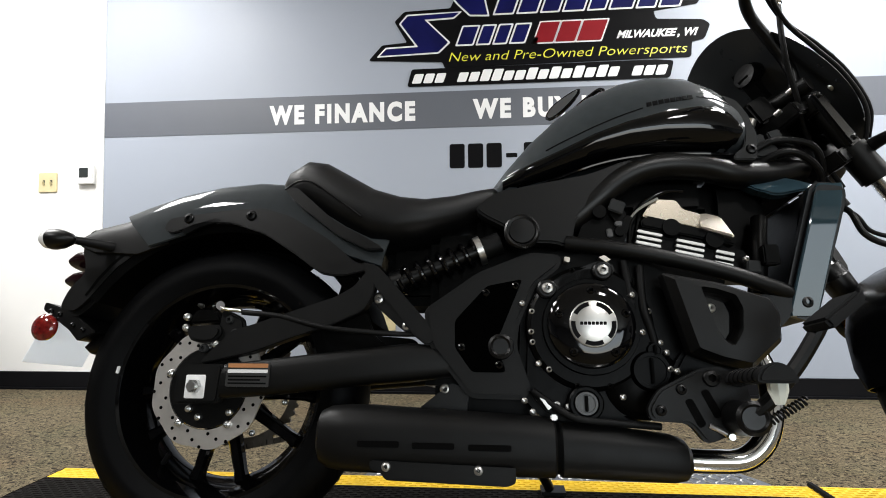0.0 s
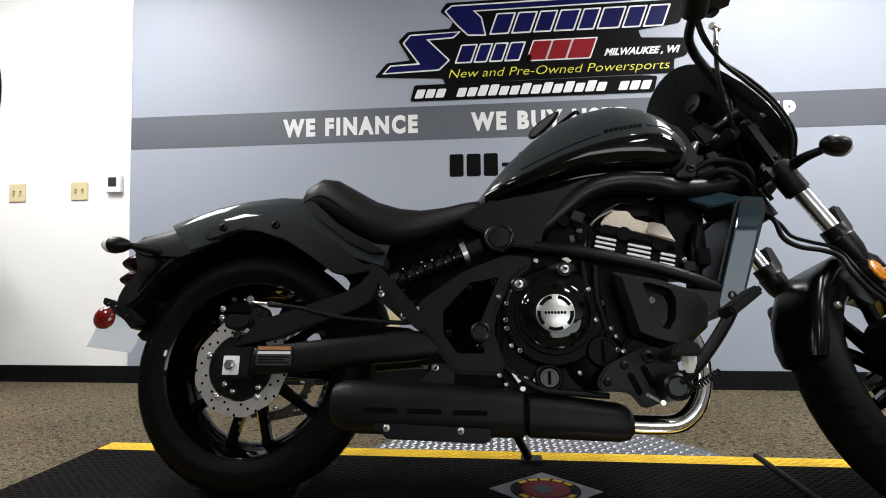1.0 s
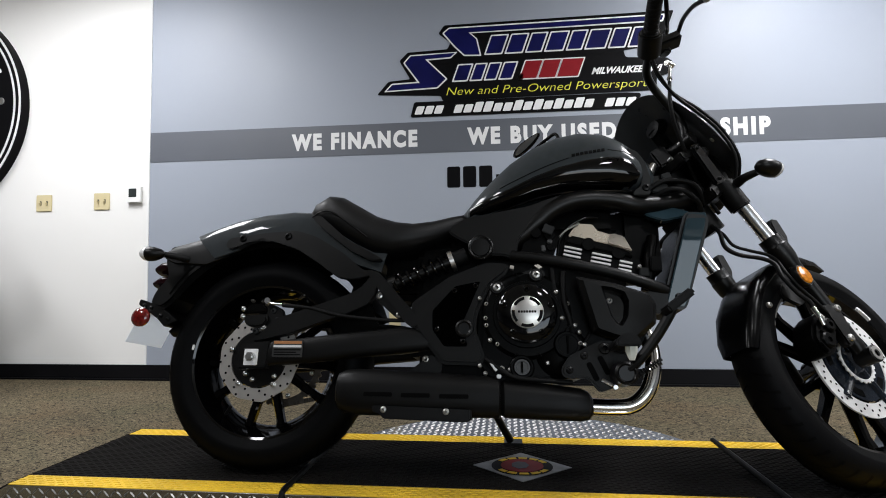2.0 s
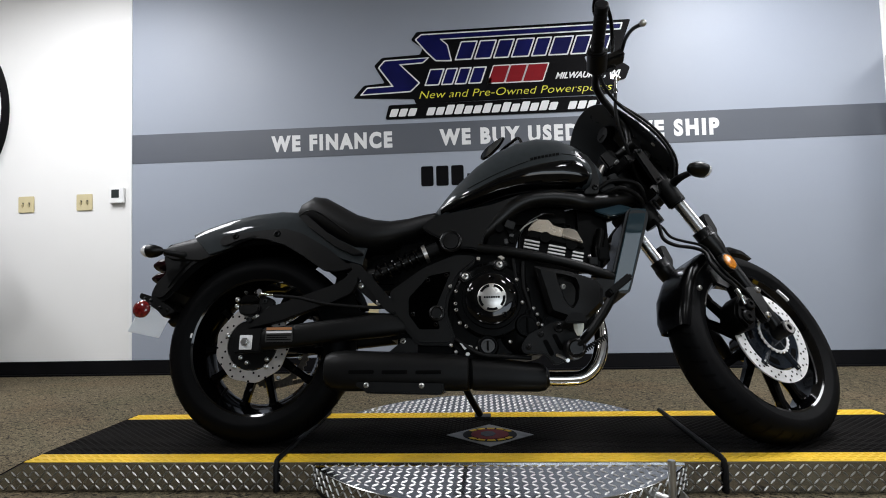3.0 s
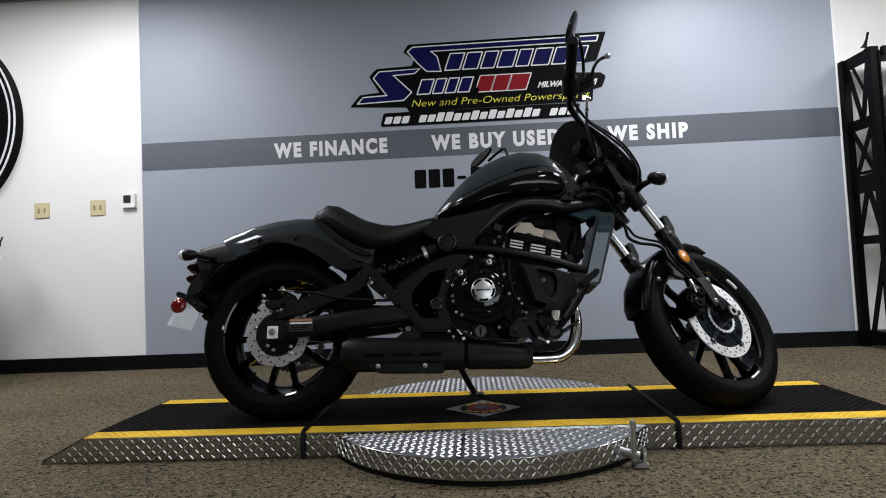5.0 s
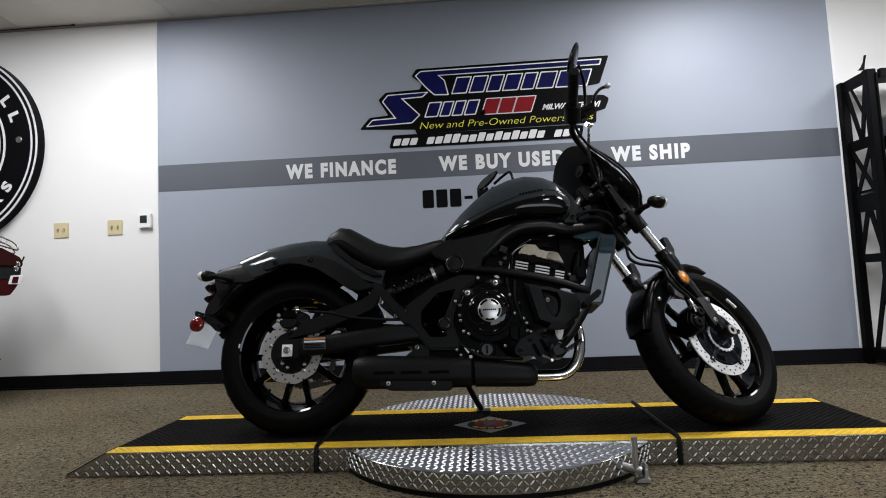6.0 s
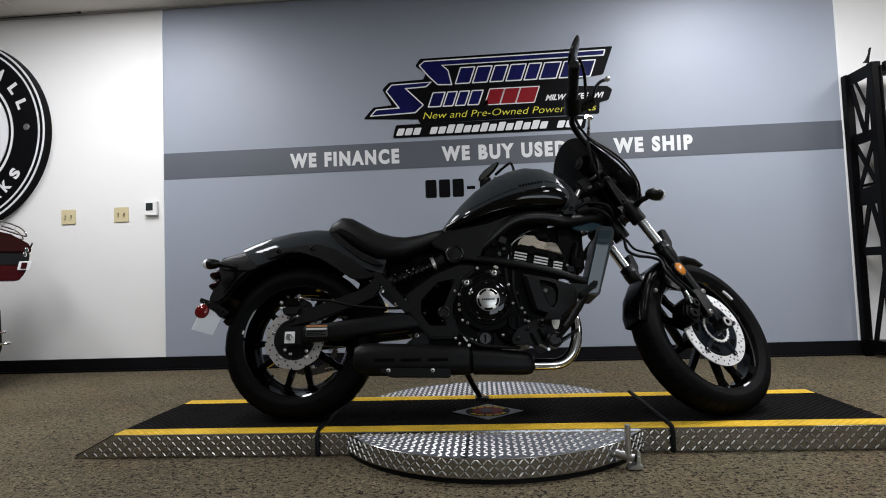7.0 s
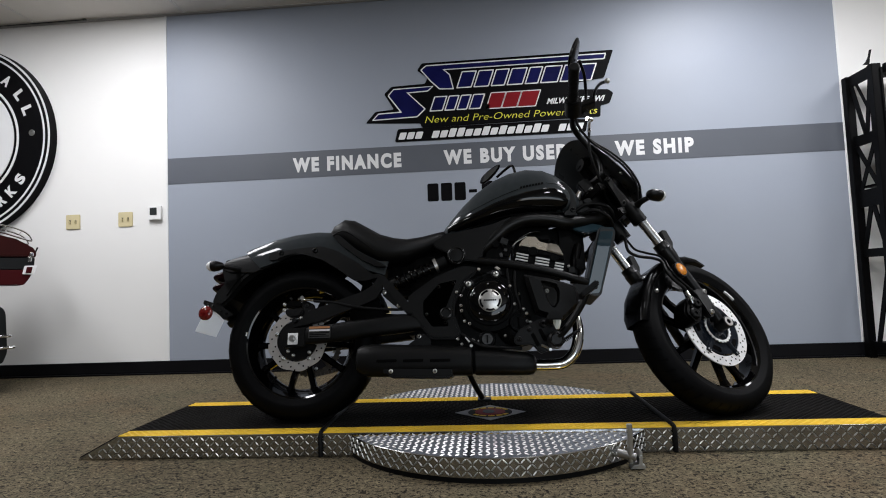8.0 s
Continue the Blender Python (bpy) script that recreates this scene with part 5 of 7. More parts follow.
# side plate with its gloss insert
OUTER = [(0.72, 0.576), (0.719, 0.551), (0.668, 0.512), (0.634, 0.437), (0.628, 0.392), (0.655, 0.312), (0.639, 0.293), (0.537, 0.295), (0.458, 0.392), (0.445, 0.465), (0.554, 0.541), (0.658, 0.582)]
bm = bmesh.new()
add_plate(bm, round_poly(OUTER, 0.014), -0.142, -0.1, 0.009)
bp("side_plate", bm, M_MATTE, "matte black pivot plate")
bm = bmesh.new()
add_plate(bm, round_poly([(0.571, 0.511), (0.642, 0.525), (0.598, 0.42), (0.581, 0.397), (0.603, 0.36), (0.606, 0.343), (0.542, 0.343), (0.509, 0.389), (0.508, 0.442)], 0.008), -0.1445, -0.138, 0.002)
bp("side_insert", bm, M_DEEP, "deep black insert")
for x, z in ((0.57, 0.497), (0.628, 0.511), (0.522, 0.39), (0.594, 0.357)):
    bolt("insert_bolt", x, -0.1445, z, 0.0085, M_GLOSS)
bm = bmesh.new()
add_lathe(bm, (0.597, 0.392), [(-0.135, 0.026), (-0.15, 0.024), (-0.152, 0.019), (-0.149, 0.015), (-0.149, 0.001)], 28)
bp("pivot_cap", bm, M_SATIN, "round black pivot cap")
bolt("plate_bolt", 0.487, -0.1, 0.312, 0.011, M_BRUSHED, label="bright bolt")
bm = bmesh.new()
add_plate(bm, round_poly([(0.43, 0.27), (0.5, 0.325), (0.535, 0.31), (0.53, 0.262)], 0.008), -0.105, -0.09, 0.003)
bp("muffler_bracket", bm, M_SATIN)
# plain black boxes added to close the light gaps behind the covers
for nm, c, sz in (("battery_filler", (0.55, 0, 0.5), (0.2, 0.17, 0.28)), ("subframe_filler", (0.41, 0.02, 0.56), (0.12, 0.14, 0.14)), ("gearbox_filler", (0.51, 0, 0.36), (0.13, 0.19, 0.12)), ("throttle_filler", (0.7, 0, 0.63), (0.3, 0.15, 0.14)), ("sump_filler", (0.58, 0, 0.285), (0.16, 0.16, 0.1))):
    box_part(nm, c, sz, M_CAST, bike, "", 0.02)

# shock absorber
sh = tagged(new("shock_absorber"), "black coil-over shock absorber")
sh.parent = bike
a, b = Vector((0.375, -0.1, 0.523)), Vector((0.6, -0.1, 0.612))
bm = bmesh.new()
add_cyl(bm, a, b, 0.017, n=18)
add_cyl(bm, a, a + (b - a) * 0.1, 0.027, n=18)
part("damper", bm, M_SATIN, sh)
bm = bmesh.new()
d = (b - a).normalized()
s1, u1 = frame_of(d)
L = (b - a).length * 0.72
pts = [a + d * (0.015 + L * k / 84) + 0.026 * (math.cos(2 * math.pi * k / 12) * s1 + math.sin(2 * math.pi * k / 12) * u1) for k in range(85)]
add_tube(bm, pts, 0.0052, n=8, curve=False)
part("coil_spring", bm, M_GLOSS, sh, "gloss black coil spring")
bm = bmesh.new()
add_cyl(bm, a + d * (L + 0.015), a + d * (L + 0.028), 0.031, n=20)
part("preload_ring", bm, M_BRUSHED, sh, "bright preload ring")
bm = bmesh.new()
add_cyl(bm, a + d * (L + 0.03), b, 0.024, n=20)
part("shock_sleeve", bm, M_RUBBER, sh)

# engine
bm = bmesh.new()
add_plate(bm, round_poly([(0.64, 0.5), (0.66, 0.58), (0.8, 0.6), (0.9, 0.58), (0.96, 0.5), (0.97, 0.38), (0.94, 0.27), (0.82, 0.25), (0.68, 0.25), (0.63, 0.31)], 0.03), -0.13, 0.14, 0.015)
bp("crankcase", bm, M_CAST, "black cast crankcase")
bm = bmesh.new()
add_lathe(bm, (0.768, 0.43), [(-0.12, 0.122), (-0.142, 0.12), (-0.15, 0.112), (-0.15, 0.092), (-0.158, 0.09), (-0.158, 0.02), (-0.1, 0.02)], 64)
bp("clutch_housing", bm, M_CAST, "black round clutch housing")
for a_ in range(15, 375, 30):
    r = 0.114
    bolt("cover_bolt", 0.768 + r * math.cos(radians(a_)), -0.146, 0.43 + r * math.sin(radians(a_)), 0.0062, M_BRUSHED if a_ in (15, 135, 165, 195, 225, 315) else M_CAST)
bm = bmesh.new()
add_lathe(bm, (0.768, 0.431), [(-0.15, 0.082), (-0.166, 0.081), (-0.174, 0.074), (-0.178, 0.06), (-0.18, 0.05), (-0.18, 0.001)], 64)
cc = bp("clutch_cover", bm, M_GLOSS, "gloss black domed clutch cover")
for a_ in (18, 90, 162, 234, 306):
    bolt("cover_bolt", 0.768 + 0.064 * math.cos(radians(a_)), -0.176, 0.431 + 0.064 * math.sin(radians(a_)), 0.0085, M_GLOSS, cc)
bm = bmesh.new()
add_lathe(bm, (0.768, 0.431), [(-0.178, 0.0445), (-0.1835, 0.0435), (-0.1845, 0.042), (-0.1845, 0.001)], 56)
bd = part("round_badge", bm, M_BRUSHED, cc, "round brushed aluminium badge")
bm = bmesh.new()
for k in range(5):
    a0 = 90 + 36 + 72 * k
    pts_o = [(0.768 + 0.041 * math.cos(radians(a0 + e)), 0.431 + 0.041 * math.sin(radians(a0 + e))) for e in range(-25, 26, 5)]
    pts_i = [(0.768 + 0.033 * math.cos(radians(a0 + e)), 0.431 + 0.033 * math.sin(radians(a0 + e))) for e in range(25, -26, -5)]
    add_plate(bm, pts_o + pts_i, -0.1853, -0.1843)
for i in range(7):
    add_plate(bm, rounded(0.7435 + i * 0.0071, 0.4285, 0.7492 + i * 0.0071, 0.4345, 0.001, 2), -0.1853, -0.1843)
ob = bp("badge_inlay", bm, M_SIGNBLACK, "black inlay bars", cc)
for x, z, r in ((0.688, 0.502, 0.015), (0.795, 0.537, 0.015)):
    bm = bmesh.new()
    add_lathe(bm, (x, z), [(-0.13, 0.02), (-0.16, 0.019), (-0.163, 0.016), (-0.163, 0.001)], 24)
    m_ = bp("engine_mount", bm, M_SATIN, "black engine mount")
    bolt("mount_bolt", x, -0.163, z, 0.0115, M_BRUSHED, m_, label="bright bolt")
bm = bmesh.new()
add_plate(bm, round_poly([(0.665, 0.5), (0.7, 0.525), (0.795, 0.562), (0.825, 0.55), (0.81, 0.52), (0.72, 0.49), (0.69, 0.475)], 0.015), -0.15, -0.12, 0.005)
bp("mount_arm", bm, M_SATIN, "satin black engine mount arm")
for x, z, r, y in ((0.752, 0.288, 0.0205, -0.158), (0.873, 0.348, 0.033, -0.16), (0.882, 0.385, 0.013, -0.158)):
    bm = bmesh.new()
    add_lathe(bm, (x, z), [(-0.12, r * 1.15), (y + 0.008, r * 1.12), (y, r), (y, r * 0.8), (y + 0.003, r * 0.78), (y + 0.003, 0.001)], 32)
    cp = bp("screw_cap", bm, M_DRAIN if r == 0.0205 else M_CAST, "slotted round cap")
    box_part("slot", (x, y - 0.0005, z), (0.005, 0.008, r * 1.4), M_HOLE, cp, "", 0.001)
bm = bmesh.new()
add_lathe(bm, (0.752, 0.288), [(-0.12, 0.034), (-0.154, 0.032), (-0.157, 0.029), (-0.157, 0.024), (-0.12, 0.023)], 32)
bp("cap_collar", bm, M_CAST)
for x, z in ((0.656, 0.42), (0.64, 0.475), (0.668, 0.36), (0.7, 0.285), (0.64, 0.292), (0.655, 0.272), (0.72, 0.282), (0.82, 0.3), (0.845, 0.49), (0.895, 0.4), (0.905, 0.382), (0.9, 0.345)):
    bolt("case_bolt", x, -0.146, z, 0.0062, M_BRUSHED, label="bright case bolt")
bm = bmesh.new()
add_lathe(bm, (0.86, 0.33), [(-0.1, 0.075), (-0.135, 0.07), (-0.145, 0.055), (-0.145, 0.001)], 40)
bp("pump_cover", bm, M_CAST, "black pump cover")
bm = bmesh.new()
for pts in ([(0.84, -0.14, 0.56), (0.845, -0.145, 0.5), (0.85, -0.145, 0.45), (0.86, -0.14, 0.4)], [(0.87, -0.14, 0.55), (0.868, -0.15, 0.47), (0.88, -0.15, 0.42), (0.89, -0.14, 0.37)]):
    add_tube(bm, pts, 0.008)
bp("coolant_hose", bm, M_RUBBER, "black hoses behind the engine cover")
bm = bmesh.new()
add_tube(bm, [(0.655, -0.155, 0.31), (0.69, -0.162, 0.285), (0.73, -0.168, 0.262), (0.8, -0.165, 0.255), (0.88, -0.16, 0.25)], 0.0065)
bp("brake_cable", bm, M_RUBBER, "black cable under the engine")
# cylinder and head
turn_h = pose(0, 0, 0, 0, 13)
bm = bmesh.new()
add_box(bm, (0.965, 0, 0.6), (0.2, 0.18, 0.17), turn_h)
bp("cylinder_block", bm, M_CAST, "black cylinder block", bevel=0.01)
for g, (x, z, w) in enumerate(((0.906, 0.628, 0.05), (0.985, 0.607, 0.056), (1.05, 0.585, 0.036))):
    for i in range(4):
        fz = z - 0.0115 * i
        fx = x - 0.0025 * i
        fin = box_part("cooling_fin", (fx, -0.095, fz), (w, 0.02, 0.0062), M_BRUSHED, bike, "bright-edged cooling fin", 0.001, turn_h)
    bm = bmesh.new()
    add_box(bm, (x + 0.01, -0.09, z - 0.018), (w + 0.02, 0.02, 0.06), turn_h)
    bp("fin_block", bm, M_CAST, "", bevel=0.004)
bm = bmesh.new()
add_plate(bm, round_poly([(0.892, 0.664), (0.91, 0.69), (0.925, 0.701), (0.963, 0.698), (0.976, 0.678), (1.008, 0.668), (1.012, 0.634)], 0.006), -0.108, 0.105, 0.014)
bp("head_cover", bm, M_HEAD, "champagne metallic head cover")
# right lobe of the head cover, its highlight put into brighter metal
bm = bmesh.new()
face = [(1.0, 0.636), (1.0, 0.67), (1.025, 0.671), (1.05, 0.662), (1.066, 0.61)]
add_ring_loft(bm, [[(x, -0.128 + 0.45 * (z - 0.61), z) for x, z in face], [(x, 0.08, z) for x, z in face]])
bp("head_cover_lobe", bm, M_BOSS, "right lobe of the head cover, highlight in its colour", bevel=0.004)
# small bright slivers between the black covers
for poly in ([(0.79, 0.566), (0.802, 0.57), (0.814, 0.561), (0.804, 0.556)], [(0.725, 0.568), (0.736, 0.566), (0.734, 0.556), (0.724, 0.559)]):
    plate_part("bright_sliver", round_poly(poly, 0.002), -0.152, -0.12, M_BOSS, bike, "small bright sliver", 0.002)
bm = bmesh.new()
add_plate(bm, round_poly([(0.89, 0.655), (0.905, 0.668), (1.077, 0.618), (1.07, 0.6), (0.89, 0.643)], 0.004), -0.107, 0.107, 0.004)
for x, z in ((0.948, 0.638), (1.03, 0.612)):
    add_lathe(bm, (x, z), [(-0.1, 0.02), (-0.112, 0.018), (-0.112, 0.001)], 20)
bp("head_flange", bm, M_CAST, "black head flange")
bm = bmesh.new()
add_tube(bm, [(0.86, -0.11, 0.6), (0.868, -0.11, 0.65), (0.895, -0.112, 0.69), (0.94, -0.11, 0.715), (0.98, -0.1, 0.72)], 0.0048)
bp("breather_pipe", bm, M_GLOSS, "thin gloss black pipe round the head")
bm = bmesh.new()
add_box(bm, (0.81, -0.1, 0.63), (0.09, 0.05, 0.09), pose(0, 0, 0, 0, 20))
add_lathe(bm, (0.8, 0.665), [(-0.12, 0.015), (-0.14, 0.014), (-0.14, 0.001)], 16)
add_lathe(bm, (0.838, 0.66), [(-0.12, 0.018), (-0.135, 0.016), (-0.135, 0.001)], 6)
add_lathe(bm, (0.84, 0.625), [(-0.12, 0.012), (-0.132, 0.01), (-0.132, 0.001)], 14)
bp("throttle_body", bm, M_CAST, "black throttle body")
bm = bmesh.new()
add_box(bm, (0.9, 0, 0.72), (0.28, 0.15, 0.09))
add_box(bm, (1.1, 0, 0.66), (0.12, 0.14, 0.22))
bp("airbox", bm, M_CAST, "black airbox under the tank", bevel=0.02)
bm = bmesh.new()
add_tube(bm, [(1.13, -0.09, 0.66), (1.115, -0.105, 0.6), (1.11, -0.105, 0.55), (1.1, -0.1, 0.5)], 0.016)
bp("radiator_hose", bm, M_CAST, "black radiator hose")
box_part("relay", (1.122, -0.13, 0.572), (0.03, 0.02, 0.04), M_CAST, bike, "small black relay", 0.003)

# covers at the front of the engine
bm = bmesh.new()
COVER = [(0.9, 0.528), (1.0, 0.508), (1.088, 0.478), (1.102, 0.45), (1.098, 0.4), (1.04, 0.348), (0.985, 0.36), (0.938, 0.378)]
OPENING = [(0.966, 0.49), (0.99, 0.486), (1.018, 0.476), (1.026, 0.455), (1.022, 0.42), (1.008, 0.398), (0.998, 0.4), (0.985, 0.42)]


def toward(poly, c, k):
    return [(c[0] + (x - c[0]) * k, c[1] + (z - c[1]) * k) for x, z in poly]


mid_c, mid_o = (1.01, 0.435), (1.003, 0.447)
rings = [[(x, y, z) for x, z in round_poly(toward(poly, c, k), 0.005, 2)] for poly, c, k, y in (
    (COVER, mid_c, 1.0, -0.15), (COVER, mid_c, 1.0, -0.178), (COVER, mid_c, 0.86, -0.2), (OPENING, mid_o, 1.17, -0.201), (OPENING, mid_o, 0.98, -0.188), (OPENING, mid_o, 0.95, -0.155), (COVER, mid_c, 1.0, -0.15))]
add_ring_loft(bm, rings, cap=False)
bp("engine_cover", bm, M_MATTE, "matte black faceted engine cover", smooth=18)
bm = bmesh.new()
add_plate(bm, [(0.94, 0.51), (1.06, 0.48), (1.06, 0.38), (0.96, 0.38)], -0.168, -0.15)
bp("cover_recess", bm, M_GLOSS, "dark recess")
bolt("recess_bolt", 0.985, -0.168, 0.462, 0.009, M_BRUSHED, label="bright bolt")
bm = bmesh.new()
add_plate(bm, round_poly([(0.9, 0.33), (0.94, 0.395), (1.09, 0.4), (1.06, 0.34), (1.0, 0.3), (0.93, 0.29)], 0.02), -0.15, 0.13, 0.012)
bp("oil_sump", bm, M_CAST, "black sump front")
# radiator with glossy side cover
bm = bmesh.new()
add_plate(bm, round_poly([(1.215, 0.715), (1.265, 0.705), (1.2, 0.445), (1.15, 0.462)], 0.02), -0.112, 0.112, 0.01)
bp("radiator", bm, M_CAST, "black radiator")
bm = bmesh.new()
add_plate(bm, round_poly([(1.202, 0.712), (1.262, 0.706), (1.266, 0.68), (1.196, 0.45), (1.175, 0.444), (1.136, 0.46), (1.14, 0.49)], 0.02), -0.138, -0.108, 0.008)
for v in bm.verts:
    v.co.y -= (v.co.z - 0.575) * 0.148 + 0.012
bp("radiator_shroud", bm, M_SATIN, "satin black radiator shroud")
bm = bmesh.new()
rows = []
for z in (0.452, 0.458, 0.468, 0.5, 0.56, 0.62, 0.655, 0.662, 0.68, 0.694, 0.702, 0.706):
    e = min(1, min(z - 0.448, 0.71 - z) / 0.02)     # rounded ends
    m_, hw = 1.1655 + (z - 0.4575) * 0.28, 0.0262 * (0.6 + 0.4 * math.sqrt(1 - (1 - e) ** 2))
    yf = -0.1445 - (z - 0.575) * 0.148 - 0.012 + 0.2 * max(0, z - 0.658)
    row = [(m_ + hw * u, yf + (0.002 if abs(u) == 1 else 0), z) for u in (-1, -0.9, 0.9, 1)]
    rows.append(row + [(x, yf + 0.012, z_) for x, y_, z_ in reversed(row)])
add_ring_loft(bm, rows)
bp("shroud_panel", bm, M_RADPANEL, "glossy dark shroud panel", smooth=8)
bolt("shroud_bolt", 1.172, -0.14, 0.478, 0.011, M_SATIN, label="black bolt")
bm = bmesh.new()
add_plate(bm, round_poly([(1.08, 0.49), (1.15, 0.505), (1.155, 0.465), (1.12, 0.43), (1.09, 0.44)], 0.01), -0.14, -0.11, 0.005)
bp("shroud_stay", bm, M_SATIN)
bm = bmesh.new()
add_plate(bm, round_poly([(1.08, 0.79), (1.15, 0.775), (1.235, 0.735), (1.25, 0.72), (1.16, 0.7), (1.12, 0.715), (1.095, 0.75)], 0.012), -0.118, -0.085, 0.006)
for v in bm.verts:
    v.co.y += max(0, v.co.z - 0.71) * 0.75
bp("neck_cover", bm, M_RADPANEL, "gloss black steering head cover")

# foot controls
bm = bmesh.new()
out = round_poly([(0.848, 0.281), (0.87, 0.314), (0.943, 0.35), (0.975, 0.354), (1.016, 0.336), (1.026, 0.281), (0.995, 0.243), (0.943, 0.223), (0.917, 0.257), (0.854, 0.26)], 0.012)
add_plate(bm, out, -0.205, -0.18, 0.005)
pgp = bp("peg_plate", bm, M_MATTE, "matte black footpeg plate")
for x, z in ((0.927, 0.275), (0.955, 0.291)):
    bm = bmesh.new()
    add_plate(bm, round_poly([(x - 0.017, z + 0.02), (x - 0.004, z + 0.025), (x + 0.017, z - 0.02), (x + 0.004, z - 0.026)], 0.006), -0.2058, -0.2045)
    part("plate_slot", bm, M_HOLE, pgp, "dark slot")
for x, z, r in ((0.87, 0.278, 0.0095), (0.907, 0.314, 0.0095), (0.959, 0.333, 0.015)):
    bolt("plate_bolt", x, -0.205, z, r, M_SATIN)
peg = tagged(new("footpeg"), "black rubber footpeg with a white feeler below")
peg.parent = bike
bm = bmesh.new()
add_tube(bm, [(1.005, -0.2, 0.332), (0.99, -0.25, 0.333), (0.982, -0.28, 0.332)], 0.014)
part("peg_stem", bm, M_SATIN, peg)
bm = bmesh.new()
prof = round_poly([(0.956, 0.32), (1.006, 0.32), (1.003, 0.338), (0.981, 0.346), (0.959, 0.338)], 0.01)
for k in range(7):
    y = -0.27 - 0.017 * k
    rb = bmesh.new()
    add_plate(rb, prof, y, y - 0.013, 0.002)
    part("peg_rib", rb, M_RUBBER, peg)
add_plate(bm, [(x * 0.9 + 0.098, z * 0.94 + 0.02) for x, z in prof], -0.265, -0.385)
part("peg_rubber", bm, M_RUBBER, peg, "ribbed black rubber")
bm = bmesh.new()
add_plate(bm, round_poly([(0.953, 0.318), (1.009, 0.318), (1.008, 0.328), (1.0, 0.341), (0.981, 0.349), (0.962, 0.341), (0.954, 0.328)], 0.01), -0.384, -0.4, 0.006)
part("peg_end", bm, M_RUBBER, peg, "rounded rubber end pad")
bm = bmesh.new()
add_ring_loft(bm, [[(0.99 + r * math.cos(a * math.pi / 4 + 0.39), -0.372 + r * math.sin(a * math.pi / 4 + 0.39), z) for a in range(8)] for z, r in ((0.32, 0.014), (0.308, 0.0135), (0.296, 0.009), (0.289, 0.006))])
part("peg_feeler", bm, M_WHITEPEG, peg, "white feeler stud")
ped = tagged(new("brake_pedal"), "black forward brake pedal")
ped.parent = bike
bm = bmesh.new()
add_tube(bm, [(0.985, -0.24, 0.258), (1.03, -0.262, 0.3), (1.07, -0.275, 0.352), (1.1, -0.285, 0.4), (1.112, -0.29, 0.425)], 0.0125, n=10)
part("pedal_arm", bm, M_MATTE, ped)
box_part("pedal_pad", (1.115, -0.315, 0.43), (0.075, 0.075, 0.02), M_RUBBER, ped, "rubber pedal pad", 0.005, pose(0, 0, 0, 0, -38))
bm = bmesh.new()
add_lathe(bm, (0.998, 0.268), [(-0.2, 0.03), (-0.262, 0.028), (-0.266, 0.022), (-0.262, 0.018), (-0.262, 0.001)], 28)
part("pedal_pivot", bm, M_SATIN, ped, "round black pedal pivot")
bm = bmesh.new()
a, b = Vector((1.015, -0.255, 0.258)), Vector((1.082, -0.262, 0.298))
d = (b - a).normalized()
s1, u1 = frame_of(d)
pts = [a + (b - a) * k / 96 + 0.0065 * (math.cos(2 * math.pi * k / 8) * s1 + math.sin(2 * math.pi * k / 8) * u1) for k in range(97)]
add_tube(bm, pts, 0.0022, n=6, curve=False)
part("return_spring", bm, M_RUBBER, ped, "black return spring")
bm = bmesh.new()
add_tube(bm, [(0.948, -0.207, 0.254), (0.957, -0.21, 0.25), (0.972, -0.214, 0.241)], 0.0045)
add_cyl(bm, (0.978, -0.22, 0.237), (0.978, -0.208, 0.237), 0.0055, n=14)
part("pedal_rod", bm, M_STEEL, ped, "bright adjuster rod")
bolt("frame_bolt", 1.075, -0.17, 0.412, 0.017, M_SATIN, label="black bolt boss")

# exhaust
mf = tagged(new("muffler"), "matte black low slung muffler")
mf.parent = bike
bm = bmesh.new()
add_ring_loft(bm, [super_ring(x, -0.128, zc, hw, hh, 36, 2.9) for x, zc, hw, hh in ((0.252, 0.224, 0.038, 0.035), (0.258, 0.223, 0.05, 0.048), (0.275, 0.222, 0.058, 0.057), (0.31, 0.221, 0.062, 0.061), (0.36, 0.22, 0.063, 0.061), (0.5, 0.216, 0.064, 0.058), (0.66, 0.211, 0.064, 0.054), (0.69, 0.209, 0.063, 0.052), (0.694, 0.209, 0.058, 0.047))])
part("rear_shell", bm, M_MATTE, mf, "matte black rear shell")
bm = bmesh.new()
add_ring_loft(bm, [super_ring(x, -0.122, zc, hw, hh, 36, 2.9) for x, zc, hw, hh in ((0.7, 0.207, 0.056, 0.044), (0.705, 0.207, 0.06, 0.049), (0.8, 0.202, 0.06, 0.047), (0.9, 0.195, 0.058, 0.042), (0.92, 0.193, 0.053, 0.036), (0.93, 0.192, 0.04, 0.024))])
part("front_shell", bm, M_MATTE, mf, "matte black front shell")
bm = bmesh.new()
add_ring_loft(bm, [super_ring(x, -0.124, 0.208, 0.056, 0.045, 36, 2.5) for x in (0.69, 0.705)])
part("shell_joint", bm, M_HOLE, mf)
for x in (0.375, 0.4745, 0.575):
    bm = bmesh.new()
    add_plate(bm, rounded(x - 0.038, 0.2075 - (x - 0.375) * 0.015, x + 0.038, 0.2185 - (x - 0.375) * 0.015, 0.003), -0.1935, -0.188, 0.0)
    part("shield_slot", bm, M_HOLE, mf, "dark slot")
bm = bmesh.new()
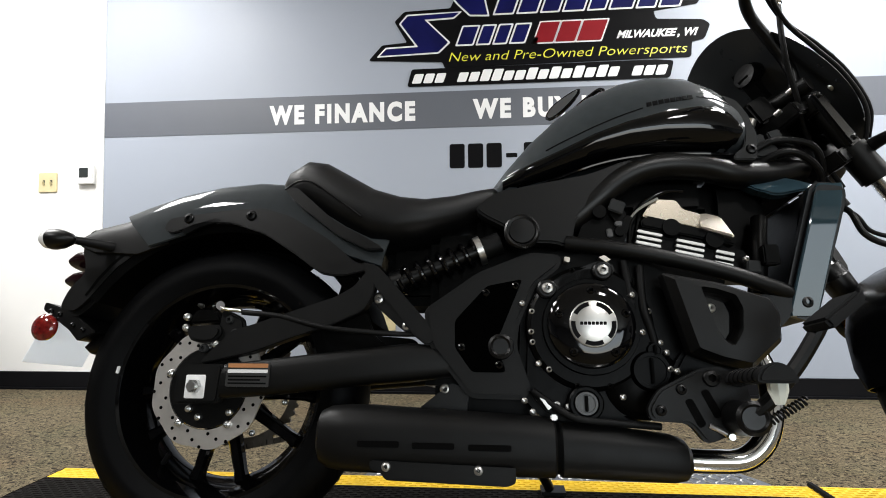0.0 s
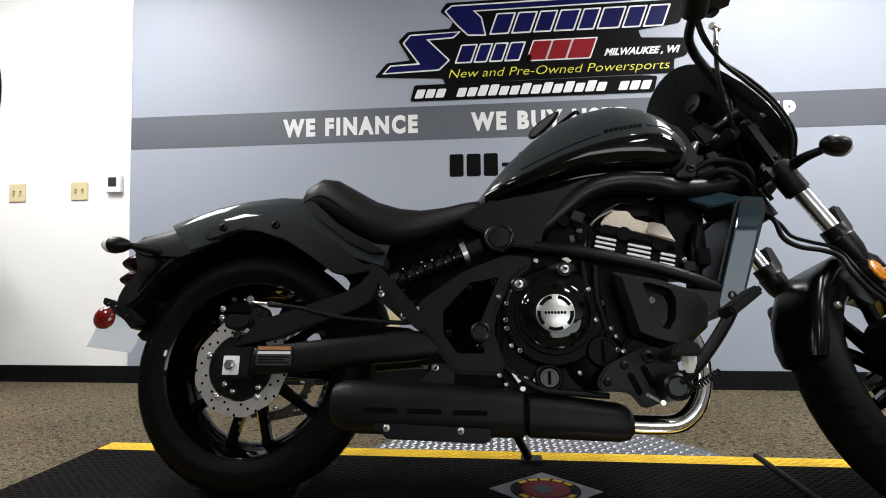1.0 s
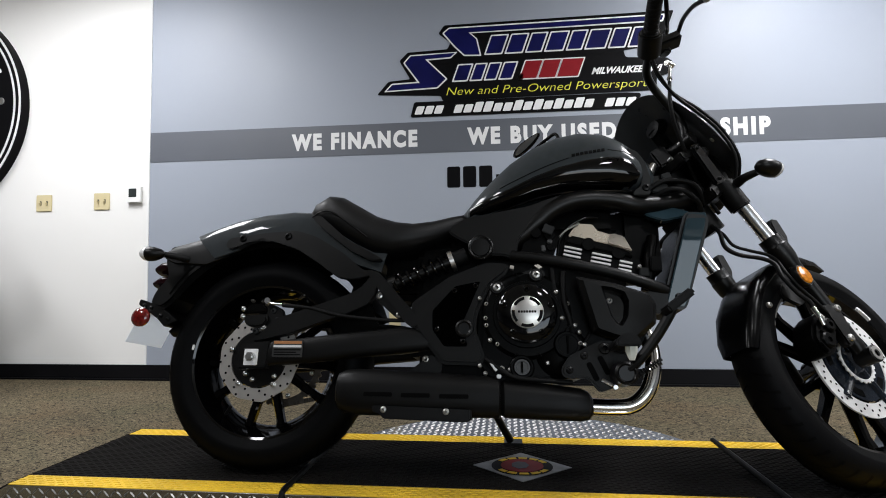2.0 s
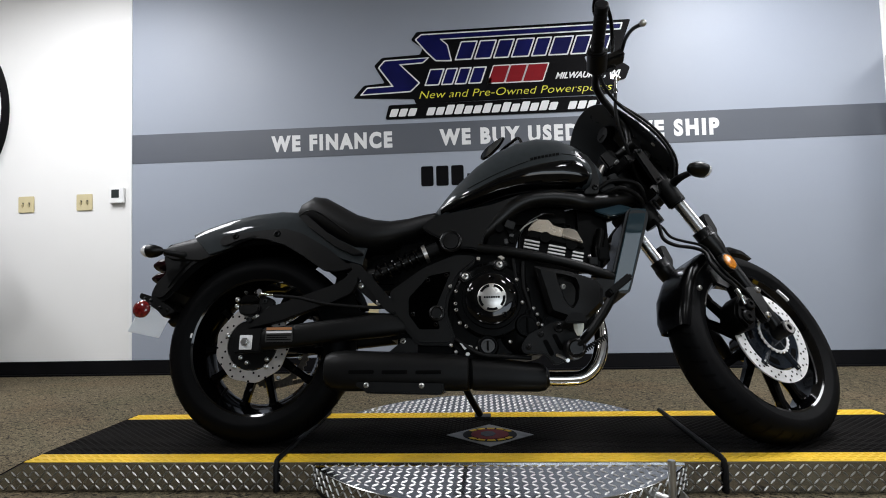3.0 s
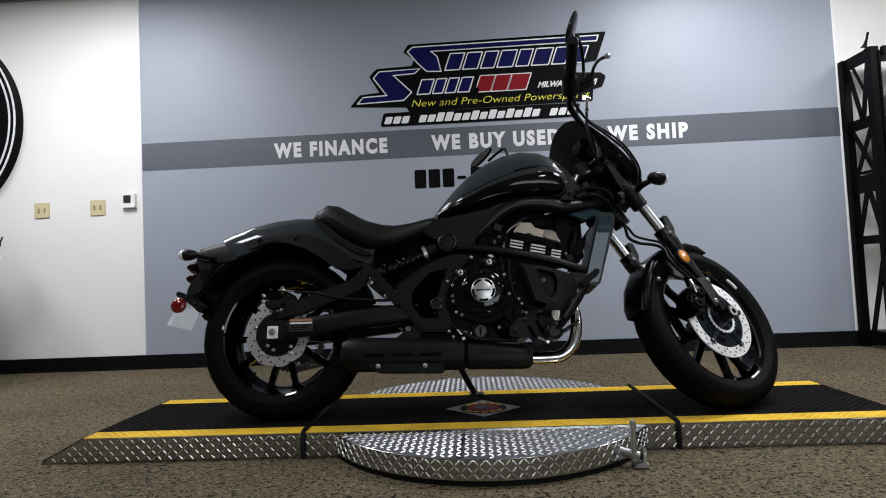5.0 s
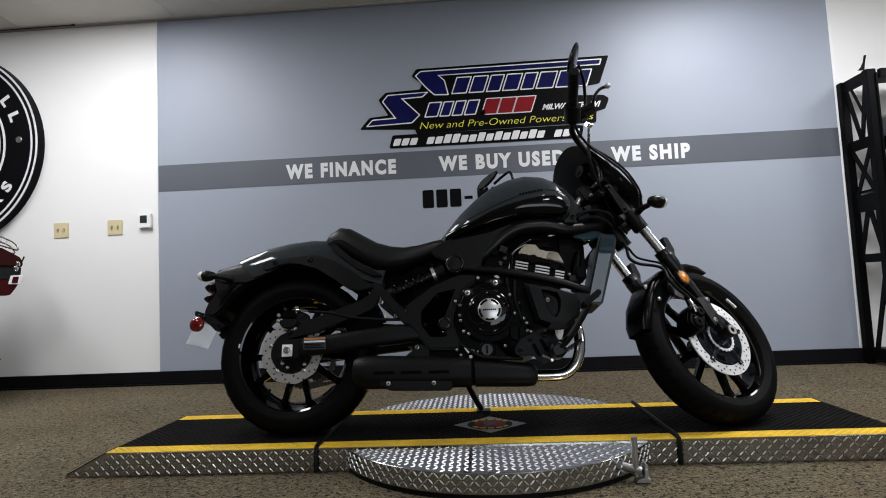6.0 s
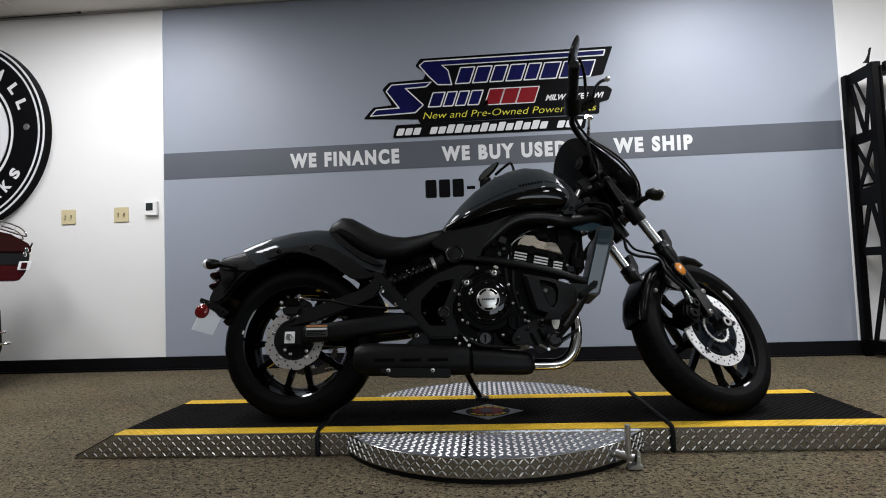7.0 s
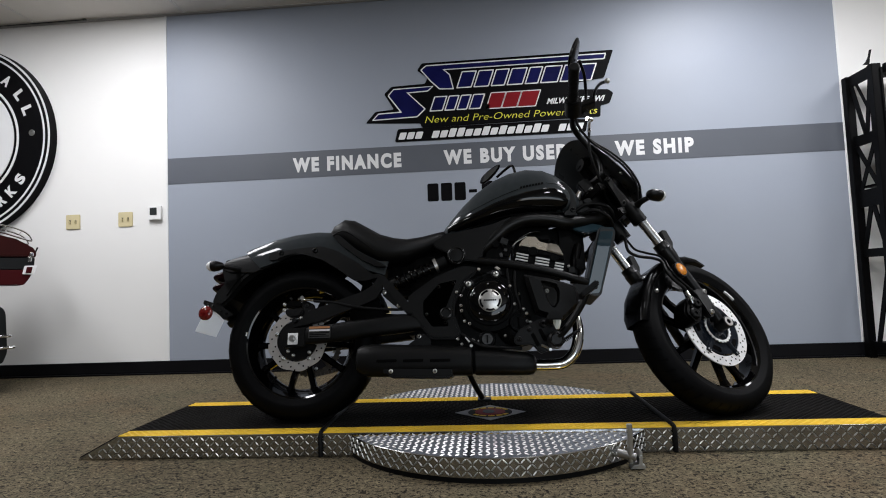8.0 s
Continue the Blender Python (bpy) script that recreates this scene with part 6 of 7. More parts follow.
add_plate(bm, round_poly([(0.36, 0.19), (0.62, 0.182), (0.62, 0.152), (0.605, 0.146), (0.39, 0.152), (0.38, 0.165), (0.36, 0.17)], 0.006), -0.19, -0.12, 0.006)
part("shield_lip", bm, M_MATTE, mf)
for x, z in ((0.391, 0.175), (0.555, 0.172)):
    bolt("shield_bolt", x, -0.19, z, 0.0085, M_BRUSHED, mf, label="bright bolt")
bm = bmesh.new()
add_tube(bm, [(0.9, -0.12, 0.192), (0.98, -0.12, 0.19), (1.035, -0.12, 0.196), (1.075, -0.118, 0.23), (1.095, -0.112, 0.28), (1.1, -0.1, 0.34), (1.085, -0.09, 0.4)], 0.021, n=20)
bp("exhaust_pipe", bm, M_CHROME, "polished steel exhaust pipe")
bm = bmesh.new()
add_tube(bm, [(0.63, 0.09, 0.28), (0.65, 0.14, 0.22), (0.685, 0.22, 0.145), (0.718, 0.29, 0.085)], 0.0125)
add_box(bm, (0.728, 0.305, 0.078), (0.06, 0.05, 0.008), pose(0, 0, 0, 13))
bp("side_stand", bm, M_SATIN, "black side stand with a flat foot")

# small fittings round the engine
for nm, x, y, z, sx, sz, tilt, mat, lab in (("bright_clip", 0.788, -0.122, 0.567, 0.03, 0.012, 10, M_BRUSHED, "bright metal clip"), ("bright_clip", 0.735, -0.122, 0.566, 0.022, 0.006, 8, M_BRUSHED, "bright metal clip"),
                                           ("sensor_cap", 0.834, -0.142, 0.673, 0.03, 0.026, 24, M_DULL, "grey sensor cap"), ("sensor_plug", 0.838, -0.128, 0.642, 0.014, 0.014, 15, M_DRAIN, "grey sensor plug"),
                                           ("sensor_plug", 0.82, -0.125, 0.622, 0.012, 0.018, -10, M_DRAIN, "grey sensor plug"), ("cable_clip", 0.691, -0.166, 0.263, 0.012, 0.01, 0, M_BRUSHED, "bright cable clip"),
                                           ("relay_cover", 1.094, -0.118, 0.552, 0.026, 0.024, 4, M_DULL, "dark grey relay cover"), ("slot_glint", 0.347, -0.186, 0.2105, 0.014, 0.006, 0, M_BRUSHED, "bright metal inside the slot")):
    box_part(nm, (x, y, z), (sx, 0.012, sz), mat, bike, lab, 0.002, pose(0, 0, 0, 0, tilt))
bm = bmesh.new()
add_plate(bm, round_poly([(0.666, 0.298), (0.69, 0.287), (0.7, 0.292), (0.682, 0.275)], 0.003), -0.166, -0.158, 0.001)
bp("cable_bracket", bm, M_BRUSHED, "small bright cable bracket")
bm = bmesh.new()
add_tube(bm, [(0.845, -0.118, 0.615), (0.855, -0.12, 0.64), (0.87, -0.12, 0.662), (0.89, -0.118, 0.68), (0.925, -0.112, 0.7)], 0.0028, n=8)
bp("fuel_line", bm, M_BRUSHED, "thin bright line beside the head")
bolt("relay_bolt", 1.082, -0.118, 0.568, 0.006, M_BRUSHED, label="bright bolt")
for x, z in ((0.905, 0.351), (0.917, 0.347), (0.861, 0.418), (0.847, 0.489)):
    bolt("case_bolt", x, -0.158, z, 0.0062, M_BRUSHED, label="bright case bolt")
bm = bmesh.new()
add_plate(bm, round_poly([(0.79, 0.3), (0.83, 0.33), (0.86, 0.45), (0.85, 0.53), (0.875, 0.54), (0.9, 0.45), (0.9, 0.33), (0.85, 0.28)], 0.015), -0.135, -0.11, 0.006)
bp("crankcase_rib", bm, M_CAST, "black crankcase rib")

# ---- front end, turned with the steering ----
TAN = math.tan(RAKE)
fx = lambda z: 1.612 - TAN * (z - 0.304)      # the fork's line
for s in (-1, 1):
    y = s * 0.105
    f3 = Vector((math.cos(RAKE), 0, math.sin(RAKE)))
    leg = tagged(new("fork_leg"), "telescopic fork leg with a chrome upper tube")
    leg.parent, leg.matrix_local = bike, STEER
    bm = bmesh.new()
    add_cyl(bm, Vector((fx(0.55), y, 0.55)) + f3 * 0.009, Vector((fx(0.8), y, 0.8)) + f3 * 0.009, 0.0205, n=24)
    part("upper_tube", bm, M_HARDCHROME, leg, "chrome fork tube")
    bm = bmesh.new()
    rings = []
    a, b = Vector((fx(0.304), y, 0.304)), Vector((fx(0.635), y, 0.635))
    d = (b - a).normalized()
    s1, u1 = frame_of(d)
    for f, r, off in ((-0.03, 0.012, 0), (0.0, 0.019, 0), (0.12, 0.0195, 0.005), (0.35, 0.0185, 0.012), (0.6, 0.0195, 0.014), (0.74, 0.0225, 0.012), (0.82, 0.031, 0.009), (0.92, 0.033, 0.009), (0.93, 0.0305, 0.009), (1.0, 0.0305, 0.009), (1.0, 0.022, 0.009)):
        p = a + (b - a) * f + f3 * off
        rings.append([p + r * (math.cos(2 * math.pi * i / 24) * s1 + math.sin(2 * math.pi * i / 24) * u1) for i in range(24)])
    add_ring_loft(bm, rings)
    part("lower_leg", bm, M_SATIN, leg, "satin black lower leg")
    bm = bmesh.new()
    vs = [Vector((x, y, z)) for x, z in ((1.434, 0.69), (1.442, 0.702), (1.464, 0.704), (1.472, 0.68), (1.481, 0.648), (1.468, 0.6), (1.433, 0.605), (1.439, 0.65))]
    add_ring_loft(bm, [[v + Vector((0, w, 0)) for v in vs] for w in (-0.016, 0.016)])
    part("fork_guard", bm, M_RUBBER, leg, "black fork guard", bevel=0.003)
    bm = bmesh.new()
    add_cyl(bm, (fx(0.79), y, 0.79), (fx(0.93), y, 0.93), 0.0175, n=24)
    add_cyl(bm, (fx(0.91), y, 0.91), (fx(0.938), y, 0.938), 0.019, n=24)
    part("fork_cover", bm, M_MATTE, leg, "black upper fork cover", bevel=0.003)
bm = bmesh.new()
add_lathe(bm, FRONT, [(-0.09, 0.024), (-0.138, 0.023), (-0.14, 0.018), (-0.139, 0.012), (-0.132, 0.0115), (-0.132, 0.001)], 24)
bp("axle_end", bm, M_SATIN, "black axle clamp", steer=True)
bm = bmesh.new()
ring_plate(bm, disc_poly(*FRONT, 0.0185, 24), disc_poly(*FRONT, 0.0095, 24), -0.1412, -0.137)
bp("axle_collar", bm, M_BRUSHED, "bright axle ring", steer=True)
for z, th in ((0.768, 0.066), (0.9, 0.02)):
    bm = bmesh.new()
    cx = fx(z) - 0.03
    add_box(bm, (cx, 0, z + (0.02 if th > 0.05 else 0)), (0.1, 0.22, 0.034), pose(0, 0, 0, 0, -31))
    for s in (-1, 1):
        add_cyl(bm, Vector((fx(z), s * 0.105, z)) - S_AXIS * th * 0.7, Vector((fx(z), s * 0.105, z)) + S_AXIS * th * 0.7, 0.031, n=24)
    bp("fork_clamp", bm, M_MATTE, "black fork clamp", steer=True, bevel=0.005)
bm = bmesh.new()
add_cyl(bm, (1.335, 0, 0.7), (1.2, 0, 0.925), 0.034, n=24)
bp("steering_head", bm, M_MATTE, "matte black steering head")
# amber side reflector on the right leg, and its twin
for s in (-1, 1):
    bm = bmesh.new()
    cz = 0.506
    c = Vector((fx(cz) - 0.038, s * 0.14, cz))
    ring = lambda k, dy: [c + S_AXIS * 0.027 * k * math.cos(a * math.pi / 12) + Vector((math.cos(RAKE), 0, math.sin(RAKE))) * 0.0225 * k * math.sin(a * math.pi / 12) + Vector((0, s * dy, 0)) for a in range(24)]
    add_ring_loft(bm, [ring(1, -0.012), ring(1, 0.002), ring(0.9, 0.006), ring(0.3, 0.0085)])
    rf = bp("fork_reflector", bm, M_AMBER, "oval amber side reflector", steer=True)
    bm = bmesh.new()
    add_ring_loft(bm, [ring(1.17, -0.014), ring(1.17, 0.0), ring(1.1, 0.003), ring(1.003, 0.003), ring(1.003, -0.014)], cap=False)
    part("reflector_bezel", bm, M_SATIN, rf, "black bezel")
# front caliper
cal = tagged(new("front_caliper"), "black front brake caliper")
cal.parent, cal.matrix_local = bike, STEER
bm = bmesh.new()
add_plate(bm, round_poly([(1.43, 0.33), (1.455, 0.385), (1.5, 0.42), (1.535, 0.415), (1.53, 0.36), (1.505, 0.305), (1.46, 0.285)], 0.015), -0.118, -0.045, 0.008)
part("caliper_body", bm, M_CAST, cal)
for x, z, r in ((1.476, 0.33, 0.021), (1.502, 0.376, 0.019)):
    bm = bmesh.new()
    add_lathe(bm, (x, z), [(-0.112, r + 0.003), (-0.124, r), (-0.127, r * 0.8), (-0.127, r * 0.35), (-0.122, r * 0.3), (-0.122, 0.001)], 24)
    part("piston_boss", bm, M_CAST, cal)
for k in range(3):
    box_part("caliper_rib", (1.452 + 0.02 * k, -0.12, 0.31 + 0.035 * k), (0.006, 0.008, 0.03), M_CAST, cal, "", 0.0015, pose(0, 0, 0, 0, -40))
bm = bmesh.new()
add_plate(bm, round_poly([(1.5, 0.43), (1.56, 0.45), (1.575, 0.4), (1.57, 0.33), (1.545, 0.32), (1.525, 0.37)], 0.012), -0.125, -0.1, 0.004)
part("caliper_bracket", bm, M_SATIN, cal)
for x, z in ((1.555, 0.43), (1.56, 0.345), (1.475, 0.39)):
    bolt("caliper_bolt", x, -0.125, z, 0.0105, M_BRUSHED, cal, label="bright bolt")
bm = bmesh.new()
add_tube(bm, [(1.46, -0.125, 0.418), (1.467, -0.127, 0.395), (1.476, -0.124, 0.37)], 0.0065)
part("hose_fitting", bm, M_CHROME, cal, "chrome hose fitting")
# mudguard
FARCH = [(178, 0.02), (170, 0.018), (155, 0.016), (140, 0.016), (125, 0.016), (110, 0.017), (95, 0.019), (82, 0.027), (70, 0.039)]
bm = bmesh.new()
rows = []
for a, gap in FARCH:
    r = 0.312 + gap
    deep = 0.032 if a > 100 else 0.032 * max(0.1, (a - 69) / 31)
    hw = (0.069 if a < 166 else 0.069 - 0.0016 * (a - 166)) if a > 90 else 0.069 * (0.35 + 0.65 * (a - 70) / 20)
    o, i_ = [], []
    for k in range(15):
        u = -1 + 2 * k / 14
        f = max(0, abs(u) - 0.45) / 0.55
        y = hw * math.copysign(min(1, abs(u) / 0.62) ** 0.8, u) if u else 0
        rr = r - deep * f ** 1.3
        p = Vector((FRONT[0] + rr * math.cos(radians(a)), y, FRONT[1] + rr * math.sin(radians(a))))
        q = Vector((FRONT[0] + (rr - 0.004) * math.cos(radians(a)), y * 0.955, FRONT[1] + (rr - 0.004) * math.sin(radians(a))))
        o.append(p)
        i_.append(q)
    rows.append(o + i_[::-1])
add_ring_loft(bm, rows)
bp("front_mudguard", bm, M_GUARD, "satin black front mudguard", steer=True, smooth=50)
bolt("mudguard_bolt", 1.36, -0.082, 0.43, 0.008, M_BRUSHED, steer=True, label="bright bolt")
for s in (-1, 1):
    bm = bmesh.new()
    add_plate(bm, round_poly([(1.42, 0.5), (1.5, 0.53), (1.53, 0.48), (1.47, 0.44), (1.41, 0.46)], 0.012), s * 0.09, s * 0.078, 0.003)
    bp("mudguard_stay", bm, M_SATIN, steer=True)

# handlebar, grips, controls
BAR = [(1.212, 0.06, 0.936), (1.217, 0.1, 0.945), (1.219, 0.113, 0.985), (1.208, 0.117, 1.028), (1.165, 0.127, 1.068), (1.118, 0.138, 1.11), (1.072, 0.17, 1.122), (1.03, 0.235, 1.118), (1.0, 0.282, 1.128), (0.96, 0.35, 1.13), (0.918, 0.42, 1.13)]
bm = bmesh.new()
add_tube(bm, [(x, -y, z) for x, y, z in reversed(BAR)] + [(1.212, 0, 0.934)] + BAR, 0.0125, n=14)
bp("handlebar", bm, M_SATIN, "satin black handlebar", steer=True)
for s in (-1, 1):
    a, b = Vector((0.995, s * 0.29, 1.129)), Vector((0.918, s * 0.42, 1.13))
    bm = bmesh.new()
    d = b - a
    s1, u1 = frame_of(d)
    stops = [(0.0, 0.024), (0.03, 0.024), (0.04, 0.0188)] + [(0.06 + (k + e) / 11, r) for k in range(10) for e, r in ((0.0, 0.0188), (0.05, 0.0205), (0.7, 0.0205), (0.75, 0.0188))] + [(0.99, 0.0188), (1.0, 0.021), (1.12, 0.021), (1.14, 0.017)]
    add_ring_loft(bm, [[a + d * f + r * (math.cos(math.pi * i / 9) * s1 + math.sin(math.pi * i / 9) * u1) for i in range(18)] for f, r in stops])
    bp("grip", bm, M_RUBBER, "ribbed black rubber grip", steer=True)
    bm = bmesh.new()
    add_cyl(bm, (1.033, s * 0.23, 1.117), (0.995, s * 0.292, 1.13), 0.033, n=18)
    bp("switch_housing", bm, M_SATIN, "black switch housing", steer=True, bevel=0.005)
    bm = bmesh.new()
    add_box(bm, (1.068, s * 0.268, 1.138), (0.085, 0.045, 0.032), pose(0, 0, 0, 0, -20, s * 30))
    if s < 0:
        add_cyl(bm, (1.075, -0.25, 1.115), (1.07, -0.255, 1.15), 0.018, n=18)
    bp("lever_perch", bm, M_SATIN, "black lever perch", steer=True, bevel=0.006)
    bm = bmesh.new()
    add_tube(bm, [(1.1, s * 0.27, 1.15), (1.098, s * 0.3, 1.172), (1.078, s * 0.34, 1.164), (1.047, s * 0.4, 1.123), (1.032, s * 0.45, 1.08)], 0.0062, n=10)
    lv = bp("lever", bm, M_SATIN, "black hand lever", steer=True)
    bm = bmesh.new()
    bmesh.ops.create_uvsphere(bm, u_segments=14, v_segments=10, radius=0.0105, matrix=Matrix.Translation((1.031, s * 0.453, 1.078)))
    part("lever_ball", bm, M_BRUSHED, lv, "bright lever end")
    # mirror: stem, shell, glass facing back and inwards
    mir = tagged(new("mirror"), "black oval rear-view mirror")
    mir.parent, mir.matrix_local = bike, STEER
    hc = Vector((0.975, -0.386, 1.279)) if s < 0 else Vector((0.958, 0.362, 1.251))
    bm = bmesh.new()
    add_tube(bm, [(1.075, -0.27, 1.15), (1.08, -0.28, 1.2), (1.05, -0.33, 1.25), (1.0, -0.375, 1.265)] if s < 0 else [(1.022, 0.293, 1.1), (1.04, 0.27, 1.182), (1.03, 0.268, 1.249), (1.01, 0.31, 1.25), (0.985, 0.352, 1.232)], 0.0065)
    part("mirror_stem", bm, M_GUARD, mir)
    nrm = Vector((-0.769, 0.46, 0.444) if s < 0 else (-0.846, -0.413, 0.308)).normalized()
    ux = Vector((0.13, -0.568, 0.813) if s < 0 else (0.517, -0.723, 0.453))
    ux = (ux - ux.dot(nrm) * nrm).normalized()
    uz = ux.cross(nrm).normalized()
    ha, hb = (0.066, 0.062) if s < 0 else (0.066, 0.034)
    oval = lambda k, dd: [hc + nrm * dd + ux * ha * k * math.cos(a * math.pi / 14) * (1 + 0.12 * math.sin(a * math.pi / 14)) + uz * hb * k * math.sin(a * math.pi / 14) * (1 - 0.3 * math.cos(a * math.pi / 14)) for a in range(28)]
    bm = bmesh.new()
    add_ring_loft(bm, [oval(0.45, -0.009), oval(0.8, -0.006), oval(0.97, 0.0), oval(1.0, 0.006), oval(0.93, 0.009), oval(0.86, 0.006)])
    part("mirror_shell", bm, M_GUARD, mir)
    bm = bmesh.new()
    add_ring_loft(bm, [oval(0.86, 0.0062), oval(0.86, 0.0075)])
    part("mirror_glass", bm, M_MIRROR, mir, "mirror glass", smooth=0)
bm = bmesh.new()
add_box(bm, (1.082, -0.252, 1.162), (0.05, 0.042, 0.024), pose(0, 0, 0, 0, -10, -30))
bp("brake_reservoir", bm, M_SATIN, "black brake fluid reservoir", steer=True, bevel=0.006)
bm = bmesh.new()
for s in (-1, 1):
    add_cyl(bm, (1.215, s * 0.034, 0.905), (1.212, s * 0.034, 0.96), 0.022, n=16)
bp("bar_clamp", bm, M_MATTE, "black bar clamp", steer=True, bevel=0.004)
for s in (-1, 1):
    bm = bmesh.new()
    add_cyl(bm, (1.207, s * 0.05, 0.938), (1.215, s * 0.122, 0.934), 0.017, n=20)
    add_cyl(bm, (1.213, s * 0.118, 0.934), (1.216, s * 0.138, 0.933), 0.0195, n=20)
    rs = bp("bar_sleeve", bm, M_MATTE, "matte black sleeve on the bar", steer=True, bevel=0.002)
    bm = bmesh.new()
    add_cyl(bm, (1.206, s * 0.05, 0.938), (1.204, s * 0.036, 0.94), 0.0125, n=6)
    part("sleeve_nut", bm, M_BRUSHED, rs, "bright hex nut")
bm = bmesh.new()
add_tube(bm, [(1.136, -0.204, 1.14), (1.13, -0.199, 1.107), (1.124, -0.195, 1.075)], 0.0052, curve=False)
add_cyl(bm, (1.15, -0.203, 1.15), (1.122, -0.207, 1.147), 0.009, n=14)
add_cyl(bm, (1.128, -0.1975, 1.095), (1.1265, -0.1965, 1.086), 0.008, n=6)
bp("hose_union", bm, M_CHROME, "bright hose union", steer=True)
# screen: an oval smoked shield, swept back at its sides
SC, SA, SB, SWEEP, TILT_S = Vector((1.3, 0, 1.025)), 0.18, 0.217, 0.092, 0.823
S_UP = Vector((-math.sin(TILT_S), 0, math.cos(TILT_S)))
S_FW = Vector((math.cos(TILT_S), 0, math.sin(TILT_S)))


def on_screen(u, v, out=0.0):
    """A point of the shield: u across and v up, each from -1 to 1."""
    return SC + Vector((0, SA * u, 0)) + S_UP * (SB * v) + S_FW * (out - SWEEP * u * u)


bm = bmesh.new()
rings = []
for rho, out in ((1.0, -0.002), (1.0, 0.002), (0.97, 0.003), (0.75, 0.003), (0.5, 0.003), (0.25, 0.003), (0.02, 0.003)):
    rings.append([on_screen(rho * math.cos(a * math.pi / 36), rho * math.sin(a * math.pi / 36), out) for a in range(72)])
for rho in (0.02, 0.25, 0.5, 0.75, 0.97):
    rings.append([on_screen(rho * math.cos(a * math.pi / 36), rho * math.sin(a * math.pi / 36), -0.002) for a in range(72)])
add_ring_loft(bm, rings + [rings[0]], cap=False)
bp("fly_screen", bm, M_SMOKE, "smoked dark fly screen", steer=True, smooth=60)
for s in (-1, 1):
    for x, z in ((1.3, 0.955), (1.375, 0.88)):
        bolt("screen_bolt", x, s * 0.135, z, 0.008, M_BRUSHED, steer=True, dy=s, label="bright screw")
bm = bmesh.new()
add_ring_loft(bm, [[(x, r * math.cos(a * math.pi / 16), 0.86 + r * math.sin(a * math.pi / 16)) for a in range(32)] for x, r in ((1.27, 0.03), (1.285, 0.052), (1.31, 0.062), (1.385, 0.064), (1.397, 0.06), (1.405, 0.045))])
bp("headlamp", bm, M_SATIN, "black headlamp shell", steer=True)
bm = bmesh.new()
add_ring_loft(bm, [[(1.191 + dx, -0.04 + r * math.cos(a * math.pi / 16), 1.049 + dx * 0.45 + r * math.sin(a * math.pi / 16)) for a in range(32)] for dx, r in ((-0.02, 0.005), (-0.018, 0.028), (0.0, 0.032), (0.02, 0.03), (0.03, 0.02))])
add_box(bm, (1.2, -0.036, 1.01), (0.03, 0.028, 0.07), pose(0, 0, 0, 0, -31))
add_box(bm, (1.21, -0.012, 1.068), (0.034, 0.03, 0.036), pose(0, 0, 0, 0, -31, 20))
bp("instrument", bm, M_CAST, "black round instrument housing", steer=True)
bm = bmesh.new()
for s in (-1, 1):
    add_plate(bm, round_poly([(1.22, 0.93), (1.25, 0.98), (1.3, 0.95), (1.355, 0.88), (1.36, 0.82), (1.3, 0.83)], 0.02), s * 0.1, s * 0.088, 0.004)
add_box(bm, (1.27, 0, 0.91), (0.08, 0.14, 0.1), pose(0, 0, 0, 0, -31))
bp("lamp_bracket", bm, M_CAST, "black lamp bracket", steer=True)
for s in (-1, 1):
    sig = tagged(new("front_signal"), "black stalk turn signal with a clear lens")
    sig.parent, sig.matrix_local = bike, STEER
    bm = bmesh.new()
    add_tube(bm, [(1.335, s * 0.13, 0.795), (1.325, s * 0.17, 0.785), (1.32, s * 0.215, 0.77)], 0.0145, r_end=0.0095)
    part("stalk", bm, M_RUBBER, sig)
    bm = bmesh.new()
    add_ring_loft(bm, [super_ring(x, s * 0.242, 0.765, w, w * 0.82, 20, 2) for x, w in ((1.288, 0.003), (1.295, 0.016), (1.312, 0.025), (1.33, 0.0275), (1.345, 0.0265), (1.35, 0.0248))])
    part("signal_body", bm, M_SATIN, sig)
    bm = bmesh.new()
    add_ring_loft(bm, [super_ring(x, s * 0.242, 0.765, w, w * 0.82, 20, 2) for x, w in ((1.35, 0.0262), (1.358, 0.0245), (1.366, 0.017), (1.37, 0.003))])
    part("signal_lens", bm, M_CLEAR, sig, "clear lens")
bm = bmesh.new()
add_plate(bm, round_poly([(1.188, 0.887), (1.22, 0.909), (1.281, 0.785), (1.242, 0.757)], 0.008), -0.146, -0.134, 0.0035)
stay = bp("lamp_stay", bm, M_GUARD, "flat black headlamp stay", steer=True)
for x, z in ((1.209, 0.885), (1.257, 0.783)):
    bolt("stay_bolt", x, -0.146, z, 0.006, M_MATTE, stay)
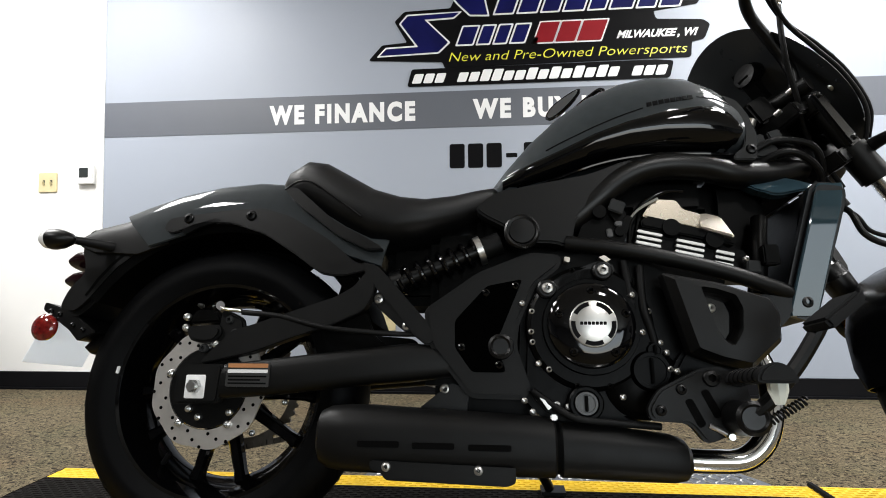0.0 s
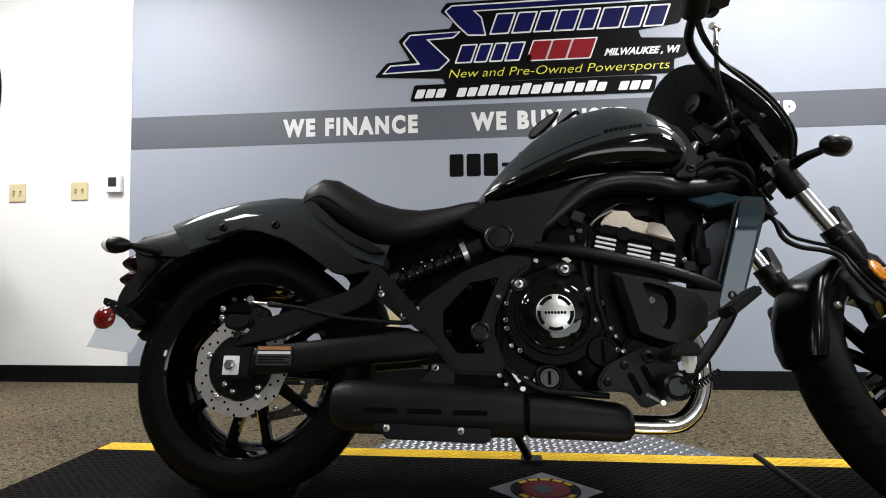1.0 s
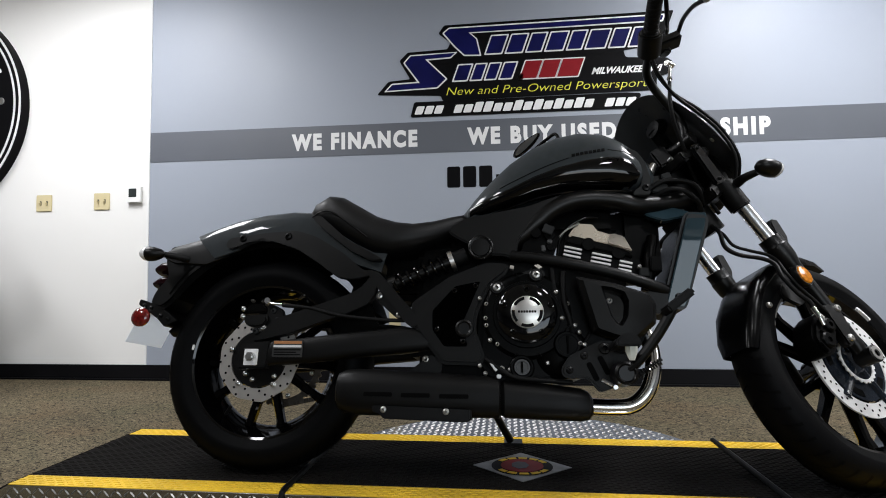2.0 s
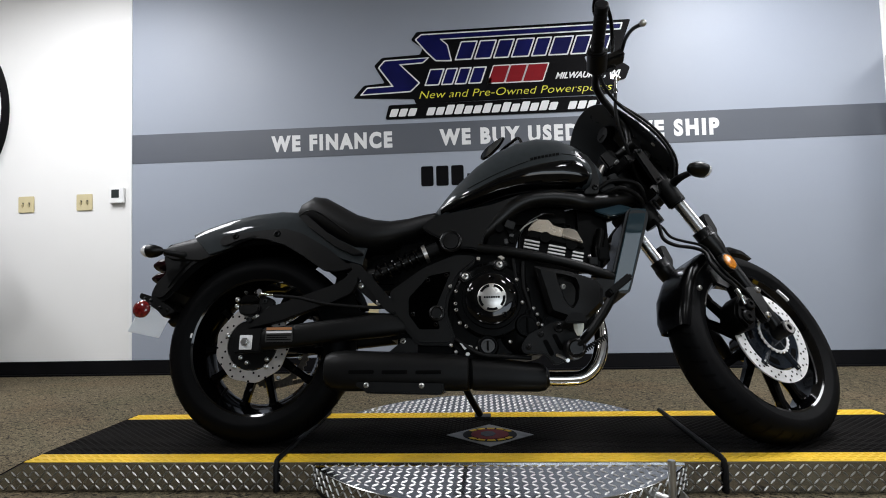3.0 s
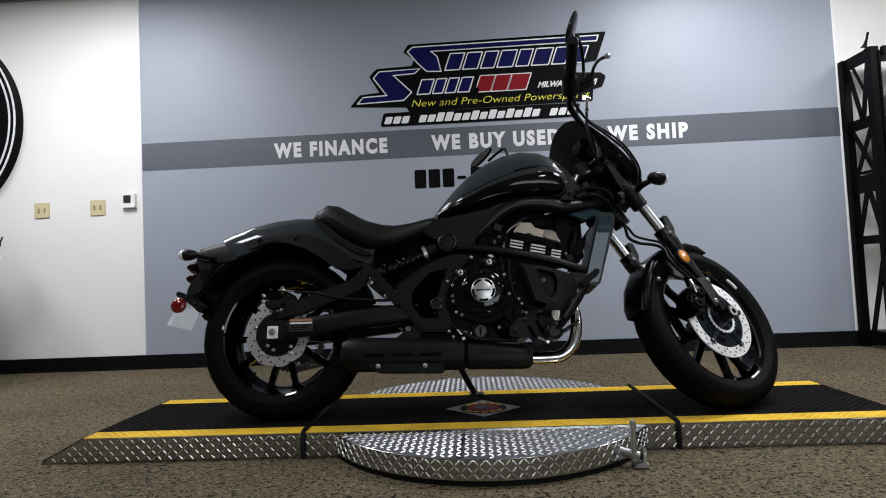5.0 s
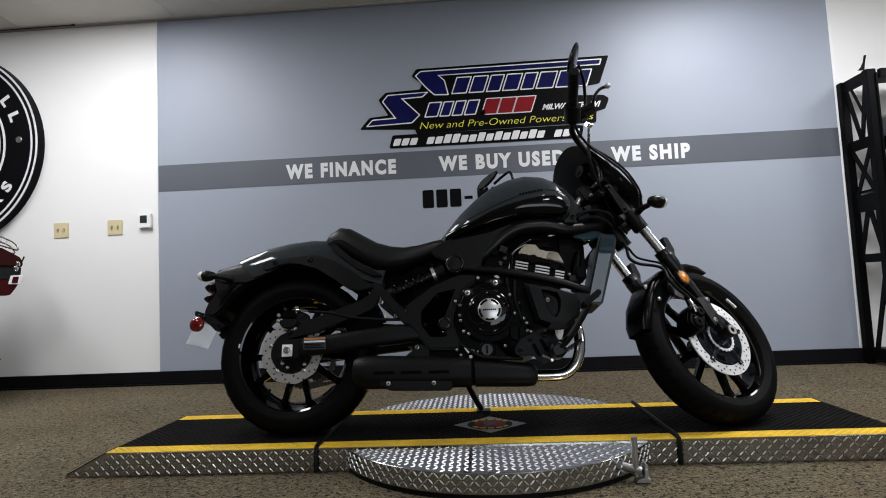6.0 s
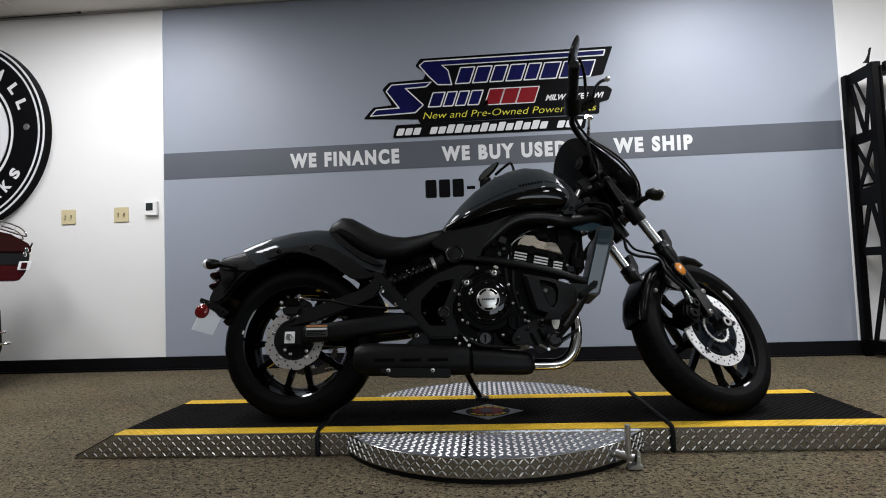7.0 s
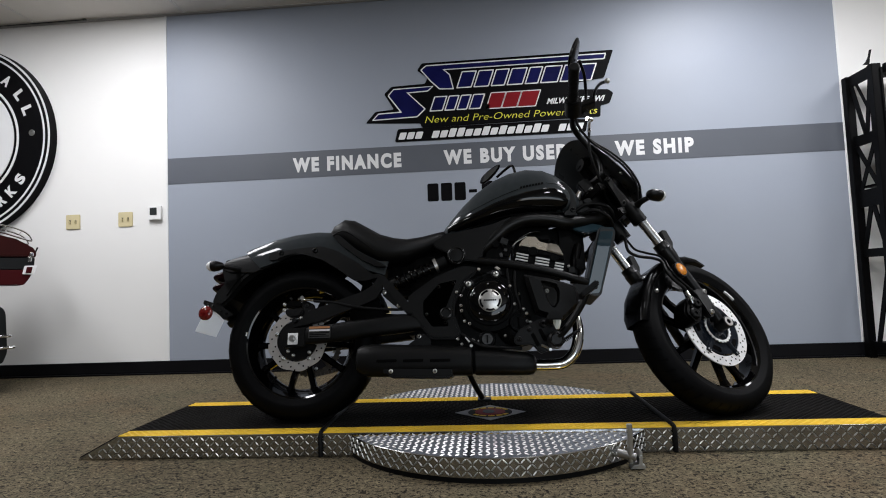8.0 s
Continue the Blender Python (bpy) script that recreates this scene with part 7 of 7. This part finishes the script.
# hoses and cables, most of them on the fork
for nm, pts, r in (("brake_hose", [(1.31, -0.02, 0.72), (1.292, -0.06, 0.662), (1.284, -0.07, 0.603), (1.323, -0.075, 0.582), (1.381, -0.09, 0.574), (1.404, -0.107, 0.55), (1.4, -0.118, 0.502), (1.424, -0.124, 0.458), (1.455, -0.126, 0.432), (1.463, -0.124, 0.41)], 0.0062),
                   ("sensor_cable", [(1.33, 0.0, 0.73), (1.303, -0.06, 0.659), (1.33, -0.06, 0.624), (1.367, -0.075, 0.605), (1.406, -0.092, 0.59), (1.42, -0.105, 0.566), (1.415, -0.122, 0.515), (1.438, -0.128, 0.47), (1.475, -0.128, 0.438), (1.51, -0.124, 0.41)], 0.0045),
                   ("throttle_cable", [(1.03, -0.24, 1.095), (1.06, -0.22, 1.058), (1.132, -0.19, 1.03), (1.213, -0.18, 0.998), (1.286, -0.175, 0.947), (1.341, -0.155, 0.877), (1.36, -0.1, 0.8)], 0.005),
                   ("brake_line", [(1.124, -0.195, 1.076), (1.119, -0.18, 1.009), (1.134, -0.16, 0.968), (1.157, -0.14, 0.943), (1.2, -0.11, 0.9), (1.25, -0.07, 0.85), (1.33, -0.05, 0.74)], 0.0058),
                   ("wiring_loom", [(1.04, -0.225, 1.1), (1.075, -0.205, 1.066), (1.14, -0.185, 1.042), (1.22, -0.184, 1.008), (1.295, -0.178, 0.957), (1.35, -0.16, 0.887), (1.375, -0.12, 0.84)], 0.0045)):
    bm = bmesh.new()
    add_tube(bm, pts, r, n=10)
    bp(nm, bm, M_RUBBER, "black flexible line", steer=True)
for pts in ([(1.12, -0.09, 0.8), (1.18, -0.1, 0.83), (1.26, -0.09, 0.82), (1.3, -0.05, 0.77)], [(1.13, -0.08, 0.78), (1.2, -0.11, 0.8), (1.27, -0.08, 0.77), (1.29, -0.03, 0.72)], [(1.12, -0.06, 0.84), (1.18, -0.05, 0.86), (1.25, -0.03, 0.85)]):
    bm = bmesh.new()
    add_tube(bm, pts, 0.0075, n=10)
    bp("neck_cable", bm, M_RUBBER, "black cable at the steering head")
box_part("connector", (1.165, -0.075, 0.81), (0.045, 0.035, 0.035), M_DULL, bike, "dark grey connector", 0.004, pose(0, 0, 0, 0, 12))
box_part("ignition_lock", (1.19, -0.03, 0.93), (0.05, 0.05, 0.06), M_CAST, bike, "black ignition lock", 0.006, pose(0, 0, 0, 0, -31))

bm = bmesh.new()
add_cyl(bm, (1.15, -0.05, 0.875), (1.165, -0.05, 0.905), 0.013, 0.009, n=16)
bp("stem_nut", bm, M_BRUSHED, "bright conical fitting")
for x, y, z in ((1.2, -0.08, 0.9), (1.235, -0.075, 0.955)):
    bm = bmesh.new()
    add_cyl(bm, (x, y, z), (x + 0.006, y - 0.012, z + 0.004), 0.006, n=12)
    bp("clamp_bolt", bm, M_BRUSHED, "bright bolt")
for x, z in ((1.15, 0.835), (1.185, 0.845)):
    box_part("wire_connector", (x, -0.085, z), (0.028, 0.022, 0.024), M_DULL, bike, "grey wire connector", 0.003, pose(0, 0, 0, 0, -18))


# ---- the tail of a touring motorcycle parked beside the sign ----
M_MAROON = material("dark_red_brown_paint", (0.026, 0.005, 0.0045), 0.4, var=0.15, scale=6, spec=0.06)
M_MAROON2 = material("deep_red_paint", (0.042, 0.004, 0.005), 0.4, var=0.1, scale=6, spec=0.06)


def touring_motorcycle():
    t = thing("touring_motorcycle", "dark red touring motorcycle with a tail trunk and chrome rack", "motorcycle", Matrix.Translation((-2.83, 1.27, 0)) @ Matrix.Rotation(radians(44), 4, "Z") @ Matrix.Translation((2.605, -1.27, 0)))
    yc = 1.5
    tk = tagged(new("tail_trunk"), "dark red hard tail trunk")
    tk.parent = t

    def slab(name, poly, y0, y1, mat, lab, parent=tk, bevel=0.014, r=0.012):
        bm = bmesh.new()
        add_plate(bm, round_poly(poly, r), y0, y1, bevel)
        return part(name, bm, mat, parent, lab, smooth=45)
    slab("trunk_lid", [(-3.5, 1.06), (-2.892, 1.036), (-2.745, 1.005), (-2.625, 0.945), (-2.605, 0.91), (-2.609, 0.883), (-3.5, 0.893)], 1.27, 1.73, M_MAROON, "brown-red lid", bevel=0.02)
    slab("trunk_band", [(-3.5, 0.888), (-2.616, 0.878), (-2.622, 0.803), (-3.5, 0.812)], 1.278, 1.722, M_SATIN, "black middle band", bevel=0.006, r=0.006)
    slab("trunk_base", [(-3.5, 0.808), (-2.621, 0.799), (-2.655, 0.741), (-2.69, 0.7), (-3.5, 0.712)], 1.272, 1.728, M_MAROON2, "deep red base")
    lamp = slab("trunk_lamp", [(-2.688, 0.826), (-2.6, 0.828), (-2.62, 0.767), (-2.704, 0.77)], 1.262, 1.33, M_CLEAR, "pale wraparound lamp", bevel=0.004, r=0.006)
    slab("lamp_inset", [(-2.672, 0.818), (-2.632, 0.818), (-2.642, 0.777), (-2.682, 0.777)], 1.259, 1.264, M_MAROON2, "dark red inset", lamp, 0.001, 0.004)
    for x, z in ((-2.64, 0.9), (-2.652, 0.87), (-2.875, 0.915), (-2.87, 0.88)):
        bm = bmesh.new()
        add_lathe(bm, (x, z), [(1.28, 0.016), (1.263, 0.016), (1.258, 0.011), (1.258, 0.001)], 18)
        part("trunk_latch", bm, M_CHROME, tk, "chrome latch")
    bm = bmesh.new()
    add_tube(bm, [(-2.63, 1.3, 0.9), (-2.61, 1.3, 0.92), (-2.595, 1.3, 0.95)], 0.006)
    part("lid_fin", bm, M_SATIN, tk)
    rk = tagged(new("trunk_rack"), "chrome tube luggage rack on the trunk lid")
    rk.parent = t
    for y in (1.34, 1.66):
        bm = bmesh.new()
        add_tube(bm, [(-3.4, y, 1.125), (-2.892, y, 1.105), (-2.69, y, 1.06), (-2.632, y, 1.0), (-2.7, y, 1.012), (-2.9, y, 1.06), (-3.3, y, 1.085)], 0.0055, n=10)
        part("side_rail", bm, M_CHROME, rk)
        for x, z in ((-2.74, 1.012), (-2.95, 1.07), (-3.15, 1.08)):
            bm = bmesh.new()
            add_cyl(bm, (x, y, z), (x - 0.01, y, z - 0.05), 0.005, n=8)
            part("rack_leg", bm, M_CHROME, rk)
    for x, z in ((-2.7, 1.063), (-2.8, 1.087), (-2.92, 1.106)):
        bm = bmesh.new()
        add_cyl(bm, (x, 1.34, z), (x, 1.66, z), 0.0055, n=10)
        part("cross_bar", bm, M_CHROME, rk)
    bag = tagged(new("saddlebag"), "dark hard saddlebag with two chrome guard bars")
    bag.parent = t
    slab("bag_shell", [(-3.5, 0.6), (-2.889, 0.577), (-2.83, 0.556), (-2.812, 0.52), (-2.8, 0.27), (-2.83, 0.2), (-3.5, 0.2)], 1.25, 1.45, M_SATIN, "black bag shell", bag, 0.02, 0.02)
    for z, x in ((0.372, -2.772), (0.298, -2.752)):
        bm = bmesh.new()
        add_tube(bm, [(-3.4, 1.235, z - 0.005), (-2.95, 1.235, z), (-2.83, 1.237, z + 0.001), (x, 1.262, z + 0.002), (x - 0.01, 1.36, z)], 0.009, n=10)
        part("guard_bar", bm, M_CHROME, bag, "chrome guard bar")
    for p in (tk, rk, bag):
        for c in p.children_recursive:
            for v in c.data.vertices:
                v.co.x = -2.605 + (v.co.x + 2.605) * 0.78
    wh = tagged(new("touring_wheel"), "black touring wheel on the floor")
    wh.parent = t
    bm = bmesh.new()
    prof = [(yc + 0.06, 0.2), (yc + 0.07, 0.26), (yc + 0.04, 0.3), (yc - 0.04, 0.3), (yc - 0.07, 0.26), (yc - 0.06, 0.2)]
    add_lathe(bm, (-3.72, 0.302), prof, 48, closed=True)
    part("tyre", bm, M_TYRE, wh)
    bm = bmesh.new()
    add_lathe(bm, (-3.72, 0.302), [(yc - 0.05, 0.001), (yc - 0.05, 0.2), (yc + 0.05, 0.2), (yc + 0.05, 0.001)], 40)
    part("rim", bm, M_SATIN, wh)
    bm = bmesh.new()
    add_plate(bm, round_poly([(-3.2, 0.6), (-3.2, 0.714), (-3.45, 0.725), (-4.1, 0.8), (-4.6, 0.75), (-4.6, 0.4), (-4.0, 0.35)], 0.05), yc - 0.12, yc + 0.12, 0.03)
    part("rear_body", bm, M_MAROON, t, "dark red rear body")
    bm = bmesh.new()
    add_lathe(bm, (-5.15, 0.302), prof, 48, closed=True)
    part("front_tyre", bm, M_TYRE, t)
    bm = bmesh.new()
    add_tube(bm, [(-4.5, yc, 0.7), (-4.85, yc, 0.75), (-5.15, yc, 0.3)], 0.035)
    part("front_fork", bm, M_CHROME, t)


touring_motorcycle()
